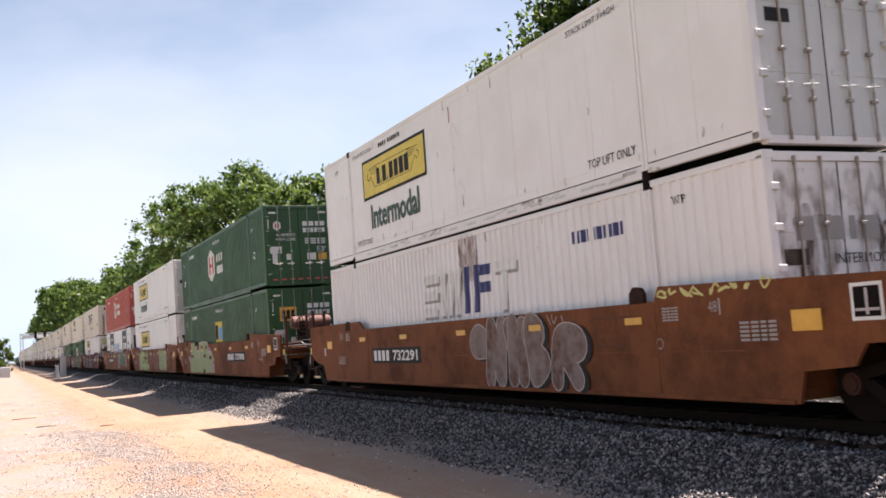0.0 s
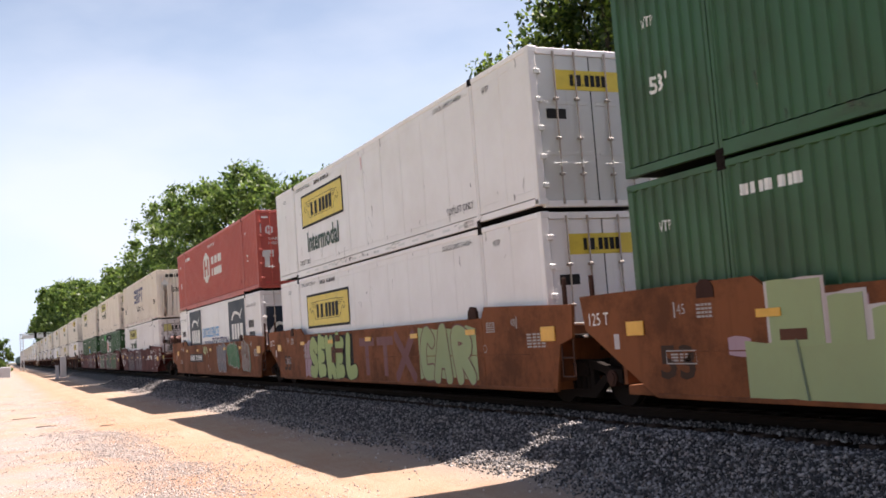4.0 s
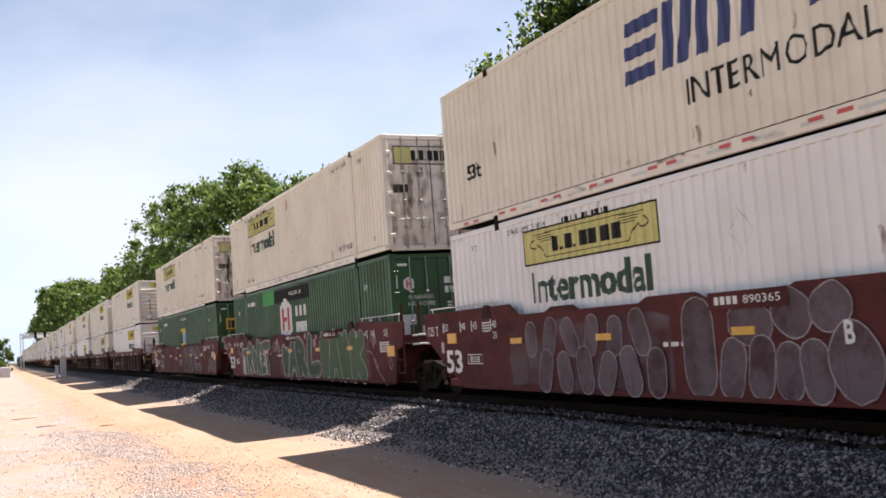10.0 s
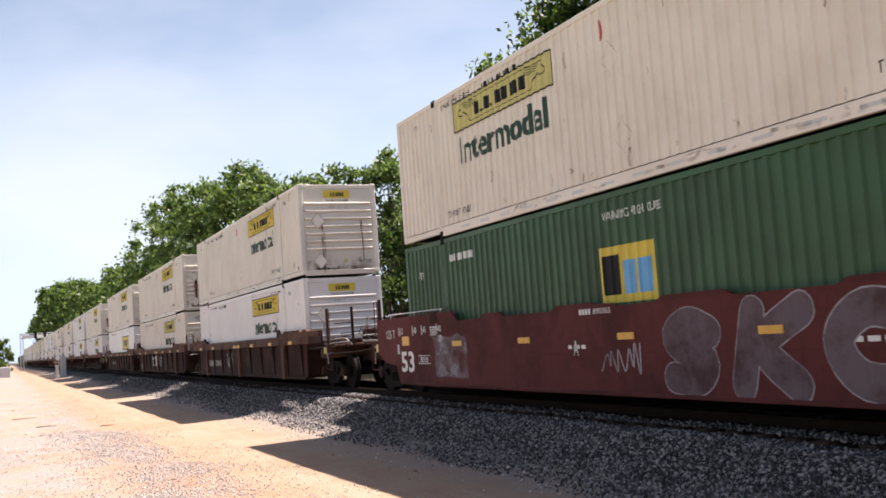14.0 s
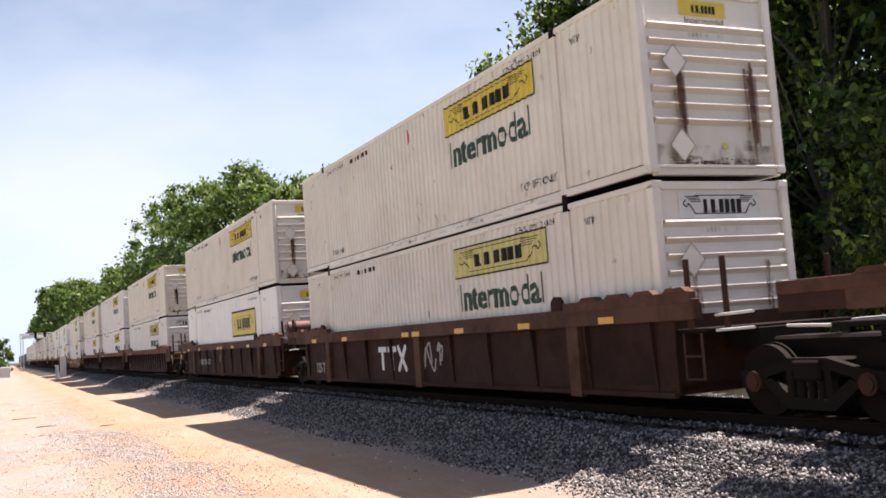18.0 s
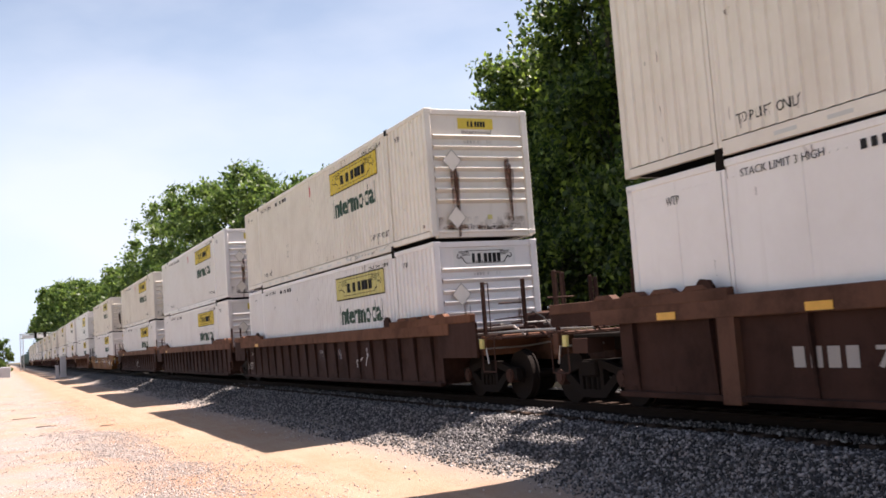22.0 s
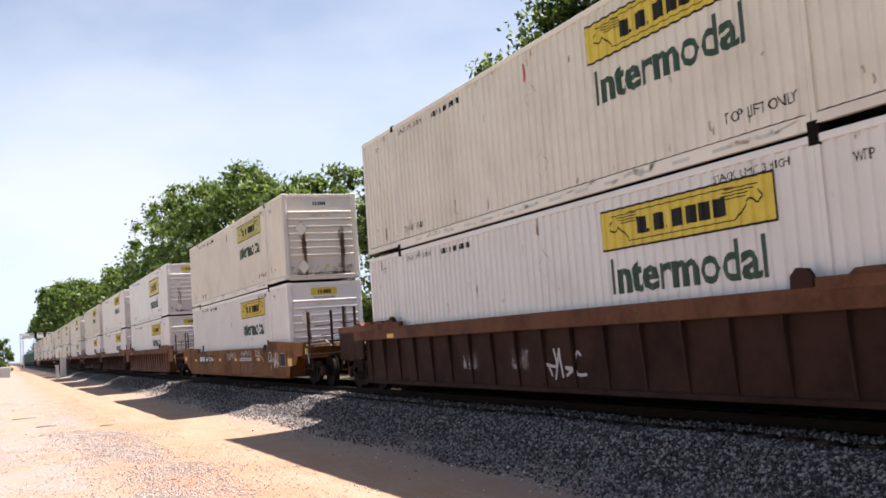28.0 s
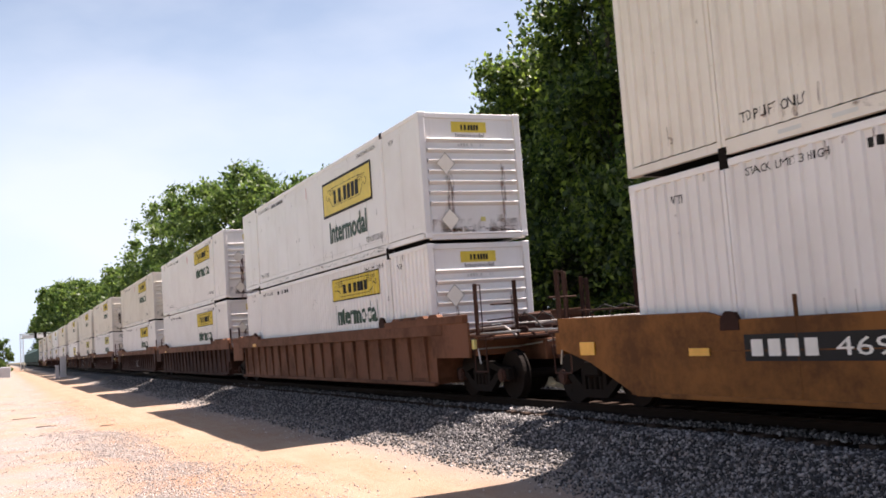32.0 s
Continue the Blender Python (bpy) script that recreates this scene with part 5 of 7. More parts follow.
            part("crossover_deck", cached("cross" + nm, lambda: boxes((-1.3, min(e + sgn * 0.16, e + sgn * 0.75), 1.14, 1.3, max(e + sgn * 0.16, e + sgn * 0.75), 1.18)), RUSTY), None, ob)
            for xx in (-1.28, -0.75, 0.75, 1.28):
                part("stanchion", cached("stan", lambda: boxes((-0.03, -0.04, 0.0, 0.03, 0.04, 1.12), bevel=0.008), CAR_SHADED_RUST), None, ob, loc=(xx, e + sgn * (0.08 if abs(xx) > 1 else 0.7), 1.12))
            for k, (ra, rb, rr) in enumerate((((-1.28, 0.7, 1.42), (1.28, 0.7, 1.42), 0.016), ((-1.28, 0.7, 1.80), (-0.75, 0.7, 1.80), 0.016), ((-1.2, -0.5, 1.25), (-1.2, 1.6, 1.28), 0.022),
                                              ((-1.05, -0.3, 1.40), (-1.05, 1.1, 1.43), 0.016), ((1.2, 0.2, 1.25), (1.2, 1.6, 1.28), 0.022), ((-0.6, -0.8, 1.52), (-0.6, 0.9, 1.55), 0.014))):
                part("hand_rail", cached("hrail%s%d" % (nm, k), lambda: rods(((ra[0], e + sgn * ra[1], ra[2]), (rb[0], e + sgn * rb[1], rb[2]), rr)), SUNLIT_STEEL if k % 2 == 0 else RUSTY), None, ob)
            part("foot_stirrup", cached("stirrup" + nm, lambda: rods(((-1.36, e + sgn * 0.05, 0.55), (-1.36, e + sgn * 0.55, 0.55), 0.014), ((-1.36, e + sgn * 0.05, 0.55), (-1.36, e + sgn * 0.05, 1.2), 0.014),
                                                                  ((-1.36, e + sgn * 0.55, 0.55), (-1.36, e + sgn * 0.55, 1.2), 0.014)), RUSTY), None, ob)
            part("post_loop", cached("ploop" + nm, lambda: rods(((-1.31, e + sgn * 0.16, 1.3), (-1.31, e + sgn * 0.16, 2.2), 0.012), ((-1.31, e + sgn * 0.16, 2.2), (-1.31, e + sgn * 0.36, 2.2), 0.012),
                                                              ((-1.31, e + sgn * 0.36, 2.2), (-1.31, e + sgn * 0.36, 1.3), 0.012)), RUSTY), None, ob)
            part("uncoupling_lever", cached("lever" + nm, lambda: rods(((-1.38, e + sgn * 0.25, 0.98), (-0.5, e + sgn * 0.3, 0.98), 0.016), ((-0.5, e + sgn * 0.3, 0.98), (-0.1, e + sgn * 1.0, 1.06), 0.016), ((-1.38, e + sgn * 0.25, 0.98), (-1.38, e + sgn * 0.32, 0.7), 0.016)), SUNLIT_STEEL), None, ob)
            for k, (xx, zz) in enumerate(((-0.9, 1.34), (-0.45, 1.30), (0.3, 1.36), (0.85, 1.3))):
                part("brake_pipe", cached("bpipe%s%d" % (nm, k), lambda: rods(((xx, e - sgn * 1.4, zz), (xx, e + sgn * 0.5, zz + 0.03), 0.028), ((xx, e + sgn * 0.5, zz + 0.03), (xx + 0.1, e + sgn * 0.75, zz - 0.15), 0.024)), CAR_SHADED_RUST if k % 2 else RODSTEEL), None, ob)
            part("valve_box", cached("valve" + nm, lambda: boxes((0.1, min(e - sgn * 0.9, e - sgn * 0.4), 1.16, 0.7, max(e - sgn * 0.9, e - sgn * 0.4), 1.62), bevel=0.03), RUSTY), None, ob)
            part("step_bracket", cached("stepb" + nm, lambda: boxes((-1.34, min(e - sgn * 0.05, e - sgn * 0.5), 0.86, -1.05, max(e - sgn * 0.05, e - sgn * 0.5), 1.1), (-1.36, min(e + sgn * 0.18, e + sgn * 0.7), 1.2, -1.3, max(e + sgn * 0.18, e + sgn * 0.7), 1.24), bevel=0.006), RUSTY), None, ob)
            part("air_hose", cached("hose" + nm, lambda: hose(e, sgn), INK), None, ob)
            for xx in (-0.3, 0.1):
                part("brake_hose", cached("lhose%s%.1f" % (nm, xx), lambda: loop_hose(xx, e, sgn), INK), None, ob)
            part("yellow_plate", cached("yplate" + nm, lambda: boxes((-1.40, min(e + sgn * 0.02, e + sgn * 0.14), 0.98, -1.352, max(e + sgn * 0.02, e + sgn * 0.14), 1.16)), FADED), None, ob)
        else:
            part("joint_casting", cached("joint" + nm, lambda: boxes((-0.3, min(e, e + sgn * 1.2), 0.66, 0.3, max(e, e + sgn * 1.2), 0.98), bevel=0.04), STEEL), None, ob)
            for xx in (-1.2, 1.2):
                part("walk_rail", cached("wrail" + nm, lambda: rods(((0, e, 1.32), (0, e + sgn * 0.7, 1.34), 0.02), ((0, e, 1.12), (0, e + sgn * 0.7, 1.14), 0.02)), GREY), None, ob, loc=(xx, 0, 0))
    sets = []
    if near == "coupler":
        sets += truck(ob, -1.68)[1]
    if near == "joint":
        for xx, yy in ((-1.30, -0.62), (-1.05, -1.05), (1.25, -0.62)):
            part("stanchion", cached("jstan", lambda: boxes((-0.03, -0.035, 0.0, 0.03, 0.035, 0.95), bevel=0.008), RUSTY), None, ob, loc=(xx, yy, 1.14))
        part("grab_iron", cached("jgrab", lambda: rods(((-1.42, -0.6, 0.5), (-1.42, -0.6, 1.1), 0.016), ((-1.42, -0.95, 0.5), (-1.42, -0.95, 1.1), 0.016), ((-1.42, -0.6, 0.5), (-1.42, -0.95, 0.5), 0.016), ((-1.42, -0.6, 0.8), (-1.42, -0.95, 0.8), 0.016)), RUSTY), None, ob)
    if body is CAR_MAROON:
        # pale grey gives these rails the bright line of a sunlit top
        for nm, ya, yb in (("a", -0.7, 1.95), ("b", L - 2.0, L + 1.0)):
            part("hand_rail", cached("mrail" + nm, lambda: rods(((SIDE_X + 0.1, ya, top + 0.27), (SIDE_X + 0.1, yb, top + 0.27), 0.013)), GREY), None, ob)
            for k in range(3):
                yy = ya + (yb - ya) * (0.03 + 0.47 * k)
                part("rail_post", cached("mpost%s%d" % (nm, k), lambda: rods(((SIDE_X + 0.1, yy, top - 0.05), (SIDE_X + 0.1, yy, top + 0.27), 0.012)), GREY), None, ob)
        for ya, yb in ((3.2, 4.4), (6.0, 7.6), (9.0, 10.4), (12.0, 13.0)):
            part("guide_tab", cached("tab%.1f" % ya, lambda: prism(bmesh.new(), ((ya, 1.555), (yb, 1.555), (yb - 0.2, 1.64), (ya + 0.2, 1.64)), SIDE_X + 0.002, SIDE_X + 0.06), body), None, ob)
    if tank:
        xa, xb, ty, tz, tr = (-0.72, 0.55, -0.98, 2.02, 0.215) if near == "coupler" else (-1.12, -0.15, -0.62, 1.86, 0.19)
        key = near
        part("air_tank", cached("air_tank" + key, lambda: rods(((xa, ty, tz), (xb, ty, tz), tr), ((xa - 0.05, ty, tz), (xb + 0.05, ty, tz), tr * 0.74), n=20), TANK), None, ob, "pinkish cylindrical air tank")
        for xc in (xa + 0.22, xb - 0.22):
            part("tank_strap", cached("strap" + key, lambda: rods(((-0.03, ty, tz), (0.03, ty, tz), tr + 0.008), n=20), RUSTY), None, ob, loc=(xc, 0, 0))
        part("tank_cradle", cached("cradle" + key, lambda: boxes((xa + 0.2, ty - 0.15, 1.12, xa + 0.3, ty + 0.15, tz - 0.15), (xb - 0.3, ty - 0.15, 1.12, xb - 0.2, ty + 0.15, tz - 0.15)), STEEL), None, ob)
    if near == "coupler" and tank:
        part("brake_wheel", cached("bwheel", lambda: brake_wheel(), RUSTY), None, ob, loc=(-0.55, -na + 0.25, 1.95))
        part("brake_stand", cached("bstand", lambda: boxes((-0.62, -na + 0.28, 1.12, -0.46, -na + 0.38, 2.05), bevel=0.01), STEEL), None, ob)
    if far == "coupler":
        sets += truck(ob, L + 1.72)[1]
    else:
        sets += truck(ob, L + bogie)[1]
    low = 0.0 if kind == "ribbed" else -0.24 if body is CAR_MAROON else -0.49 if body is CAR_OCHRE else -0.04
    spots_ = (1.1, 3.6, 6.2, 8.4, 9.0, 13.2, 15.9) if kind == "ribbed" and ribs < 14 else (15.2,) if kind == "ribbed" else (15.35, 11.5, 9.97, 7.0, 3.4) if body is CAR_OCHRE else (14.0, 11.3, 8.3, 5.4, 2.6)
    for yy in spots_:
        part("reflector", cached("reflector", lambda: boxes((SIDE_X - 0.025, -0.2, 1.30, SIDE_X - 0.012, 0.2, 1.40)), AMBER), None, ob, loc=(0, yy, low))
    if kind == "plate":
        part("reflector", cached("breflector", lambda: boxes((SIDE_X - 0.024, -0.22, 1.10, SIDE_X - 0.006, 0.22, 1.34)), AMBER), None, ob, loc=(0, -0.65 if near == "coupler" else -0.28, low + 0.02), label="large amber reflector")
        part("reflector", cached("breflector2", lambda: boxes((SIDE_X - 0.024, -0.2, 1.08, SIDE_X - 0.006, 0.2, 1.28)), AMBER), None, ob, loc=(0, L + 1.12 if body is CAR_OCHRE else L - 0.2, -0.24 if body is CAR_OCHRE else 0.03), label="large amber reflector")
    return ob, sets


def hose(e, sgn):
    bm = bmesh.new()
    pts = [(0.35, e + sgn * 0.3, 0.75), (0.42, e + sgn * 0.8, 0.5), (0.4, e + sgn * 1.3, 0.42), (0.25, e + sgn * 1.7, 0.5)]
    for a, b in zip(pts, pts[1:]):
        rod(bm, a, b, 0.028, 8)
    return bm


def loop_hose(x, e, sgn):
    bm = bmesh.new()
    pts = [(x, e, 1.5), (x - 0.1, e + sgn * 0.4, 1.62), (x - 0.12, e + sgn * 0.8, 1.5), (x - 0.05, e + sgn * 1.1, 1.2)]
    for a, b in zip(pts, pts[1:]):
        rod(bm, a, b, 0.016, 6)
    return bm


def brake_wheel():
    bm = bmesh.new()
    n = 20
    for i in range(n):
        a, b = 2 * math.pi * i / n, 2 * math.pi * (i + 1) / n
        rod(bm, (0.27 * math.cos(a), 0, 0.27 * math.sin(a)), (0.27 * math.cos(b), 0, 0.27 * math.sin(b)), 0.018, 6)
    for i in range(4):
        a = math.pi * i / 2 + 0.3
        rod(bm, (0, 0, 0), (0.27 * math.cos(a), 0, 0.27 * math.sin(a)), 0.014, 6)
    rod(bm, (0, -0.03, 0), (0, 0.1, 0), 0.05, 10)
    return bm


def stencils(ob, kind, seed):
    """Small plates and unreadable data on a flank, and the axle rating."""
    x = SIDE_X if kind == "plate" else SIDE_X + 0.082
    if seed == 13:
        bm = bmesh.new()
        rect(bm, 0, 0, 0.62, 0.42)
        side("data_plate", bm, INK, ob, 0.55, x, "dark data plate", z=0.62)
        bm = bmesh.new()
        ribbon(bm, [(0, 0), (0.62, 0), (0.62, 0.42), (0, 0.42), (0, 0)], 0.02, smooth=False)
        side("label_frame", bm, SPRAY_WHITE, ob, 0.55, x, z=0.62, lift=0.008)
        for yy, zz, ww, hh in ((-0.2, 0.95, 0.75, 0.16), (1.5, 1.12, 0.6, 0.22), (2.6, 1.05, 0.4, 0.25), (4.6, 0.7, 0.5, 0.2), (1.4, 0.55, 0.3, 0.4)):
            bm = bmesh.new()
            rect(bm, 0, 0, ww, hh)
            side("paint_patch", bm, SOOT, ob, yy, x, z=zz, lift=0.005)
        return
    if kind == "ribbed":
        return
    maroon = seed in (4, 5, 6)
    ink = PALE if maroon else SPRAY_GREY
    dark = plain("dark_stencil_ink", (0.045, 0.025, 0.016), 0.8, gloss=0.2)
    # far end: axle rating, size, and the lift marks
    if seed not in (0, 3):
        side("rating", words("125 T", 0, 0, 0.52, 0.19), PALE, ob, 17.82, x, z=1.28)
        side("size_number", words("53", 0, 0, 0.74, 0.46), PALE if maroon else dark, ob, 17.0 if maroon else 16.15, x, "large stencilled number", z=0.52 if maroon else 0.5)
    bm = bmesh.new()
    rect(bm, 0, 0, 0.13, 0.22)
    side("label_plate", bm, SPRAY_WHITE, ob, 17.2, x, "small pale label", z=0.92)
    far_marks = ((17.0, "53"), (16.2, "48"), (15.7, "45"), (14.9, "40")) if maroon else ((15.7, "45"),)
    near_marks = ((2.3, "40"), (1.5, "45"), (1.0, "48"), (0.15, "53")) if maroon else ((1.0, "48"),)
    for yy, tx in far_marks + near_marks:
        bm = words(tx, 0, 0, 0.17, 0.14)
        h = -0.07 if yy > 5 else 0.20
        rect(bm, h, -0.04, h + 0.035, 0.17)
        side("size_mark", bm, ink, ob, yy, x, z=1.36)
    for yy in ((14.9, 2.3) if maroon else ()):
        side("size_mark", words("20", 0, 0, 0.17, 0.13), ink, ob, yy, x, z=1.17)
    for yy, zz, ww, hh, nn in ((15.3, 1.30, 0.30, 0.20, 4), (1.95, 1.28, 0.34, 0.20, 5), (0.45, 0.98, 0.62, 0.26, 5)):
        side("data_block", bars(0, 0, ww, hh, (5, -1, 4, -1, 3, -1, 4), nn), ink, ob, yy, x, z=zz)["kind"] = "stuff"
    side("note_mark", bars(0, 0, 0.40, 0.12, (4, -1, 2, -1, 3), 3), ink, ob, 15.9, x, z=0.74)
    bm = bmesh.new()
    ribbon(bm, [(0, 0), (0.62, 0), (0.62, 0.17), (0, 0.17), (0, 0)], 0.016, smooth=False)
    side("label_frame", bm, ink, ob, 16.0, x, z=0.71)
    bm = bmesh.new()
    ring = [(0.07 * math.cos(a * 0.5236), 0.07 * math.sin(a * 0.5236)) for a in range(13)]
    ribbon(bm, ring, 0.014, smooth=False)
    side("round_mark", bm, ink, ob, 2.05, x, z=0.98)
    if seed in (0, 1, 4):
        # framed report box at the coupler end
        for h0, v0, h1, v1, mt, lf in ((0, 0, 0.42, 0.40, PALE, 0.004), (0.04, 0.04, 0.38, 0.36, STEEL, 0.007)):
            bm = bmesh.new()
            rect(bm, h0, v0, h1, v1)
            side("report_box", bm, mt, ob, -1.28, x, "white-framed report box", z=1.16, lift=lf)
        bm = bmesh.new()
        rect(bm, 0.19, 0.06, 0.23, 0.34)
        rect(bm, 0.05, 0.10, 0.37, 0.13)
        side("report_mark", bm, SPRAY_WHITE, ob, -1.28, x, z=1.16, lift=0.010)
    for yy in ((4.2, 9.9) if maroon else ()):
        side("note_mark", bars(0, 0, 0.5, 0.06, (2, -1, 3, -1, 2)), ink, ob, yy, x, z=0.94)


def build_train():
    """From the unit that leaves first to the last: distance along the train, lower and upper load, and the car."""
    spin = []
    S, F = "strip", "strip_faded"
    plan = [
        (8.80, ("slate_white", WHITE, "doors"), ("framed_word", WHITE, "doors"), ("plate", CAR_BROWN, "coupler", "coupler", 10)),
        (32.75, ("panel_green", GREEN, "doors"), ("hub", GREEN, "doors"), ("plate", CAR_BROWN, "coupler", "joint", 10, True)),
        (52.10, ("framed", WHITE, "doors"), ("framed_word", WHITE, "doors"), ("plate", CAR_BROWN, "joint", "joint", 10)),
        (71.85, ("reefer", WHITE, "doors"), ("hub_red", RED, "doors"), ("plate", CAR_BROWN, "joint", "coupler", 10)),
        (96.40, (F, WHITE, "doors"), ("slate", CREAM, "uprights"), ("plate", CAR_MAROON, "coupler", "joint", 10, True)),
        (116.70, ("hub", GREEN, "doors"), (F, CREAM, "doors"), ("plate", CAR_MAROON, "joint", "joint", 10)),
        (137.10, ("panel_green", GREEN, "doors"), (F, CREAM, "doors"), ("plate", CAR_MAROON, "joint", "coupler", 10)),
        (162.15, (S, WHITE, "ribs"), (S, OFFWHITE, "ribs"), ("ribbed", CAR_SHADED_RUST, "coupler", "joint", 10)),
        (183.30, (F, OFFWHITE, "ribs"), (S, OFFWHITE, "ribs"), ("ribbed", CAR_SHADED_RUST, "joint", "joint", 10)),
        (203.85, ("framed", WHITE, "ribs"), (S, OFFWHITE, "ribs"), ("ribbed", CAR_SHADED_RUST, "joint", "coupler", 10, True)),
        (227.70, (F, WHITE, "ribs"), (S, OFFWHITE, "ribs"), ("ribbed", CAR_SHADED_RUST, "coupler", "joint", 18)),
        (248.25, (S, WHITE, "ribs"), (S, WHITE, "ribs"), ("ribbed", CAR_SHADED_RUST, "joint", "joint", 18)),
        (268.80, (S, WHITE, "ribs"), (S, OFFWHITE, "ribs"), ("ribbed", CAR_SHADED_RUST, "joint", "coupler", 18)),
        (293.35, (S, WHITE, "ribs"), (F, OFFWHITE, "ribs"), ("plate", CAR_OCHRE, "coupler", "coupler", 10, False, 1.25)),
        (317.60, (S, WHITE, "ribs"), ("framed_word", WHITE, "ribs"), ("ribbed", CAR_CHORD, "coupler", "joint", 18)),
    ]
    things = []
    for i, (u, low, up, car) in enumerate(plan):
        w, sets = well_car(*car, bogie={2: 1.65, 4: 2.1, 5: 2.22}.get(i, 2.0))
        tone = {CAR_BROWN: "orange-brown", CAR_MAROON: "dull maroon", CAR_SHADED_RUST: "dark rusty brown", CAR_OCHRE: "ochre yellow", CAR_CHORD: "brown"}[car[1]]
        tagged(w, tone + (" steel well car with smooth painted flanks" if car[0] == "plate" else " steel well car with upright ribs along its flanks"), "rail car", "well cars of the train")
        stencils(w, car[0], i)
        moving.append((w, u, 0.0))
        spin += [(ws, u + yy) for ws, yy in sets]
        a = freight(*low, i * 2, False)
        b = freight(*up, i * 2 + 1, True)
        moving.append((a, u, DECK))
        moving.append((b, u, UPPER))
        things.append((w, a, b))
    decorate([t[0] for t in things])
    # one more loaded car leads them, and shades the ballast beside the first
    for src, z in zip(things[0], (0.0, DECK, UPPER)):
        moving.append((copy_thing(src, pose(TRACK_X, -15.4, z)), -15.4, z))
    # the far part of the train repeats the last cars
    u = 317.60
    for k, g in enumerate((3.6, 3.6, 7.4, 3.6, 3.6, 7.4, 3.6, 3.6, 7.4, 7.4)):
        u += BOX_L + g
        w, a, b = things[(11, 12, 10, 8, 9, 10, 11, 12, 13, 7)[k]]
        for src, z in ((w, 0.0), (a, DECK), (b, UPPER)):
            moving.append((copy_thing(src, pose(TRACK_X, u, z)), u, z))
    return spin


def field(ob, ya, yb, z0, z1, mat, label="", lift=0.003, ragged=0.06, seed=1):
    """A hand-painted block with uneven edges."""
    rng = random.Random(seed)
    n = max(3, int((ya - yb) / 0.35))
    bm = bmesh.new()
    cols = [((ya - yb) * k / n + (rng.uniform(-0.05, 0.05) if 0 < k < n else 0), rng.uniform(0, ragged), rng.uniform(-ragged, min(ragged, 0.03))) for k in range(n + 1)]
    vs = [(bm.verts.new((h, a, 0)), bm.verts.new((h, z1 - z0 + b, 0))) for h, a, b in cols]
    for (a, b), (c, d) in zip(vs, vs[1:]):
        bm.faces.new((a, c, d, b))
    return side("paint_field", bm, mat, ob, ya, SIDE_X, label, z=z0, lift=lift)


def scrawl(ob, strokes, mat, width=0.035, label="thin spray-painted scrawl", lift=0.006):
    """A tag drawn in a few loose strokes of (y, z) points."""
    bm = bmesh.new()
    for k, pts in enumerate(strokes):
        ribbon(bm, [(-y, z) for y, z in pts], width, up=k * 0.0002)
    side("graffiti_tag", bm, mat, ob, 0.0, SIDE_X, label, lift=lift)


def loops(y0, y1, z0, z1, n, seed, jump=0.2):
    """Zigzag of a quick hand between two heights, for scrawl()."""
    rng = random.Random(seed)
    out = []
    for k in range(n):
        y = y0 + (y1 - y0) * (k + 0.5) / n
        out.append((y + rng.uniform(-0.05, 0.05), (z1 if k % 2 else z0) + rng.uniform(-jump, jump) * (z1 - z0)))
    return out


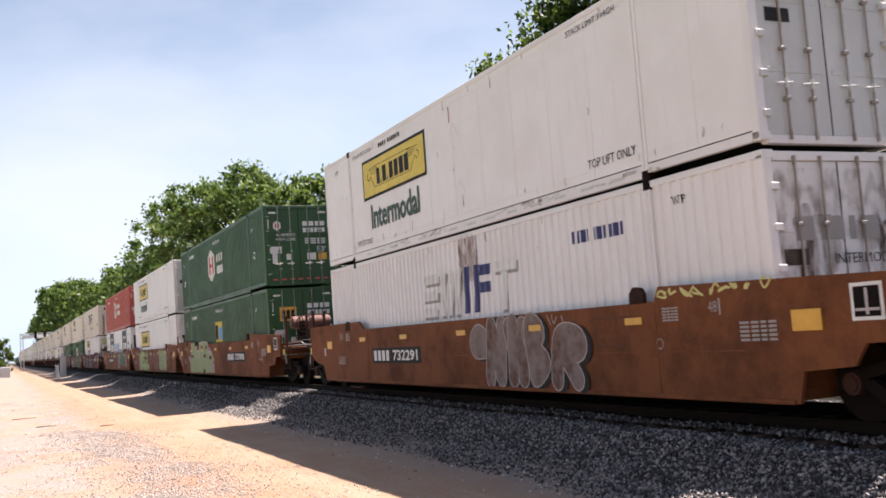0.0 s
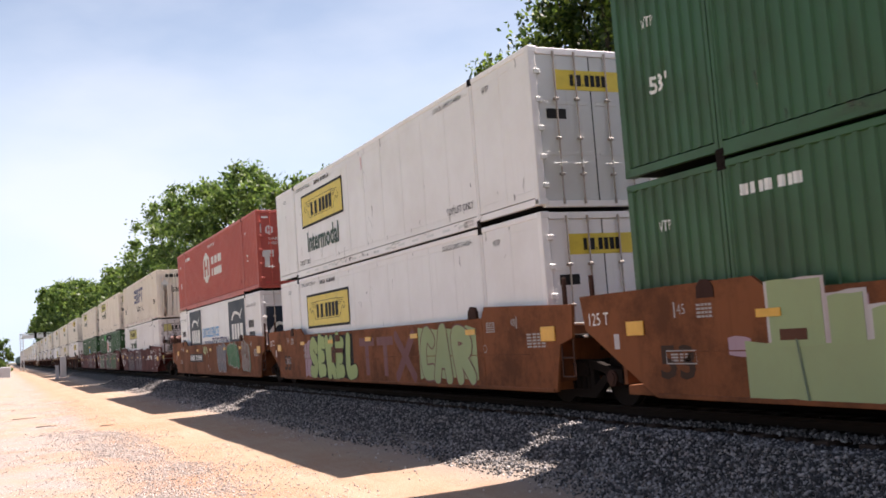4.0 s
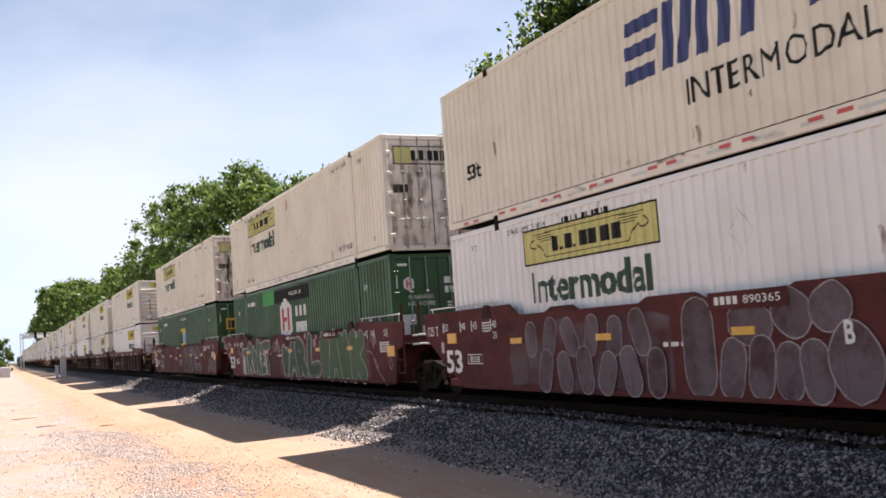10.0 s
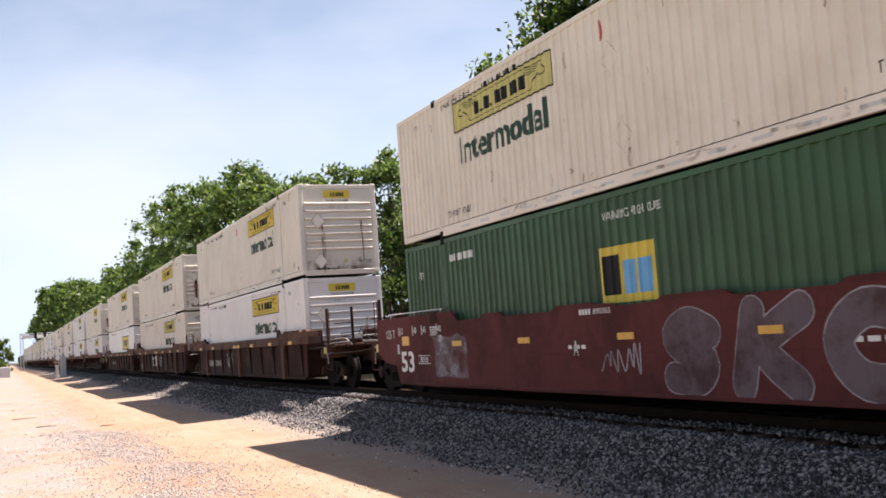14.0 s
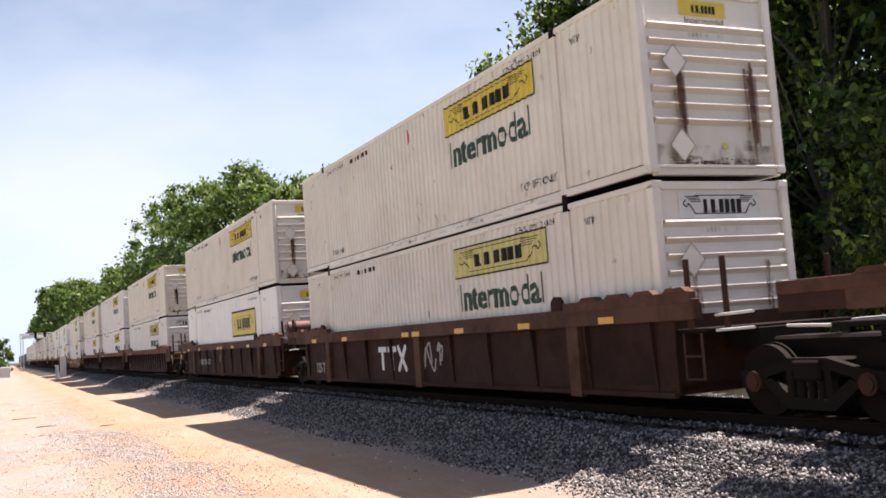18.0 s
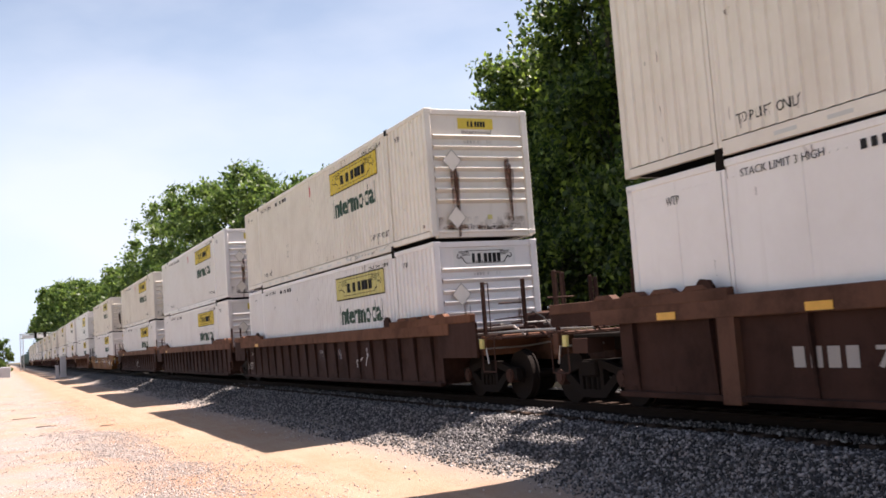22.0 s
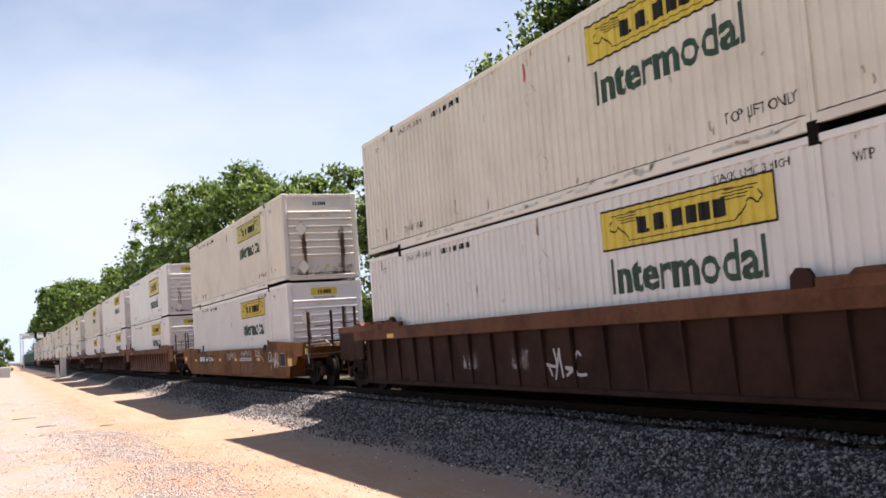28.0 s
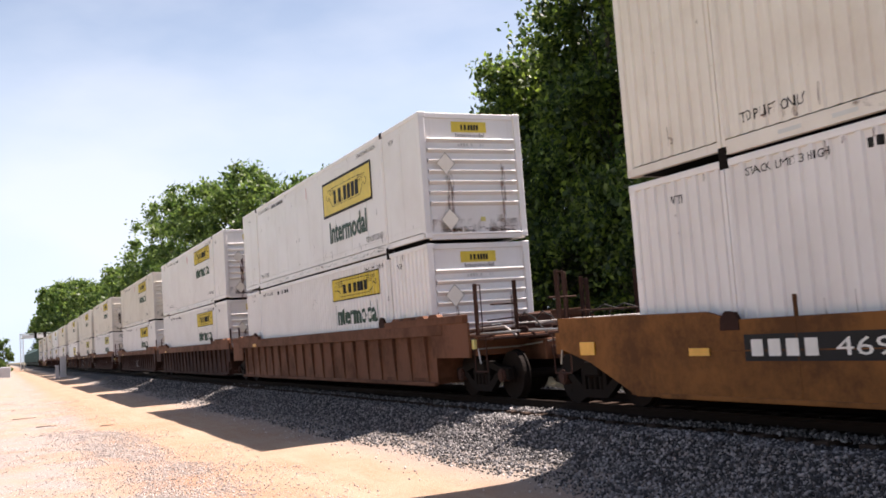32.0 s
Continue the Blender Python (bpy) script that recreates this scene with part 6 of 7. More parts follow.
def decorate(cars):
    """The graffiti, numbers and notes that tell the cars apart."""
    taupe = paint("taupe_spray_paint", (0.225, 0.175, 0.155), (0.115, 0.055, 0.034), 0.95, 0.7, scale=1.7, streaks=0.3, hard=1.0, gloss=0.2)
    chalk = paint("chalk_outline_paint", (0.42, 0.36, 0.33), (0.2, 0.14, 0.11), 0.45, 0.7, gloss=0.2)
    lilac = paint("lilac_pink_spray_paint", (0.36, 0.24, 0.27), (0.26, 0.15, 0.15), 0.4, 0.7, gloss=0.2)
    brown = paint("bare_brown_patch", (0.105, 0.042, 0.024), (0.06, 0.026, 0.014), 0.5, 0.75, gloss=0.2)
    ash = paint("ash_spray_paint", (0.125, 0.092, 0.100), (0.062, 0.030, 0.030), 0.85, 0.7, scale=1.6, streaks=0.5, hard=1.0, gloss=0.25)
    smoke = stain_material("thin_smoke_paint", (0.21, 0.17, 0.175), 0.8, (1.6, 1.6, 2.0), 0.6)
    chrome = paint("worn_chalk_line", (0.33, 0.30, 0.30), (0.12, 0.08, 0.08), 0.8, 0.7, scale=3.0, hard=1.0, gloss=0.2)
    kelly = paint("kelly_green_spray_paint", (0.036, 0.135, 0.050), (0.05, 0.11, 0.055), 0.5, 0.65, gloss=0.3)
    moss = paint("moss_green_spray_paint", (0.040, 0.066, 0.036), (0.075, 0.095, 0.062), 0.6, 0.65, hard=0.8, gloss=0.2)
    mist = paint("misty_green_spray_paint", (0.125, 0.145, 0.115), (0.07, 0.09, 0.06), 0.6, 0.65, hard=0.6, gloss=0.2)
    leafy = paint("leaf_green_spray_paint", (0.055, 0.098, 0.038), (0.12, 0.16, 0.10), 0.7, 0.65, hard=0.9, gloss=0.2)
    bone = paint("bone_white_spray_paint", (0.47, 0.43, 0.40), (0.36, 0.20, 0.20), 0.5, 0.65, hard=0.8, gloss=0.2)
    slate = paint("slate_grey_spray_paint", (0.155, 0.145, 0.155), (0.12, 0.09, 0.085), 0.5, 0.65, gloss=0.2)
    olive = paint("pale_lime_spray_paint", (0.315, 0.385, 0.145), (0.25, 0.31, 0.13), 0.35, 0.65, gloss=0.25)
    celery = paint("celery_spray_paint", (0.275, 0.325, 0.160), (0.24, 0.24, 0.13), 0.45, 0.65, gloss=0.25)
    c = cars[0]
    car_number(c, "732291", 13.25, 0.78, INK, wide=0.94)
    bubbles(c, (("C", 7.98, 7.18, 0.80, 1.42), ("N", 7.36, 6.40, 0.30, 1.54), ("I", 6.62, 6.02, 0.86, 1.54), ("H", 6.48, 5.62, 0.32, 1.52), ("O", 5.86, 5.36, 0.98, 1.54), ("B", 5.84, 4.92, 0.32, 1.53), ("R", 5.06, 3.84, 0.30, 1.34)),
            taupe, chalk, 0.34, 0.024, INK)
    scrawl(c, ([(5.0, 1.50), (4.9, 1.35)], [(4.85, 1.5), (4.8, 1.36), (4.7, 1.46)], [(4.55, 1.48), (4.5, 1.36)]), chalk, 0.018)
    bm = bmesh.new()
    ribbon(bm, [(0, 0), (0.85, 0), (0.85, 0.42), (0, 0.42), (0, 0)], 0.03, smooth=False)
    side("label_frame", bm, brown, c, 3.6, SIDE_X, "faint framed label", z=0.96)
    thin_tag(c, 2.0, -0.2, 1.58, 1.72, FADED, 12, 0.03, 9)
    c = cars[1]
    field(c, 14.45, 9.15, 0.27, 0.98, celery, "pale green spray paint field", 0.006, 0.05, 21)
    for k, (ya, yb, z1) in enumerate(((14.0, 13.18, 1.66), (13.1, 12.62, 1.46), (12.52, 12.0, 1.30), (11.95, 11.32, 1.64), (11.22, 10.02, 1.66), (9.98, 9.5, 1.20))):
        field(c, ya + 0.05, yb - 0.05, 0.9, min(z1 + 0.035, 1.68), bone, "", 0.005 + k * 0.0001, 0.02, 30 + k)
        field(c, ya, yb, 0.9, z1, celery, "", 0.009 + k * 0.0001, 0.025, 40 + k)
    for k, (ya, yb, z0, z1) in enumerate(((14.75, 14.35, 0.78, 1.08), (13.2, 12.55, 1.05, 1.44), (11.36, 11.16, 0.92, 1.62), (9.95, 9.42, 1.12, 1.40), (9.3, 8.72, 0.28, 0.72))):
        field(c, ya, yb, z0, z1, lilac, "dull pink spray paint", 0.004, 0.08, 50 + k)
    bm = bmesh.new()
    poly(bm, ((0, 0.40), (0.35, 0.12), (0.75, 0.44), (1.30, 0.02), (1.05, -0.02), (0, 0.0)))
    side("graffiti", bm, celery, c, 9.98, SIDE_X, "pale green arrow shape", z=0.80, lift=0.011)
    bm = bmesh.new()
    ribbon(bm, [(0, 0.42), (0.35, 0.14), (0.75, 0.46), (1.32, 0.0), (1.0, -0.04)], 0.035, smooth=False)
    side("graffiti", bm, bone, c, 9.98, SIDE_X, z=0.80, lift=0.014)
    for k, (ya, zz, ww) in enumerate(((13.85, 0.98, 0.42), (11.5, 1.38, 0.34), (10.5, 1.36, 0.34), (10.98, 0.98, 0.52), (9.72, 0.90, 0.56))):
        bm = bmesh.new()
        rect(bm, 0, 0, ww, 0.13)
        side("stencil_patch", bm, brown, c, ya, SIDE_X, "bare brown patch", z=zz, lift=0.016)
    scrawl(c, ([(13.6, 0.98), (13.5, 0.30)], [(12.2, 0.95), (12.3, 0.32)], [(10.05, 0.95), (9.85, 0.60), (9.78, 0.28)]), SPRAY_SAGE, 0.03, "thin dark green line", 0.017)
    field(c, 11.2, 10.7, 0.28, 0.5, brown, "", 0.012, 0.08, 61)
    car_number(c, "727898", 5.97, 0.85, INK)
    scrawl(c, ([(0.62, 1.40), (0.85, 1.30), (0.75, 1.12), (0.45, 1.05), (0.6, 0.92), (0.35, 0.9)], [(0.9, 0.88), (0.5, 0.84), (0.3, 0.86), (0.15, 0.70)]), chalk, 0.018)
    c = cars[2]
    field(c, 13.85, 13.15, 0.30, 1.40, lilac, "dull pink spray paint", 0.003, 0.12, 31)
    field(c, 13.2, 9.5, 0.30, 1.50, INK, "black paint behind the letters", 0.004, 0.04, 32)
    bubbles(c, (("S", 13.46, 12.42, 0.24, 1.50), ("E", 12.66, 11.74, 0.26, 1.54), ("K", 11.90, 10.92, 0.26, 1.53), ("E", 11.08, 10.14, 0.25, 1.53), ("L", 10.26, 9.16, 0.26, 1.54)), olive, INK, 0.35, 0.022, base=0.006)
    for yy, zz, ww, hh in ((10.82, 1.30, 0.40, 0.18), (10.86, 1.00, 0.62, 0.12), (11.22, 0.74, 0.34, 0.42)):
        bm = bmesh.new()
        rect(bm, 0, 0, ww, hh)
        side("stencil_patch", bm, brown, c, yy, SIDE_X, "bare brown patch", z=zz, lift=0.036)
    side("car_letter", words("C", 0, 0, 0.13, 0.26), INK, c, 11.12, SIDE_X, z=0.82, lift=0.040)
    scrawl(c, (loops(13.95, 13.55, 1.05, 1.22, 6, 34), loops(13.95, 13.5, 0.86, 0.98, 7, 35)), chalk, 0.025)
    bm = bmesh.new()
    for k, h in enumerate((0.0, 1.25, 2.5)):
        if k < 2:
            rect(bm, h, 0.72, h + 1.05, 0.92)
            rect(bm, h + 0.4, 0.0, h + 0.65, 0.72)
        else:
            ribbon(bm, [(h, 0.0), (h + 1.0, 0.92)], 0.24, smooth=False)
            ribbon(bm, [(h, 0.92), (h + 1.0, 0.0)], 0.24, smooth=False, up=0.0025)
    side("owner_blocks", bm, SPRAY_MAROON, c, 9.0, SIDE_X, "maroon block shapes", z=0.42)
    field(c, 5.2, 2.4, 0.34, 1.45, celery, "pale green spray paint field", 0.003, 0.1, 36)
    bubbles(c, (("C", 5.2, 4.3, 0.30, 1.5), ("A", 4.4, 3.5, 0.30, 1.5), ("R", 3.6, 2.5, 0.30, 1.5)), celery, SPRAY_MAROON, 0.32, 0.03)
    c = cars[3]
    car_number(c, "727898", 13.2, 0.85, INK)
    scrawl(c, ([(9.95, 1.44), (9.8, 1.30), (9.55, 1.42), (9.7, 1.22), (9.4, 1.18)], [(9.5, 1.46), (9.35, 1.24), (9.2, 1.40), (9.05, 1.2)], [(9.9, 1.25), (9.5, 1.12)]), SPRAY_GREEN, 0.075, "pale lime sprayed scrawl")
    scrawl(c, ([(9.02, 1.22), (8.72, 0.92), (8.78, 0.62), (9.05, 0.66), (8.7, 0.44), (8.5, 0.50)],), chalk, 0.022)
    bubbles(c, tuple(("I", 7.08 - 0.36 * k, 6.56 - 0.36 * k, 0.72, 1.42 + 0.03 * k) for k in range(5)) + tuple(("I", 6.90 - 0.34 * k, 6.42 - 0.34 * k, 0.38, 0.84) for k in range(5)), slate, chalk, 0.33, 0.022, lean=-0.10)
    bubbles(c, (("O", 5.48, 5.06, 1.10, 1.42),), slate, chalk, 0.2, 0.022)
    field(c, 4.55, 2.95, 0.62, 1.36, kelly, "", 0.003, 0.08, 42)
    bubbles(c, (("S", 5.00, 4.34, 0.62, 1.46), ("E", 4.52, 3.98, 0.58, 1.52), ("K", 4.16, 3.58, 0.56, 1.50), ("E", 3.76, 3.26, 0.54, 1.50), ("I", 3.40, 2.96, 0.52, 1.46), ("O", 3.18, 2.78, 0.50, 1.20)), kelly, bone, 0.31, 0.02, lean=-0.16)
    bubbles(c, (("I", 2.56, 1.98, 0.98, 1.52), ("I", 2.28, 1.74, 0.96, 1.54), ("I", 2.02, 1.46, 0.98, 1.50), ("I", 2.50, 1.86, 0.50, 1.06), ("O", 2.10, 1.44, 0.46, 1.06), ("I", 1.72, 1.10, 0.46, 1.40)), taupe, SPRAY_GREY, 0.5, 0.02, SPRAY_SAGE)
    c = cars[4]
    field(c, 14.3, 9.7, 0.28, 1.42, smoke, "grey faded spray paint field", 0.003, 0.10, 51)
    row = tuple(("I", 13.9 - 0.62 * k, 13.1 - 0.62 * k, 0.84, 1.40 + 0.03 * (k % 3)) for k in range(6)) + tuple(("I", 13.4 - 0.60 * k, 12.7 - 0.60 * k, 0.26, 0.92) for k in range(6))
    bubbles(c, row, ash, chrome, 0.5, 0.016, label="grey worn spray-painted bubble")
    bubbles(c, (("I", 9.60, 8.72, 0.30, 1.54), ("I", 8.90, 8.20, 0.28, 0.98), ("O", 8.66, 7.72, 0.92, 1.52), ("I", 8.36, 7.72, 0.30, 0.98), ("I", 7.90, 7.28, 0.30, 0.98), ("O", 7.84, 7.14, 1.00, 1.58), ("O", 7.26, 6.56, 1.06, 1.60), ("I", 7.46, 6.90, 0.28, 1.0), ("O", 6.98, 6.28, 0.28, 1.12)),
            ash, chrome, 0.6, 0.018, label="grey worn spray-painted bubble")
    car_number(c, "890365", 8.75, 1.44, CAR_MAROON, PALE, size=0.1, wide=0.4, lift=0.034)
    side("car_letter", words("B", 0, 0, 0.14, 0.26), PALE, c, 6.72, SIDE_X, z=0.92, lift=0.05)
    car_number(c, "890365", 3.6, 0.95, ink=PALE, wide=0.7)
    scrawl(c, (loops(0.9, 0.0, 0.78, 1.14, 9, 53, 0.4), loops(1.1, 0.3, 0.9, 1.1, 7, 54, 0.6)), chrome, 0.025)
    for yy, zz in ((0.65, 0.62), (0.1, 0.44), (1.9, 0.4)):
        bm = bmesh.new()
        rect(bm, 0, 0, 0.55, 0.055)
        side("note_mark", bm, SPRAY_GREY, c, yy, SIDE_X, z=zz)
    c = cars[5]
    dusk = paint("purple_maroon_spray_paint", (0.068, 0.0125, 0.018), (0.042, 0.013, 0.015), 0.4, 0.7, gloss=0.2)
    rose = paint("dull_rose_spray_paint", (0.135, 0.047, 0.050), (0.08, 0.03, 0.03), 0.5, 0.7, gloss=0.2)
    patch(c, 15.3, 13.9, 0.28, 1.20, rose, 58, lift=0.002)
    field(c, 14.9, 11.3, 0.30, 1.20, bone, "bone white block edge", 0.003, 0.1, 59)
    field(c, 11.5, 9.25, 0.27, 1.06, dusk, "dark purple-maroon spray paint field", 0.002, 0.08, 60)
    field(c, 9.6, 1.2, 0.28, 1.34, rose, "dull rose spray paint field", 0.0025, 0.16, 61)
    bubbles(c, (("T", 14.75, 13.9, 0.30, 1.28), ("R", 14.2, 13.2, 0.28, 1.46), ("O", 13.4, 12.6, 0.30, 1.40), ("K", 12.8, 12.0, 0.30, 1.50), ("E", 12.2, 11.4, 0.26, 1.46), ("T", 11.7, 10.65, 0.34, 1.50)), mist, bone, 0.28, 0.035, lean=-0.1, core=leafy)
    side("car_letter", words("C", 0, 0, 0.14, 0.26), PALE, c, 12.0, SIDE_X, z=0.84, lift=0.05)
    bubbles(c, (("E", 9.40, 8.30, 0.26, 1.30), ("A", 8.62, 7.36, 0.25, 1.42), ("R", 7.82, 6.62, 0.26, 1.56), ("L", 6.86, 5.12, 0.26, 1.54)), mist, bone, 0.44, 0.03, lean=-0.14, core=moss)
    field(c, 5.0, 1.45, 0.28, 1.16, leafy, "", 0.004, 0.08, 63)
    bubbles(c, (("B", 5.30, 4.10, 0.26, 1.56), ("A", 4.50, 3.30, 0.26, 1.58), ("N", 3.60, 2.50, 0.25, 1.58), ("K", 2.80, 1.35, 0.24, 1.52)), leafy, bone, 0.46, 0.024, lean=-0.16)
    scrawl(c, ([(11.0, 1.10), (10.7, 1.02), (10.45, 1.28), (10.2, 1.12), (9.9, 1.24), (9.5, 1.08)], [(10.38, 1.3), (10.26, 1.42), (10.14, 1.28), (10.26, 1.1), (10.38, 1.3)]), SPRAY_PINK, 0.035, "pink wavy sprayed line")
    scrawl(c, ([(1.35, 1.02), (1.0, 0.95), (0.75, 0.62), (0.35, 0.35), (0.1, 0.2)], [(0.85, 0.82), (0.72, 0.72), (0.62, 0.62), (0.78, 0.66), (0.85, 0.82)], [(-0.2, 0.9), (-0.3, 0.65), (-0.15, 0.6), (-0.1, 0.85), (-0.2, 0.9)]), SPRAY_PINK, 0.03, "pink wavy sprayed line")
    for k, (yy, zz, rr) in enumerate(((9.75, 1.40, 0.14), (6.55, 1.52, 0.12), (5.65, 1.30, 0.16), (5.45, 1.46, 0.10))):
        bm = bmesh.new()
        poly(bm, [(rr * math.cos(a * 0.6283), rr * 0.8 * math.sin(a * 0.6283)) for a in range(10)])
        side("paint_patch", bm, lilac, c, yy, SIDE_X, "dull pink blob", z=zz, lift=0.032 + k * 0.0005)
    scrawl(c, (loops(10.2, 9.5, 1.12, 1.42, 9, 66, 0.4), loops(15.7, 15.1, 1.05, 1.22, 8, 67, 0.4)), chalk, 0.022)
    scrawl(c, (loops(1.05, 0.65, 1.10, 1.44, 8, 68, 0.4),), chalk, 0.022)
    for yy, dd in ((8.6, "890365"), (4.7, "890365")):
        car_number(c, dd, yy, 1.46, CAR_MAROON, PALE, size=0.085, wide=0.36, lift=0.034)
    c = cars[6]
    bubbles(c, (("S", 7.70, 6.10, 0.26, 1.46), ("K", 6.34, 4.60, 0.28, 1.48), ("C", 4.86, 2.84, 0.24, 1.54)), ash, chrome, 0.40, 0.02, label="grey worn spray-painted letter")
    scrawl(c, (loops(1.15, -0.35, 0.34, 0.94, 15, 72, 0.12), [(1.3, 0.55), (1.05, 0.48), (1.2, 0.36)], [(-0.05, 0.75), (-0.2, 0.95), (-0.38, 0.8), (-0.3, 0.5)]), chrome, 0.035)
    scrawl(c, (loops(9.0, 7.9, 0.6, 0.92, 12, 74, 0.3),), chrome, 0.03)
    field(c, 15.2, 13.6, 0.4, 1.3, GHOST, "", 0.003, 0.1, 73)
    car_number(c, "890365", 9.5, 1.46, CAR_MAROON, PALE, size=0.085, wide=0.3)
    side("car_letter", words("A", 0, 0, 0.14, 0.24), PALE, c, 9.75, SIDE_X, z=0.84)
    c = cars[7]
    x = SIDE_X + 0.085
    thin_tag(c, 11.0, 9.8, 0.5, 1.15, SPRAY_GREY, 81, 0.05, 3, x=x)
    car_number(c, "728457", 14.6, 0.6, x=x, ink=SPRAY_GREY)
    c = cars[8]
    bm = bmesh.new()
    for k, h in enumerate((0.0, 0.62, 1.24)):
        if k < 2:
            rect(bm, h, 0.42, h + 0.52, 0.55)
            rect(bm, h + 0.19, 0.0, h + 0.33, 0.42)
        else:
            ribbon(bm, [(h + 0.05, 0.03), (h + 0.47, 0.52)], 0.13, smooth=False)
            ribbon(bm, [(h + 0.05, 0.52), (h + 0.47, 0.03)], 0.13, smooth=False)
    side("owner_blocks", bm, PALE, c, 11.0, x, "white block shapes", z=0.55)
    thin_tag(c, 8.6, 7.2, 0.5, 1.15, SPRAY_GREY, 91, 0.06, 3, x=x)
    side("rating", words("125-T", 0, 0, 0.78, 0.28), SPRAY_GREY, c, 16.08, x, z=0.45)
    c = cars[9]
    car_number(c, "728457", 13.75, 0.66, x=x, ink=SPRAY_GREY, wide=0.9)
    thin_tag(c, 9.4, 8.2, 0.5, 1.1, SPRAY_GREY, 92, 0.07, 3, x=x)
    c = cars[10]
    for yy in (8.3, 6.8):
        side("data_block", bars(0, 0, 0.6, 0.26, (2, -1, 1, -1, 3)), GHOST, c, yy, x, z=0.82)
    thin_tag(c, 5.0, 4.1, 0.6, 1.1, SPRAY_WHITE, 93, 0.05, 2, x=x)
    side("rating", words("125T", 0, 0, 0.77, 0.25), SPRAY_GREY, c, 17.0, x, z=0.5)
    for yy in (17.03, 16.3):
        side("small_mark", bars(0, 0, 0.13, 0.09, (2, -1, 2)), SPRAY_GREY, c, yy, x, z=1.0)
    c = cars[12]
    thin_tag(c, 8.4, 7.2, 0.45, 0.95, SPRAY_WHITE, 94, 0.05, 4, x=x)
    for yy in (11.6, 9.6):
        side("data_block", bars(0, 0, 0.6, 0.35, (2, -1, 1, -1, 3)), GHOST, c, yy, x, z=0.6)
    c = cars[13]
    scrawl(c, (loops(8.65, 7.05, 0.88, 1.12, 15, 95, 0.25), loops(6.2, 4.85, 1.0, 1.16, 15, 96, 0.2), loops(4.75, 4.5, 0.95, 1.18, 4, 97, 0.1),
               [(3.92, 1.14), (3.7, 1.14), (3.9, 1.0), (3.66, 1.0)], [(3.6, 1.0), (3.5, 1.14), (3.42, 1.02), (3.32, 1.16), (3.26, 1.03)], [(3.8, 0.95), (3.3, 0.98), (3.0, 0.92), (2.74, 0.76)]), SPRAY_WHITE, 0.035)
    scrawl(c, ([(1.78, 0.50), (1.75, 0.80), (2.02, 0.78), (2.0, 1.02), (1.75, 1.08), (1.5, 0.86)], [(1.85, 0.95), (1.6, 0.78)], [(1.7, 0.98), (1.74, 0.76)], loops(1.5, 0.75, 0.68, 0.98, 13, 98, 0.4), loops(1.4, 0.7, 0.62, 0.78, 9, 99, 0.6)), PALE, 0.026)
    scrawl(c, ([(1.25, 0.72), (1.2, 0.34)], [(1.1, 0.66), (0.85, 0.5)]), SPRAY_MAROON, 0.03)
    field(c, 6.40, 4.46, 0.80, 0.93, SPRAY_WHITE, "pale overpainted bar", 0.004, 0.015, 99)
    bm = bmesh.new()
    for k, (a, b) in enumerate(((0.1, 0.0), (0.75, 0.68), (1.2, 1.75), (1.75, 1.2))):
        ribbon(bm, [(a, 0.30), (b, 0.0)], 0.15, smooth=False, up=k * 0.0004)
    side("paint_stripe", bm, SPRAY_MAROON, c, 6.1, SIDE_X, "faded maroon strokes", z=0.44, lift=0.004)["kind"] = "stuff"
    car_number(c, "469330", 14.4, 0.80, INK, size=0.2)


SPIN = build_train()


def hopper(n=8):
    """Tall green-grey covered hopper wagons behind the well cars."""
    body = paint("hopper_green_paint", (0.10, 0.17, 0.15), (0.09, 0.1, 0.09), 0.4, 0.6)
    ob = new("hopper_car")
    bm = bmesh.new()
    prof = ((-1.45, 1.1), (-1.5, 3.9), (-0.9, 4.5), (0.9, 4.5), (1.5, 3.9), (1.45, 1.1))
    a = [bm.verts.new((x, 1.2, z)) for x, z in prof]
    b = [bm.verts.new((x, 15.8, z)) for x, z in prof]
    bm.faces.new(a)
    bm.faces.new(b[::-1])
    for i in range(6):
        bm.faces.new((a[i], b[i], b[(i + 1) % 6], a[(i + 1) % 6]))
    bmesh.ops.recalc_face_normals(bm, faces=bm.faces)
    part("hopper_body", bm, body, ob)
    for i in range(12):
        part("body_rib", cached("hop_rib", lambda: boxes((-1.56, -0.06, 1.1, -1.46, 0.06, 3.9)), body), None, ob, loc=(0, 1.8 + i * 1.22, 0))
    part("under_frame", boxes((-1.4, 0, 0.9, 1.4, 17, 1.12)), STEEL, ob)
    for yy in (4.2, 8.5, 12.8):
        part("discharge_chute", cached("chute", lambda: prism(bmesh.new(), ((-1.5, 1.1), (1.5, 1.1), (0.4, 0.3), (-0.4, 0.3)), -1.1, 1.1), body), None, ob, loc=(0, yy, 0))
    for i in range(5):
        part("roof_hatch", cached("hatch", lambda: boxes((-0.4, -0.8, 4.5, 0.4, 0.8, 4.62), bevel=0.03), body), None, ob, loc=(0, 2.8 + i * 2.85, 0))
    truck(ob, 2.0)
    truck(ob, 15.0)
    tagged(ob, "green-grey ribbed covered hopper wagon behind the well cars", "rail car", "hopper wagons of the train")
    moving.append((ob, 562.0, 0.0))
    for k in range(1, n):
        moving.append((copy_thing(ob, pose(TRACK_X, 562 + k * 18.2, 0)), 562.0 + k * 18.2, 0.0))


hopper()


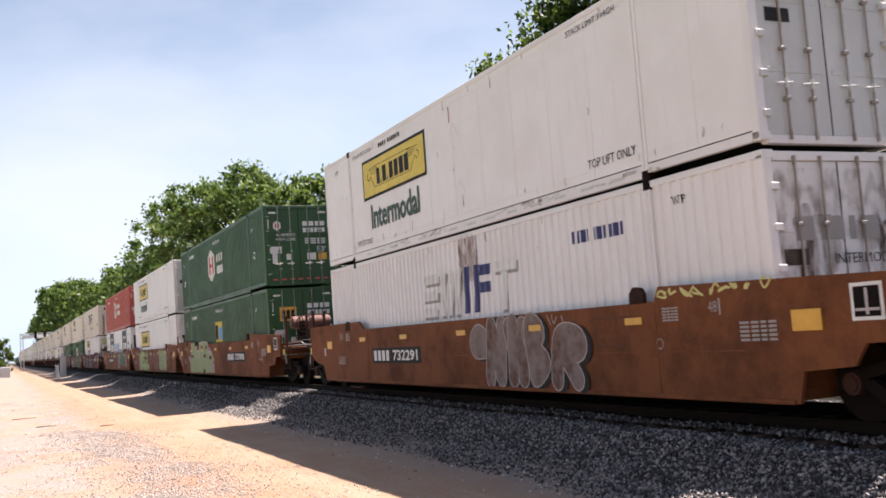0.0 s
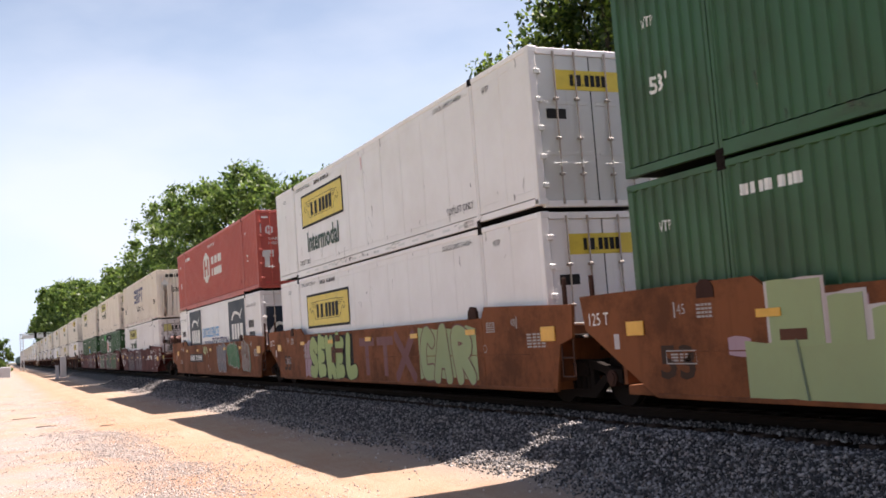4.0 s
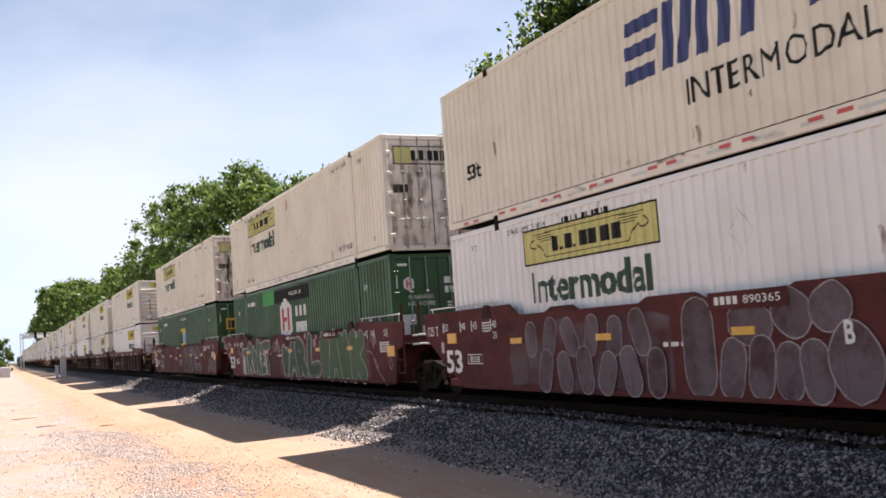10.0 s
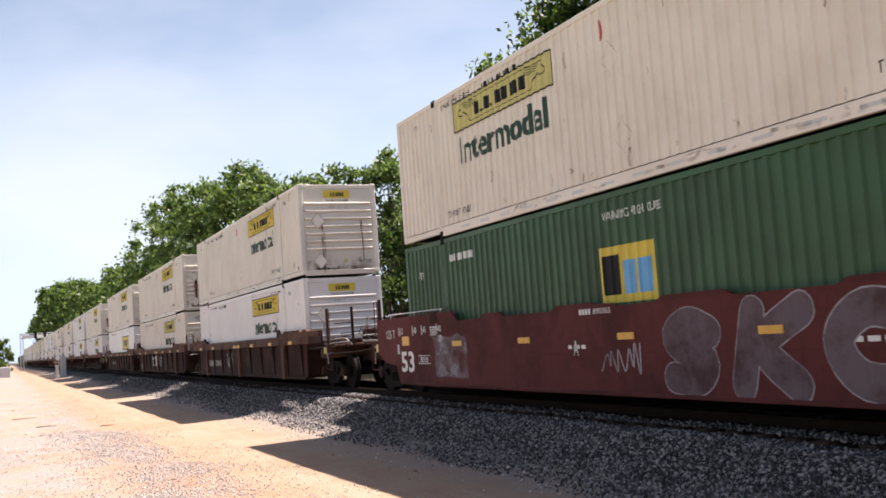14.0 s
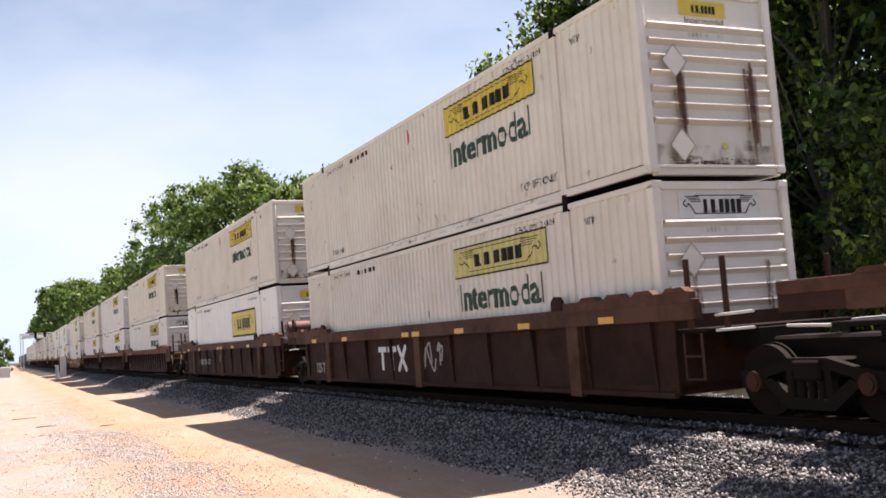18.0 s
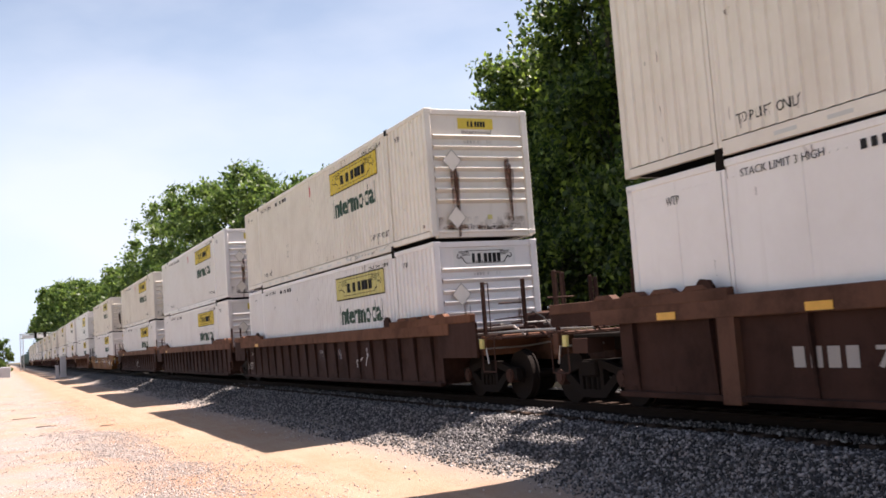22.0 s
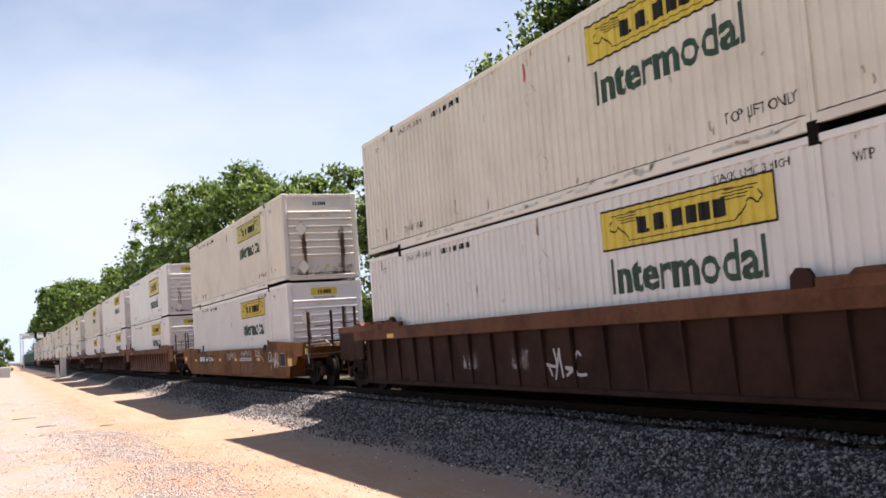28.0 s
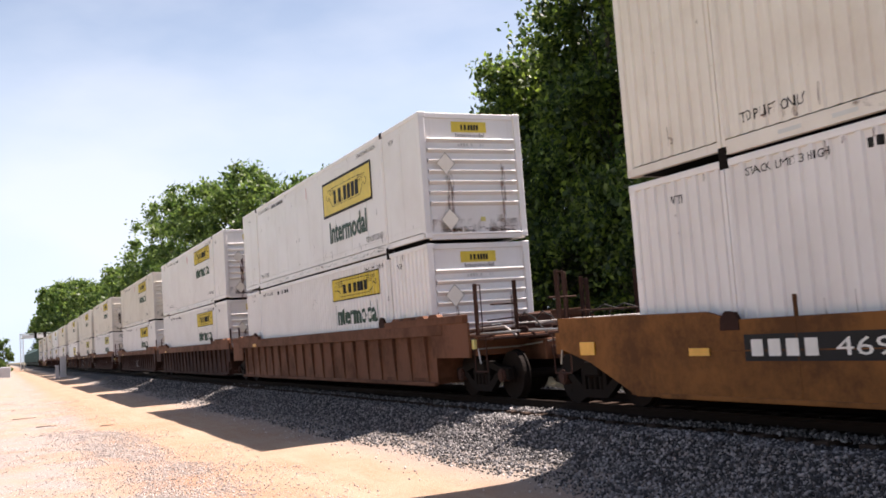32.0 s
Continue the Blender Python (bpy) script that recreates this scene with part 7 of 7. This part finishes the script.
# ---- track ----
def make_track():
    for s in (-1, 1):
        bm = bmesh.new()
        prof = ((-0.07, -0.17), (0.07, -0.17), (0.07, -0.155), (0.012, -0.13), (0.012, -0.045), (0.036, -0.03), (0.036, -0.004), (0.026, 0.0), (-0.026, 0.0), (-0.036, -0.004), (-0.036, -0.03), (-0.012, -0.045), (-0.012, -0.13), (-0.07, -0.155))
        ys = [-60 + 20 * i for i in range(40)]
        rows = [[bm.verts.new((TRACK_X + s * 0.755 + a, y, b)) for a, b in prof] for y in ys]
        for p, q in zip(rows, rows[1:]):
            for i in range(len(prof)):
                bm.faces.new((p[i], p[(i + 1) % len(prof)], q[(i + 1) % len(prof)], q[i]))
        bmesh.ops.recalc_face_normals(bm, faces=bm.faces)
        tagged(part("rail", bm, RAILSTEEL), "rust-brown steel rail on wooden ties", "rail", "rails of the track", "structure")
    rng = random.Random(5)
    ties = tagged(new("tie_bed"), "weathered brown wooden ties sunk in ballast", "ties", kind="structure")
    shapes = []
    for k in range(4):
        bm = boxes((-1.30 + rng.uniform(-0.02, 0.02), -0.115, -0.35, 1.30 + rng.uniform(-0.03, 0.02), 0.115, -0.165), bevel=0.012)
        for v in bm.verts:
            v.co += Vector((rng.uniform(-0.012, 0.012), rng.uniform(-0.008, 0.008), rng.uniform(-0.006, 0.004)))
        me = bpy.data.meshes.new("tie")
        bm.to_mesh(me)
        bm.free()
        me.materials.append(WOOD)
        shapes.append(me)
    plate = None
    for i in range(110):
        y = 0.3 + i * 0.53
        t = part("tie", shapes[i % 4], None, ties, loc=(TRACK_X + rng.uniform(-0.05, 0.05), y + rng.uniform(-0.03, 0.03), rng.uniform(-0.012, 0.008)))
        t.rotation_euler = (0, 0, rng.uniform(-0.015, 0.015))


make_track()


# ---- loose stone ----
def stone_material(name, a, c, dark):
    m, n, l, b = shader(name)
    geo = n.new("ShaderNodeNewGeometry")
    ramp = n.new("ShaderNodeValToRGB")
    ramp.color_ramp.elements[0].color, ramp.color_ramp.elements[1].color = (*dark, 1), (*c, 1)
    mid = ramp.color_ramp.elements.new(0.45)
    mid.color = (*a, 1)
    l.new(geo.outputs["Random Per Island"], ramp.inputs[0])
    co = n.new("ShaderNodeTexCoord")
    t = n.new("ShaderNodeTexNoise")
    t.inputs["Scale"].default_value, t.inputs["Detail"].default_value = 60, 4
    l.new(co.outputs["Object"], t.inputs["Vector"])
    mx = n.new("ShaderNodeMixRGB")
    mx.blend_type = "MULTIPLY"
    mx.inputs[0].default_value = 0.6
    l.new(ramp.outputs[0], mx.inputs[1])
    l.new(t.outputs["Fac"], mx.inputs[2])
    l.new(mx.outputs[0], b.inputs["Base Color"])
    b.inputs["Roughness"].default_value = 0.7
    return m


BALLAST = stone_material("ballast_stone", (0.056, 0.050, 0.050), (0.44, 0.40, 0.38), (0.015, 0.0137, 0.0142))
PALE_GRIT = stone_material("pale_crushed_stone", (0.42, 0.365, 0.33), (0.64, 0.57, 0.52), (0.27, 0.238, 0.22))
GRIT = stone_material("road_gravel", (0.50, 0.42, 0.385), (0.74, 0.66, 0.60), (0.25, 0.20, 0.18))


def scatter(name, places, sizes, material, label, category, rng):
    """Many angular stones in one mesh."""
    base = []
    for k in range(6):
        bm = bmesh.new()
        bmesh.ops.create_icosphere(bm, subdivisions=1, radius=1.0)
        r2 = random.Random(100 + k)
        for v in bm.verts:
            v.co *= r2.uniform(0.35, 1.25)
        bm.verts.ensure_lookup_table()
        base.append((np.array([v.co[:] for v in bm.verts]), np.array([[v.index for v in f.verts] for f in bm.faces])))
        bm.free()
    n = len(places)
    kinds = rng.integers(0, 6, n)
    ang = rng.uniform(0, 2 * np.pi, (n, 3))
    asp = rng.uniform(0.6, 1.15, (n, 3))
    vs, fs, off = [], [], 0
    for k in range(6):
        idx = np.nonzero(kinds == k)[0]
        bv, bf = base[k]
        ca, sa = np.cos(ang[idx]), np.sin(ang[idx])
        p = bv[None] * asp[idx][:, None, :]
        x, y, z = p[..., 0], p[..., 1], p[..., 2]
        x, y = x * ca[:, 0:1] - y * sa[:, 0:1], x * sa[:, 0:1] + y * ca[:, 0:1]
        y, z = y * ca[:, 1:2] - z * sa[:, 1:2], y * sa[:, 1:2] + z * ca[:, 1:2]
        p = np.stack([x, y, z], -1) * sizes[idx][:, None, None] + places[idx][:, None, :]
        vs.append(p.reshape(-1, 3))
        fs.append((bf[None] + (np.arange(len(idx)) * len(bv))[:, None, None] + off).reshape(-1, 3))
        off += len(idx) * len(bv)
    v, f = np.concatenate(vs).astype(np.float32), np.concatenate(fs).astype(np.int32)
    me = bpy.data.meshes.new(name)
    me.vertices.add(len(v))
    me.vertices.foreach_set("co", v.ravel())
    me.loops.add(f.size)
    me.loops.foreach_set("vertex_index", f.ravel())
    me.polygons.add(len(f))
    me.polygons.foreach_set("loop_start", np.arange(0, f.size, 3, dtype=np.int32))
    me.polygons.foreach_set("loop_total", np.full(len(f), 3, dtype=np.int32))
    me.update()
    me.validate()
    me.materials.append(material)
    return tagged(new(name, me), label, category, kind="stuff")


def make_stones():
    rng = np.random.default_rng(7)

    def spread(n, x0, x1, y0, y1, power=1.0):
        x = rng.uniform(x0, x1, n)
        y = y0 + (y1 - y0) * rng.uniform(0, 1, n) ** power
        return x, y

    # ballast shoulder, dense near the camera
    sets = [(46000, 6.2, 8.42, 5.5, 16, 1.0), (37000, 6.2, 8.42, 16, 34, 1.0), (9000, 8.42, 8.80, 5.5, 34, 1.15), (18000, 6.2, 8.42, 34, 75, 1.0), (3000, 8.5, 11.6, 5, 40, 1.3), (9000, 11.2, 13.4, 8, 34, 1.0)]
    xs, ys = zip(*[spread(*s) for s in sets])
    x, y = np.concatenate(xs), np.concatenate(ys)
    # the toe of the shoulder is uneven
    keep = rng.uniform(0, 1, len(x)) ** 0.7 < (x - 6.0 - 0.25 * np.sin(y * 0.9) * np.sin(y * 0.37 + 1)) / 1.0
    x, y = x[keep], y[keep]
    s = (0.010 + 0.026 * rng.uniform(0, 1, len(x)) ** 1.8) * np.where(y > 34, 1.25, 1.0)
    z = np.array([ground_z(a, b) for a, b in zip(x, y)]) + s * rng.uniform(-0.2, 0.75, len(x)) + np.where((x > 8.42) & (x < 8.80), 0.075, 0.0)
    scatter("ballast", np.stack([x, y, z], -1), s, BALLAST, "grey crushed-stone track ballast", "ballast", rng)
    # strays on the dirt beside the toe
    x, y = spread(1500, 5.0, 6.6, 6, 45)
    keep = rng.uniform(0, 1, len(x)) < ((x - 4.9) / 1.7) ** 2
    x, y = x[keep], y[keep]
    s = rng.uniform(0.012, 0.034, len(x))
    z = np.array([ground_z(a, b) for a, b in zip(x, y)]) + s * 0.3
    scatter("stray_stones", np.stack([x, y, z], -1), s, GRIT, "pale stones strewn on the dirt", "stones", rng)
    # a windrow of grey-white crushed stone along the road's edge
    y = 9.5 + 20 * rng.uniform(0, 1, 26000) ** 1.25
    x = 2.55 - 0.022 * (y - 12) + rng.normal(0, 0.62, len(y)) + 0.18 * np.sin(y * 0.8)
    keep = np.array([noise.noise((a * 1.3, b * 0.5, 2.0)) for a, b in zip(x, y)]) + rng.uniform(-0.4, 0.4, len(x)) > -0.12
    x, y = x[keep], y[keep]
    s = 0.007 + 0.017 * rng.uniform(0, 1, len(x)) ** 1.9
    z = np.array([ground_z(a, b) for a, b in zip(x, y)]) + s * rng.uniform(0.1, 0.6, len(x))
    scatter("crushed_stone", np.stack([x, y, z], -1), s, PALE_GRIT, "grey-white crushed stone spilled along the road", "gravel", rng)
    # pale gravel of the road
    x1, y1 = spread(9000, -1.2, 3.1, 10.5, 24, 1.2)
    x2, y2 = spread(4500, -1.0, 3.4, 24, 55, 1.2)
    x3, y3 = spread(2600, 2.4, 4.6, 9, 22, 1.0)
    x, y = np.concatenate([x1, x2, x3]), np.concatenate([y1, y2, y3])
    keep = np.array([noise.noise((a * 0.9, b * 0.35, 5.0)) for a, b in zip(x, y)]) + rng.uniform(-0.35, 0.35, len(x)) > 0.02
    x, y = x[keep], y[keep]
    s = rng.uniform(0.006, 0.019, len(x)) * np.where(y > 24, 1.2, 1.0)
    z = np.array([ground_z(a, b) for a, b in zip(x, y)]) + s * 0.3
    scatter("gravel", np.stack([x, y, z], -1), s, GRIT, "pale pinkish gravel on the dirt road", "gravel", rng)


make_stones()


# ---- trees ----
def tree(name, x, y, height, radius, leaves, leaf, seed, material=LEAF, base=0.25, label="leafy green deciduous tree behind the track", lean=0.0):
    """Tapered trunk with limbs, and a crown of many small leaves set in uneven clumps."""
    rng = np.random.default_rng(seed)
    z0 = ground_z(x, y)
    ob = new(name)
    ob.location = (x, y, z0 - 0.1)
    bm = bmesh.new()
    r0 = height * 0.013 + 0.05

    def limb(a, c, ra, rb):
        a, c = Vector(a), Vector(c)
        d = c - a
        m = Matrix.Translation((a + c) / 2) @ d.to_track_quat("Z", "Y").to_matrix().to_4x4()
        bmesh.ops.create_cone(bm, cap_ends=False, segments=7, radius1=ra, radius2=rb, depth=d.length, matrix=m)

    p = Vector((0, 0, 0))
    stem = [p]
    for k in range(5):
        p = p + Vector((rng.uniform(-0.3, 0.3) + lean, rng.uniform(-0.3, 0.3), height * 0.17))
        stem.append(p)
    for k, (a, c) in enumerate(zip(stem, stem[1:])):
        limb(a, c, r0 * (1 - k / 6), r0 * (1 - (k + 1) / 6))
    # lobes of the crown, and clumps of leaves over each lobe
    lobes = []
    for i in range(9):
        f = base + (1 - base) * (i + rng.uniform(0.2, 0.8)) / 9
        prof = math.sin(math.pi * min(1, (f - base) / (1 - base) * 0.80 + 0.16)) ** 0.55
        a = i * 2.4 + rng.uniform(-0.5, 0.5)
        rr = radius * prof * rng.uniform(0.30, 0.62)
        lobes.append((Vector((math.cos(a) * rr + lean * 4 * f, math.sin(a) * rr, min(height * f, height - radius * 0.30))), radius * rng.uniform(0.36, 0.58) * (0.5 + 0.5 * prof)))
    clumps = []
    nc = max(60, int(leaves / 150))
    for i in range(nc):
        c, lr = lobes[i % 9]
        d = Vector(rng.normal(0, 1, 3)).normalized()
        q = c + Vector((d.x, d.y, d.z * 0.8)) * lr * rng.uniform(0.45, 1.05)
        clumps.append((q, radius * rng.uniform(0.09, 0.20)))
        if i < 26:
            k = min(4, max(1, int(q.z / height * 5 * 0.75)))
            limb(stem[k], q, r0 * 0.2, r0 * 0.03)
    part("trunk", bm, BARK, ob)
    w = np.array([c[1] ** 2 for c in clumps])
    pick = rng.choice(len(clumps), leaves, p=w / w.sum())
    cc = np.array([c[0][:] for c in clumps])[pick]
    cr = np.array([c[1] for c in clumps])[pick]
    d = rng.normal(0, 1, (leaves, 3))
    d /= np.linalg.norm(d, axis=1)[:, None]
    pos = cc + d * (cr * np.abs(rng.normal(0.55, 0.55, leaves)))[:, None] * np.array([1, 1, 0.8])
    loose = rng.uniform(0, 1, leaves) < 0.12
    big = rng.choice(9, leaves)
    lc, lr9 = np.array([l[0][:] for l in lobes])[big], np.array([l[1] for l in lobes])[big]
    pos = np.where(loose[:, None], lc + d * (lr9 * rng.uniform(0.3, 1.1, leaves))[:, None], pos)
    pos[:, 2] = np.maximum(pos[:, 2], 0.15)
    # a leaf: a bent four-cornered blade
    t = rng.normal(0, 1, (leaves, 3))
    t[:, 2] -= 0.5
    t /= np.linalg.norm(t, axis=1)[:, None]
    u = np.cross(t, rng.normal(0, 1, (leaves, 3)))
    u /= np.linalg.norm(u, axis=1)[:, None]
    s = leaf * rng.uniform(0.6, 1.3, leaves)[:, None]
    nrm = np.cross(t, u)
    v = np.stack([pos - t * s, pos + u * s * 0.55 + nrm * s * 0.2, pos + t * s, pos - u * s * 0.55 + nrm * s * 0.2], 1).reshape(-1, 3).astype(np.float32)
    idx = np.arange(leaves * 4, dtype=np.int32)
    me = bpy.data.meshes.new("crown")
    me.vertices.add(len(v))
    me.vertices.foreach_set("co", v.ravel())
    me.loops.add(len(idx))
    me.loops.foreach_set("vertex_index", idx)
    me.polygons.add(leaves)
    me.polygons.foreach_set("loop_start", np.arange(0, len(idx), 4, dtype=np.int32))
    me.polygons.foreach_set("loop_total", np.full(leaves, 4, dtype=np.int32))
    me.update()
    me.materials.append(material)
    part("crown", me, None, ob)
    return tagged(ob, label, "tree", "trees beyond the track")


BACK = 1.4       # how far the wood's edge stands back


def make_trees():
    near = "tall leafy tree with a dark shaded underside"
    # the wood's edge close to the track
    # the row at x = 32 is added behind to block sun from the near trees
    for x, y, h, r, n, s in ((19.2, 32.5, 12.9, 3.4, 40000, 1), (22.5, 36.5, 12.0, 4.4, 14000, 19), (18.6, 26.2, 15.5, 4.4, 40000, 2), (19.0, 22.0, 19.0, 4.8, 38000, 3), (18.0, 17.0, 18.5, 4.8, 34000, 4),
                             (19.0, 12.0, 18.0, 5.0, 20000, 5), (25.0, 31.0, 19.0, 5.0, 12000, 7), (25.0, 25.0, 21.0, 6.0, 12000, 8), (25.0, 18.0, 21.0, 6.0, 12000, 9), (25.5, 10.0, 20.0, 6.0, 9000, 10),
                             (22.0, 29.5, 16.0, 4.0, 12000, 14), (22.0, 24.0, 17.0, 4.0, 12000, 15), (22.0, 19.5, 17.0, 4.0, 12000, 16), (22.0, 14.5, 17.0, 4.0, 12000, 17), (22.0, 9.5, 16.0, 4.0, 9000, 18),
                             (32.0, 34.0, 20.0, 6.5, 7000, 11), (32.0, 24.0, 22.0, 6.5, 7000, 12), (32.0, 14.0, 22.0, 6.5, 7000, 13)):
        tree("tree", x * BACK, y * BACK, h * BACK - 1.5, r * BACK, n if x < 21 else int(n * 1.5), 0.165 if x < 21 else 0.24, s, base=0.06 if x < 21 else 0.0, label=near)
    for x, y, h, r, n, s in ((25.5, 54.0, 14.0, 3.6, 16000, 31), (28.0, 61.0, 15.0, 4.2, 14000, 32), (22.0, 50.0, 9.5, 2.8, 12000, 33)):
        tree("tree", x, y, h, r, n, 0.17, s, base=0.02, label=near)
    # undergrowth below their edge
    for x, y, h, r, n, s in ((17.0, 37.2, 9.0, 2.2, 9000, 21), (16.2, 32.5, 4.4, 1.9, 5000, 22), (15.8, 29.5, 3.6, 1.8, 5000, 23), (15.6, 25.5, 4.2, 2.0, 5000, 24), (15.8, 21.5, 3.8, 1.9, 5000, 25),
                             (15.6, 17.5, 4.0, 2.0, 5000, 26), (15.8, 13.5, 3.8, 2.0, 4000, 27), (16.2, 41.0, 6.5, 2.2, 6000, 28)):
        tree("shrub", x * BACK, y * BACK, h * BACK, r * BACK, n, 0.13, s, base=0.05, label="bushy green undergrowth at the wood's edge")
    # further trees along the line
    for x, y, h, r, n, lf, s in ((17.6, 44.0, 11.0, 2.3, 11000, 0.12, 41), (16.2, 48.0, 11.0, 2.1, 9000, 0.13, 42), (15.8, 52.0, 11.4, 2.3, 8000, 0.14, 43), (16.2, 57.0, 12.2, 2.8, 10000, 0.15, 44), (16.0, 63.0, 13.4, 3.0, 11000, 0.16, 45),
                                 (15.8, 70.0, 15.3, 3.6, 12000, 0.17, 46), (15.6, 78.0, 15.6, 3.8, 12000, 0.18, 47), (16.0, 87.0, 16.6, 4.2, 11000, 0.2, 48),
                                 (15.6, 98.0, 18.3, 4.6, 6500, 0.2, 49), (15.0, 108.0, 14.0, 4.6, 9000, 0.24, 50), (15.6, 120.0, 13.0, 4.6, 9000, 0.26, 51), (15.8, 134.0, 13.6, 5.0, 8000, 0.28, 52), (16.2, 150.0, 13.8, 5.4, 8000, 0.3, 53)):
        tree("tree", x, y, h, r * 1.12, int(n * 1.2), lf, s, material=LEAF_FAR, base=0.10)
    for x, y, h, r, n, lf, s in ((16.5, 168, 14.6, 6.0, 7000, 0.35, 61), (16.5, 188, 16.2, 6.5, 7000, 0.38, 62), (16.2, 210, 17.8, 7.0, 7000, 0.42, 63), (16.2, 236, 19.5, 7.5, 7000, 0.46, 64), (16.4, 268, 22.0, 8.0, 7000, 0.5, 65), (16.8, 305, 24.5, 9.0, 7000, 0.58, 66),
                                 (17.0, 350, 27.0, 10.0, 7000, 0.66, 67), (18.5, 400, 28.5, 10.5, 7000, 0.75, 68), (20.0, 455, 28.0, 10.5, 6000, 0.85, 69)):
        tree("tree", x, y, h, r, n, lf, s, material=LEAF_FAR, base=0.03, label="distant rounded green tree along the line")
    for x, y, h, r, n, lf, s in ((0.6, 255, 8.0, 2.6, 3500, 0.3, 71), (-4.5, 250, 9.0, 3.6, 3500, 0.32, 72), (-11.0, 245, 9.0, 4.5, 3000, 0.35, 73), (-1.2, 190, 3.2, 1.8, 2500, 0.2, 74)):
        tree("tree", x, y, h, r, n, lf, s, material=LEAF_FAR, base=0.03, label="distant green bushy tree beside the dirt road")


make_trees()


# ---- small things along the line ----
def signal_bridge():
    """A cantilever signal: a lattice mast with an arm over the track and dark signal heads."""
    ob = new("signal_bridge")
    ob.location = (4.6, 255, ground_z(4.6, 255))
    pale = plain("pale_galvanised_steel", (0.62, 0.63, 0.64), 0.5, 0.3)
    for sx in (-0.35, 0.35):
        for sy in (-0.35, 0.35):
            part("mast_post", cached("gpost", lambda: boxes((-0.07, -0.07, 0, 0.07, 0.07, 8.9)), pale), None, ob, loc=(sx, sy, 0))
    for i in range(8):
        part("mast_brace", cached("gbrace", lambda: rods(((-0.35, -0.35, 0), (0.35, -0.35, 1.1), 0.035), ((-0.35, 0.35, 1.1), (0.35, 0.35, 0), 0.035)), pale), None, ob, loc=(0, 0, i * 1.1))
    for zz in (7.7, 8.8):
        part("arm_chord", cached("gchord", lambda: boxes((-0.4, -0.4, -0.07, 7.4, -0.28, 0.07), (-0.4, 0.28, -0.07, 7.4, 0.4, 0.07)), pale), None, ob, loc=(0, 0, zz))
    for i in range(8):
        part("arm_brace", cached("garm", lambda: rods(((0, -0.34, 7.7), (0.92, -0.34, 8.8), 0.04), ((0, -0.34, 8.8), (0, -0.34, 7.7), 0.04)), pale), None, ob, loc=(i * 0.92, 0, 0))
    part("walkway_panel", boxes((0.2, -0.45, 7.78, 7.3, -0.42, 8.5)), pale, ob)
    for xx in (3.1, 5.2):
        part("signal_head", cached("ghead", lambda: boxes((-0.3, -0.75, 7.6, 0.3, -0.5, 9.1), bevel=0.05), STEEL), None, ob, loc=(xx, 0, 0))
    tagged(ob, "pale steel cantilever signal mast over the track", "signal")


def line_cases():
    grey = paint("grey_case_paint", (0.42, 0.42, 0.43), (0.25, 0.23, 0.2), 0.3, 0.6)
    for x, y, w, h in ((6.4, 119, 0.62, 2.3), (5.5, 114, 0.3, 1.4)):
        ob = new("equipment_cabinet")
        ob.location = (x, y, ground_z(x, y) - 0.02)
        part("cabinet_body", boxes((-w / 2, -0.3, 0.12, w / 2, 0.3, h), bevel=0.02), grey, ob)
        part("roof", boxes((-w / 2 - 0.06, -0.36, h, w / 2 + 0.06, 0.36, h + 0.07), bevel=0.02), grey, ob)
        part("plinth", boxes((-w / 2 - 0.05, -0.35, 0, w / 2 + 0.05, 0.35, 0.13)), grey, ob)
        part("door", boxes((-w / 2 + 0.06, -0.325, 0.22, w / 2 - 0.06, -0.3, h - 0.1), bevel=0.008), grey, ob)
        tagged(ob, "grey steel trackside equipment cabinet on a plinth", "cabinet", "trackside cabinets")
    ob = new("concrete_block")
    ob.location = (0.4, 150, ground_z(0.4, 150) - 0.02)
    part("block_body", boxes((-0.75, -0.5, 0, 0.75, 0.5, 1.5), bevel=0.05), grey, ob)
    tagged(ob, "pale grey concrete block beside the road", "block")


def twigs():
    rng = random.Random(3)
    for x, y, l in ((0.9, 32.0, 0.6), (2.6, 30.5, 0.4), (0.3, 38.0, 0.8)):
        bm = bmesh.new()
        a = Vector((0, 0, 0.02))
        ang = rng.uniform(-0.5, 0.5)
        for k in range(4):
            b = a + Vector((math.cos(ang), math.sin(ang), rng.uniform(-0.02, 0.03))) * l / 4
            b.z = max(0.01, b.z)
            rod(bm, a, b, 0.014 * (1 - k / 6), 6)
            if k == 2:
                rod(bm, a, a + Vector((math.cos(ang + 0.7), math.sin(ang + 0.7), 0.05)) * l * 0.2, 0.007, 5)
            a = b
            ang += rng.uniform(-0.35, 0.35)
        ob = part("twig", bm, BARK)
        ob.location = (x, y, ground_z(x, y))
        tagged(ob, "dry brown twig lying on the dirt road", "twig", "twigs on the road")


signal_bridge()
line_cases()
twigs()


# ---- what moves: the whole train, and the wheels that roll past ----
def motions():
    for ob, u, z in moving:
        walk(ob, [(t, pose(TRACK_X, u - run(t), z)) for t in range(0, 33, 2)])
    r = 0.45
    for wheel, u in SPIN:
        home = wheel.location.copy()
        rows = []
        base = None
        for k in range(481):
            t = k / 15
            y = u - run(t)
            if -12 < y < 42:
                if base is None:
                    base = run(t)
                    if t > 0:
                        rows.append((0.0, pose(*home)))
                rows.append((t, pose(*home, math.degrees((run(t) - base) / r))))
        if not rows:
            rows = [(0.0, pose(*home))]
        if rows[-1][0] < 32.0:
            rows.append((32.0, rows[-1][1]))
        walk(wheel, rows)


motions()
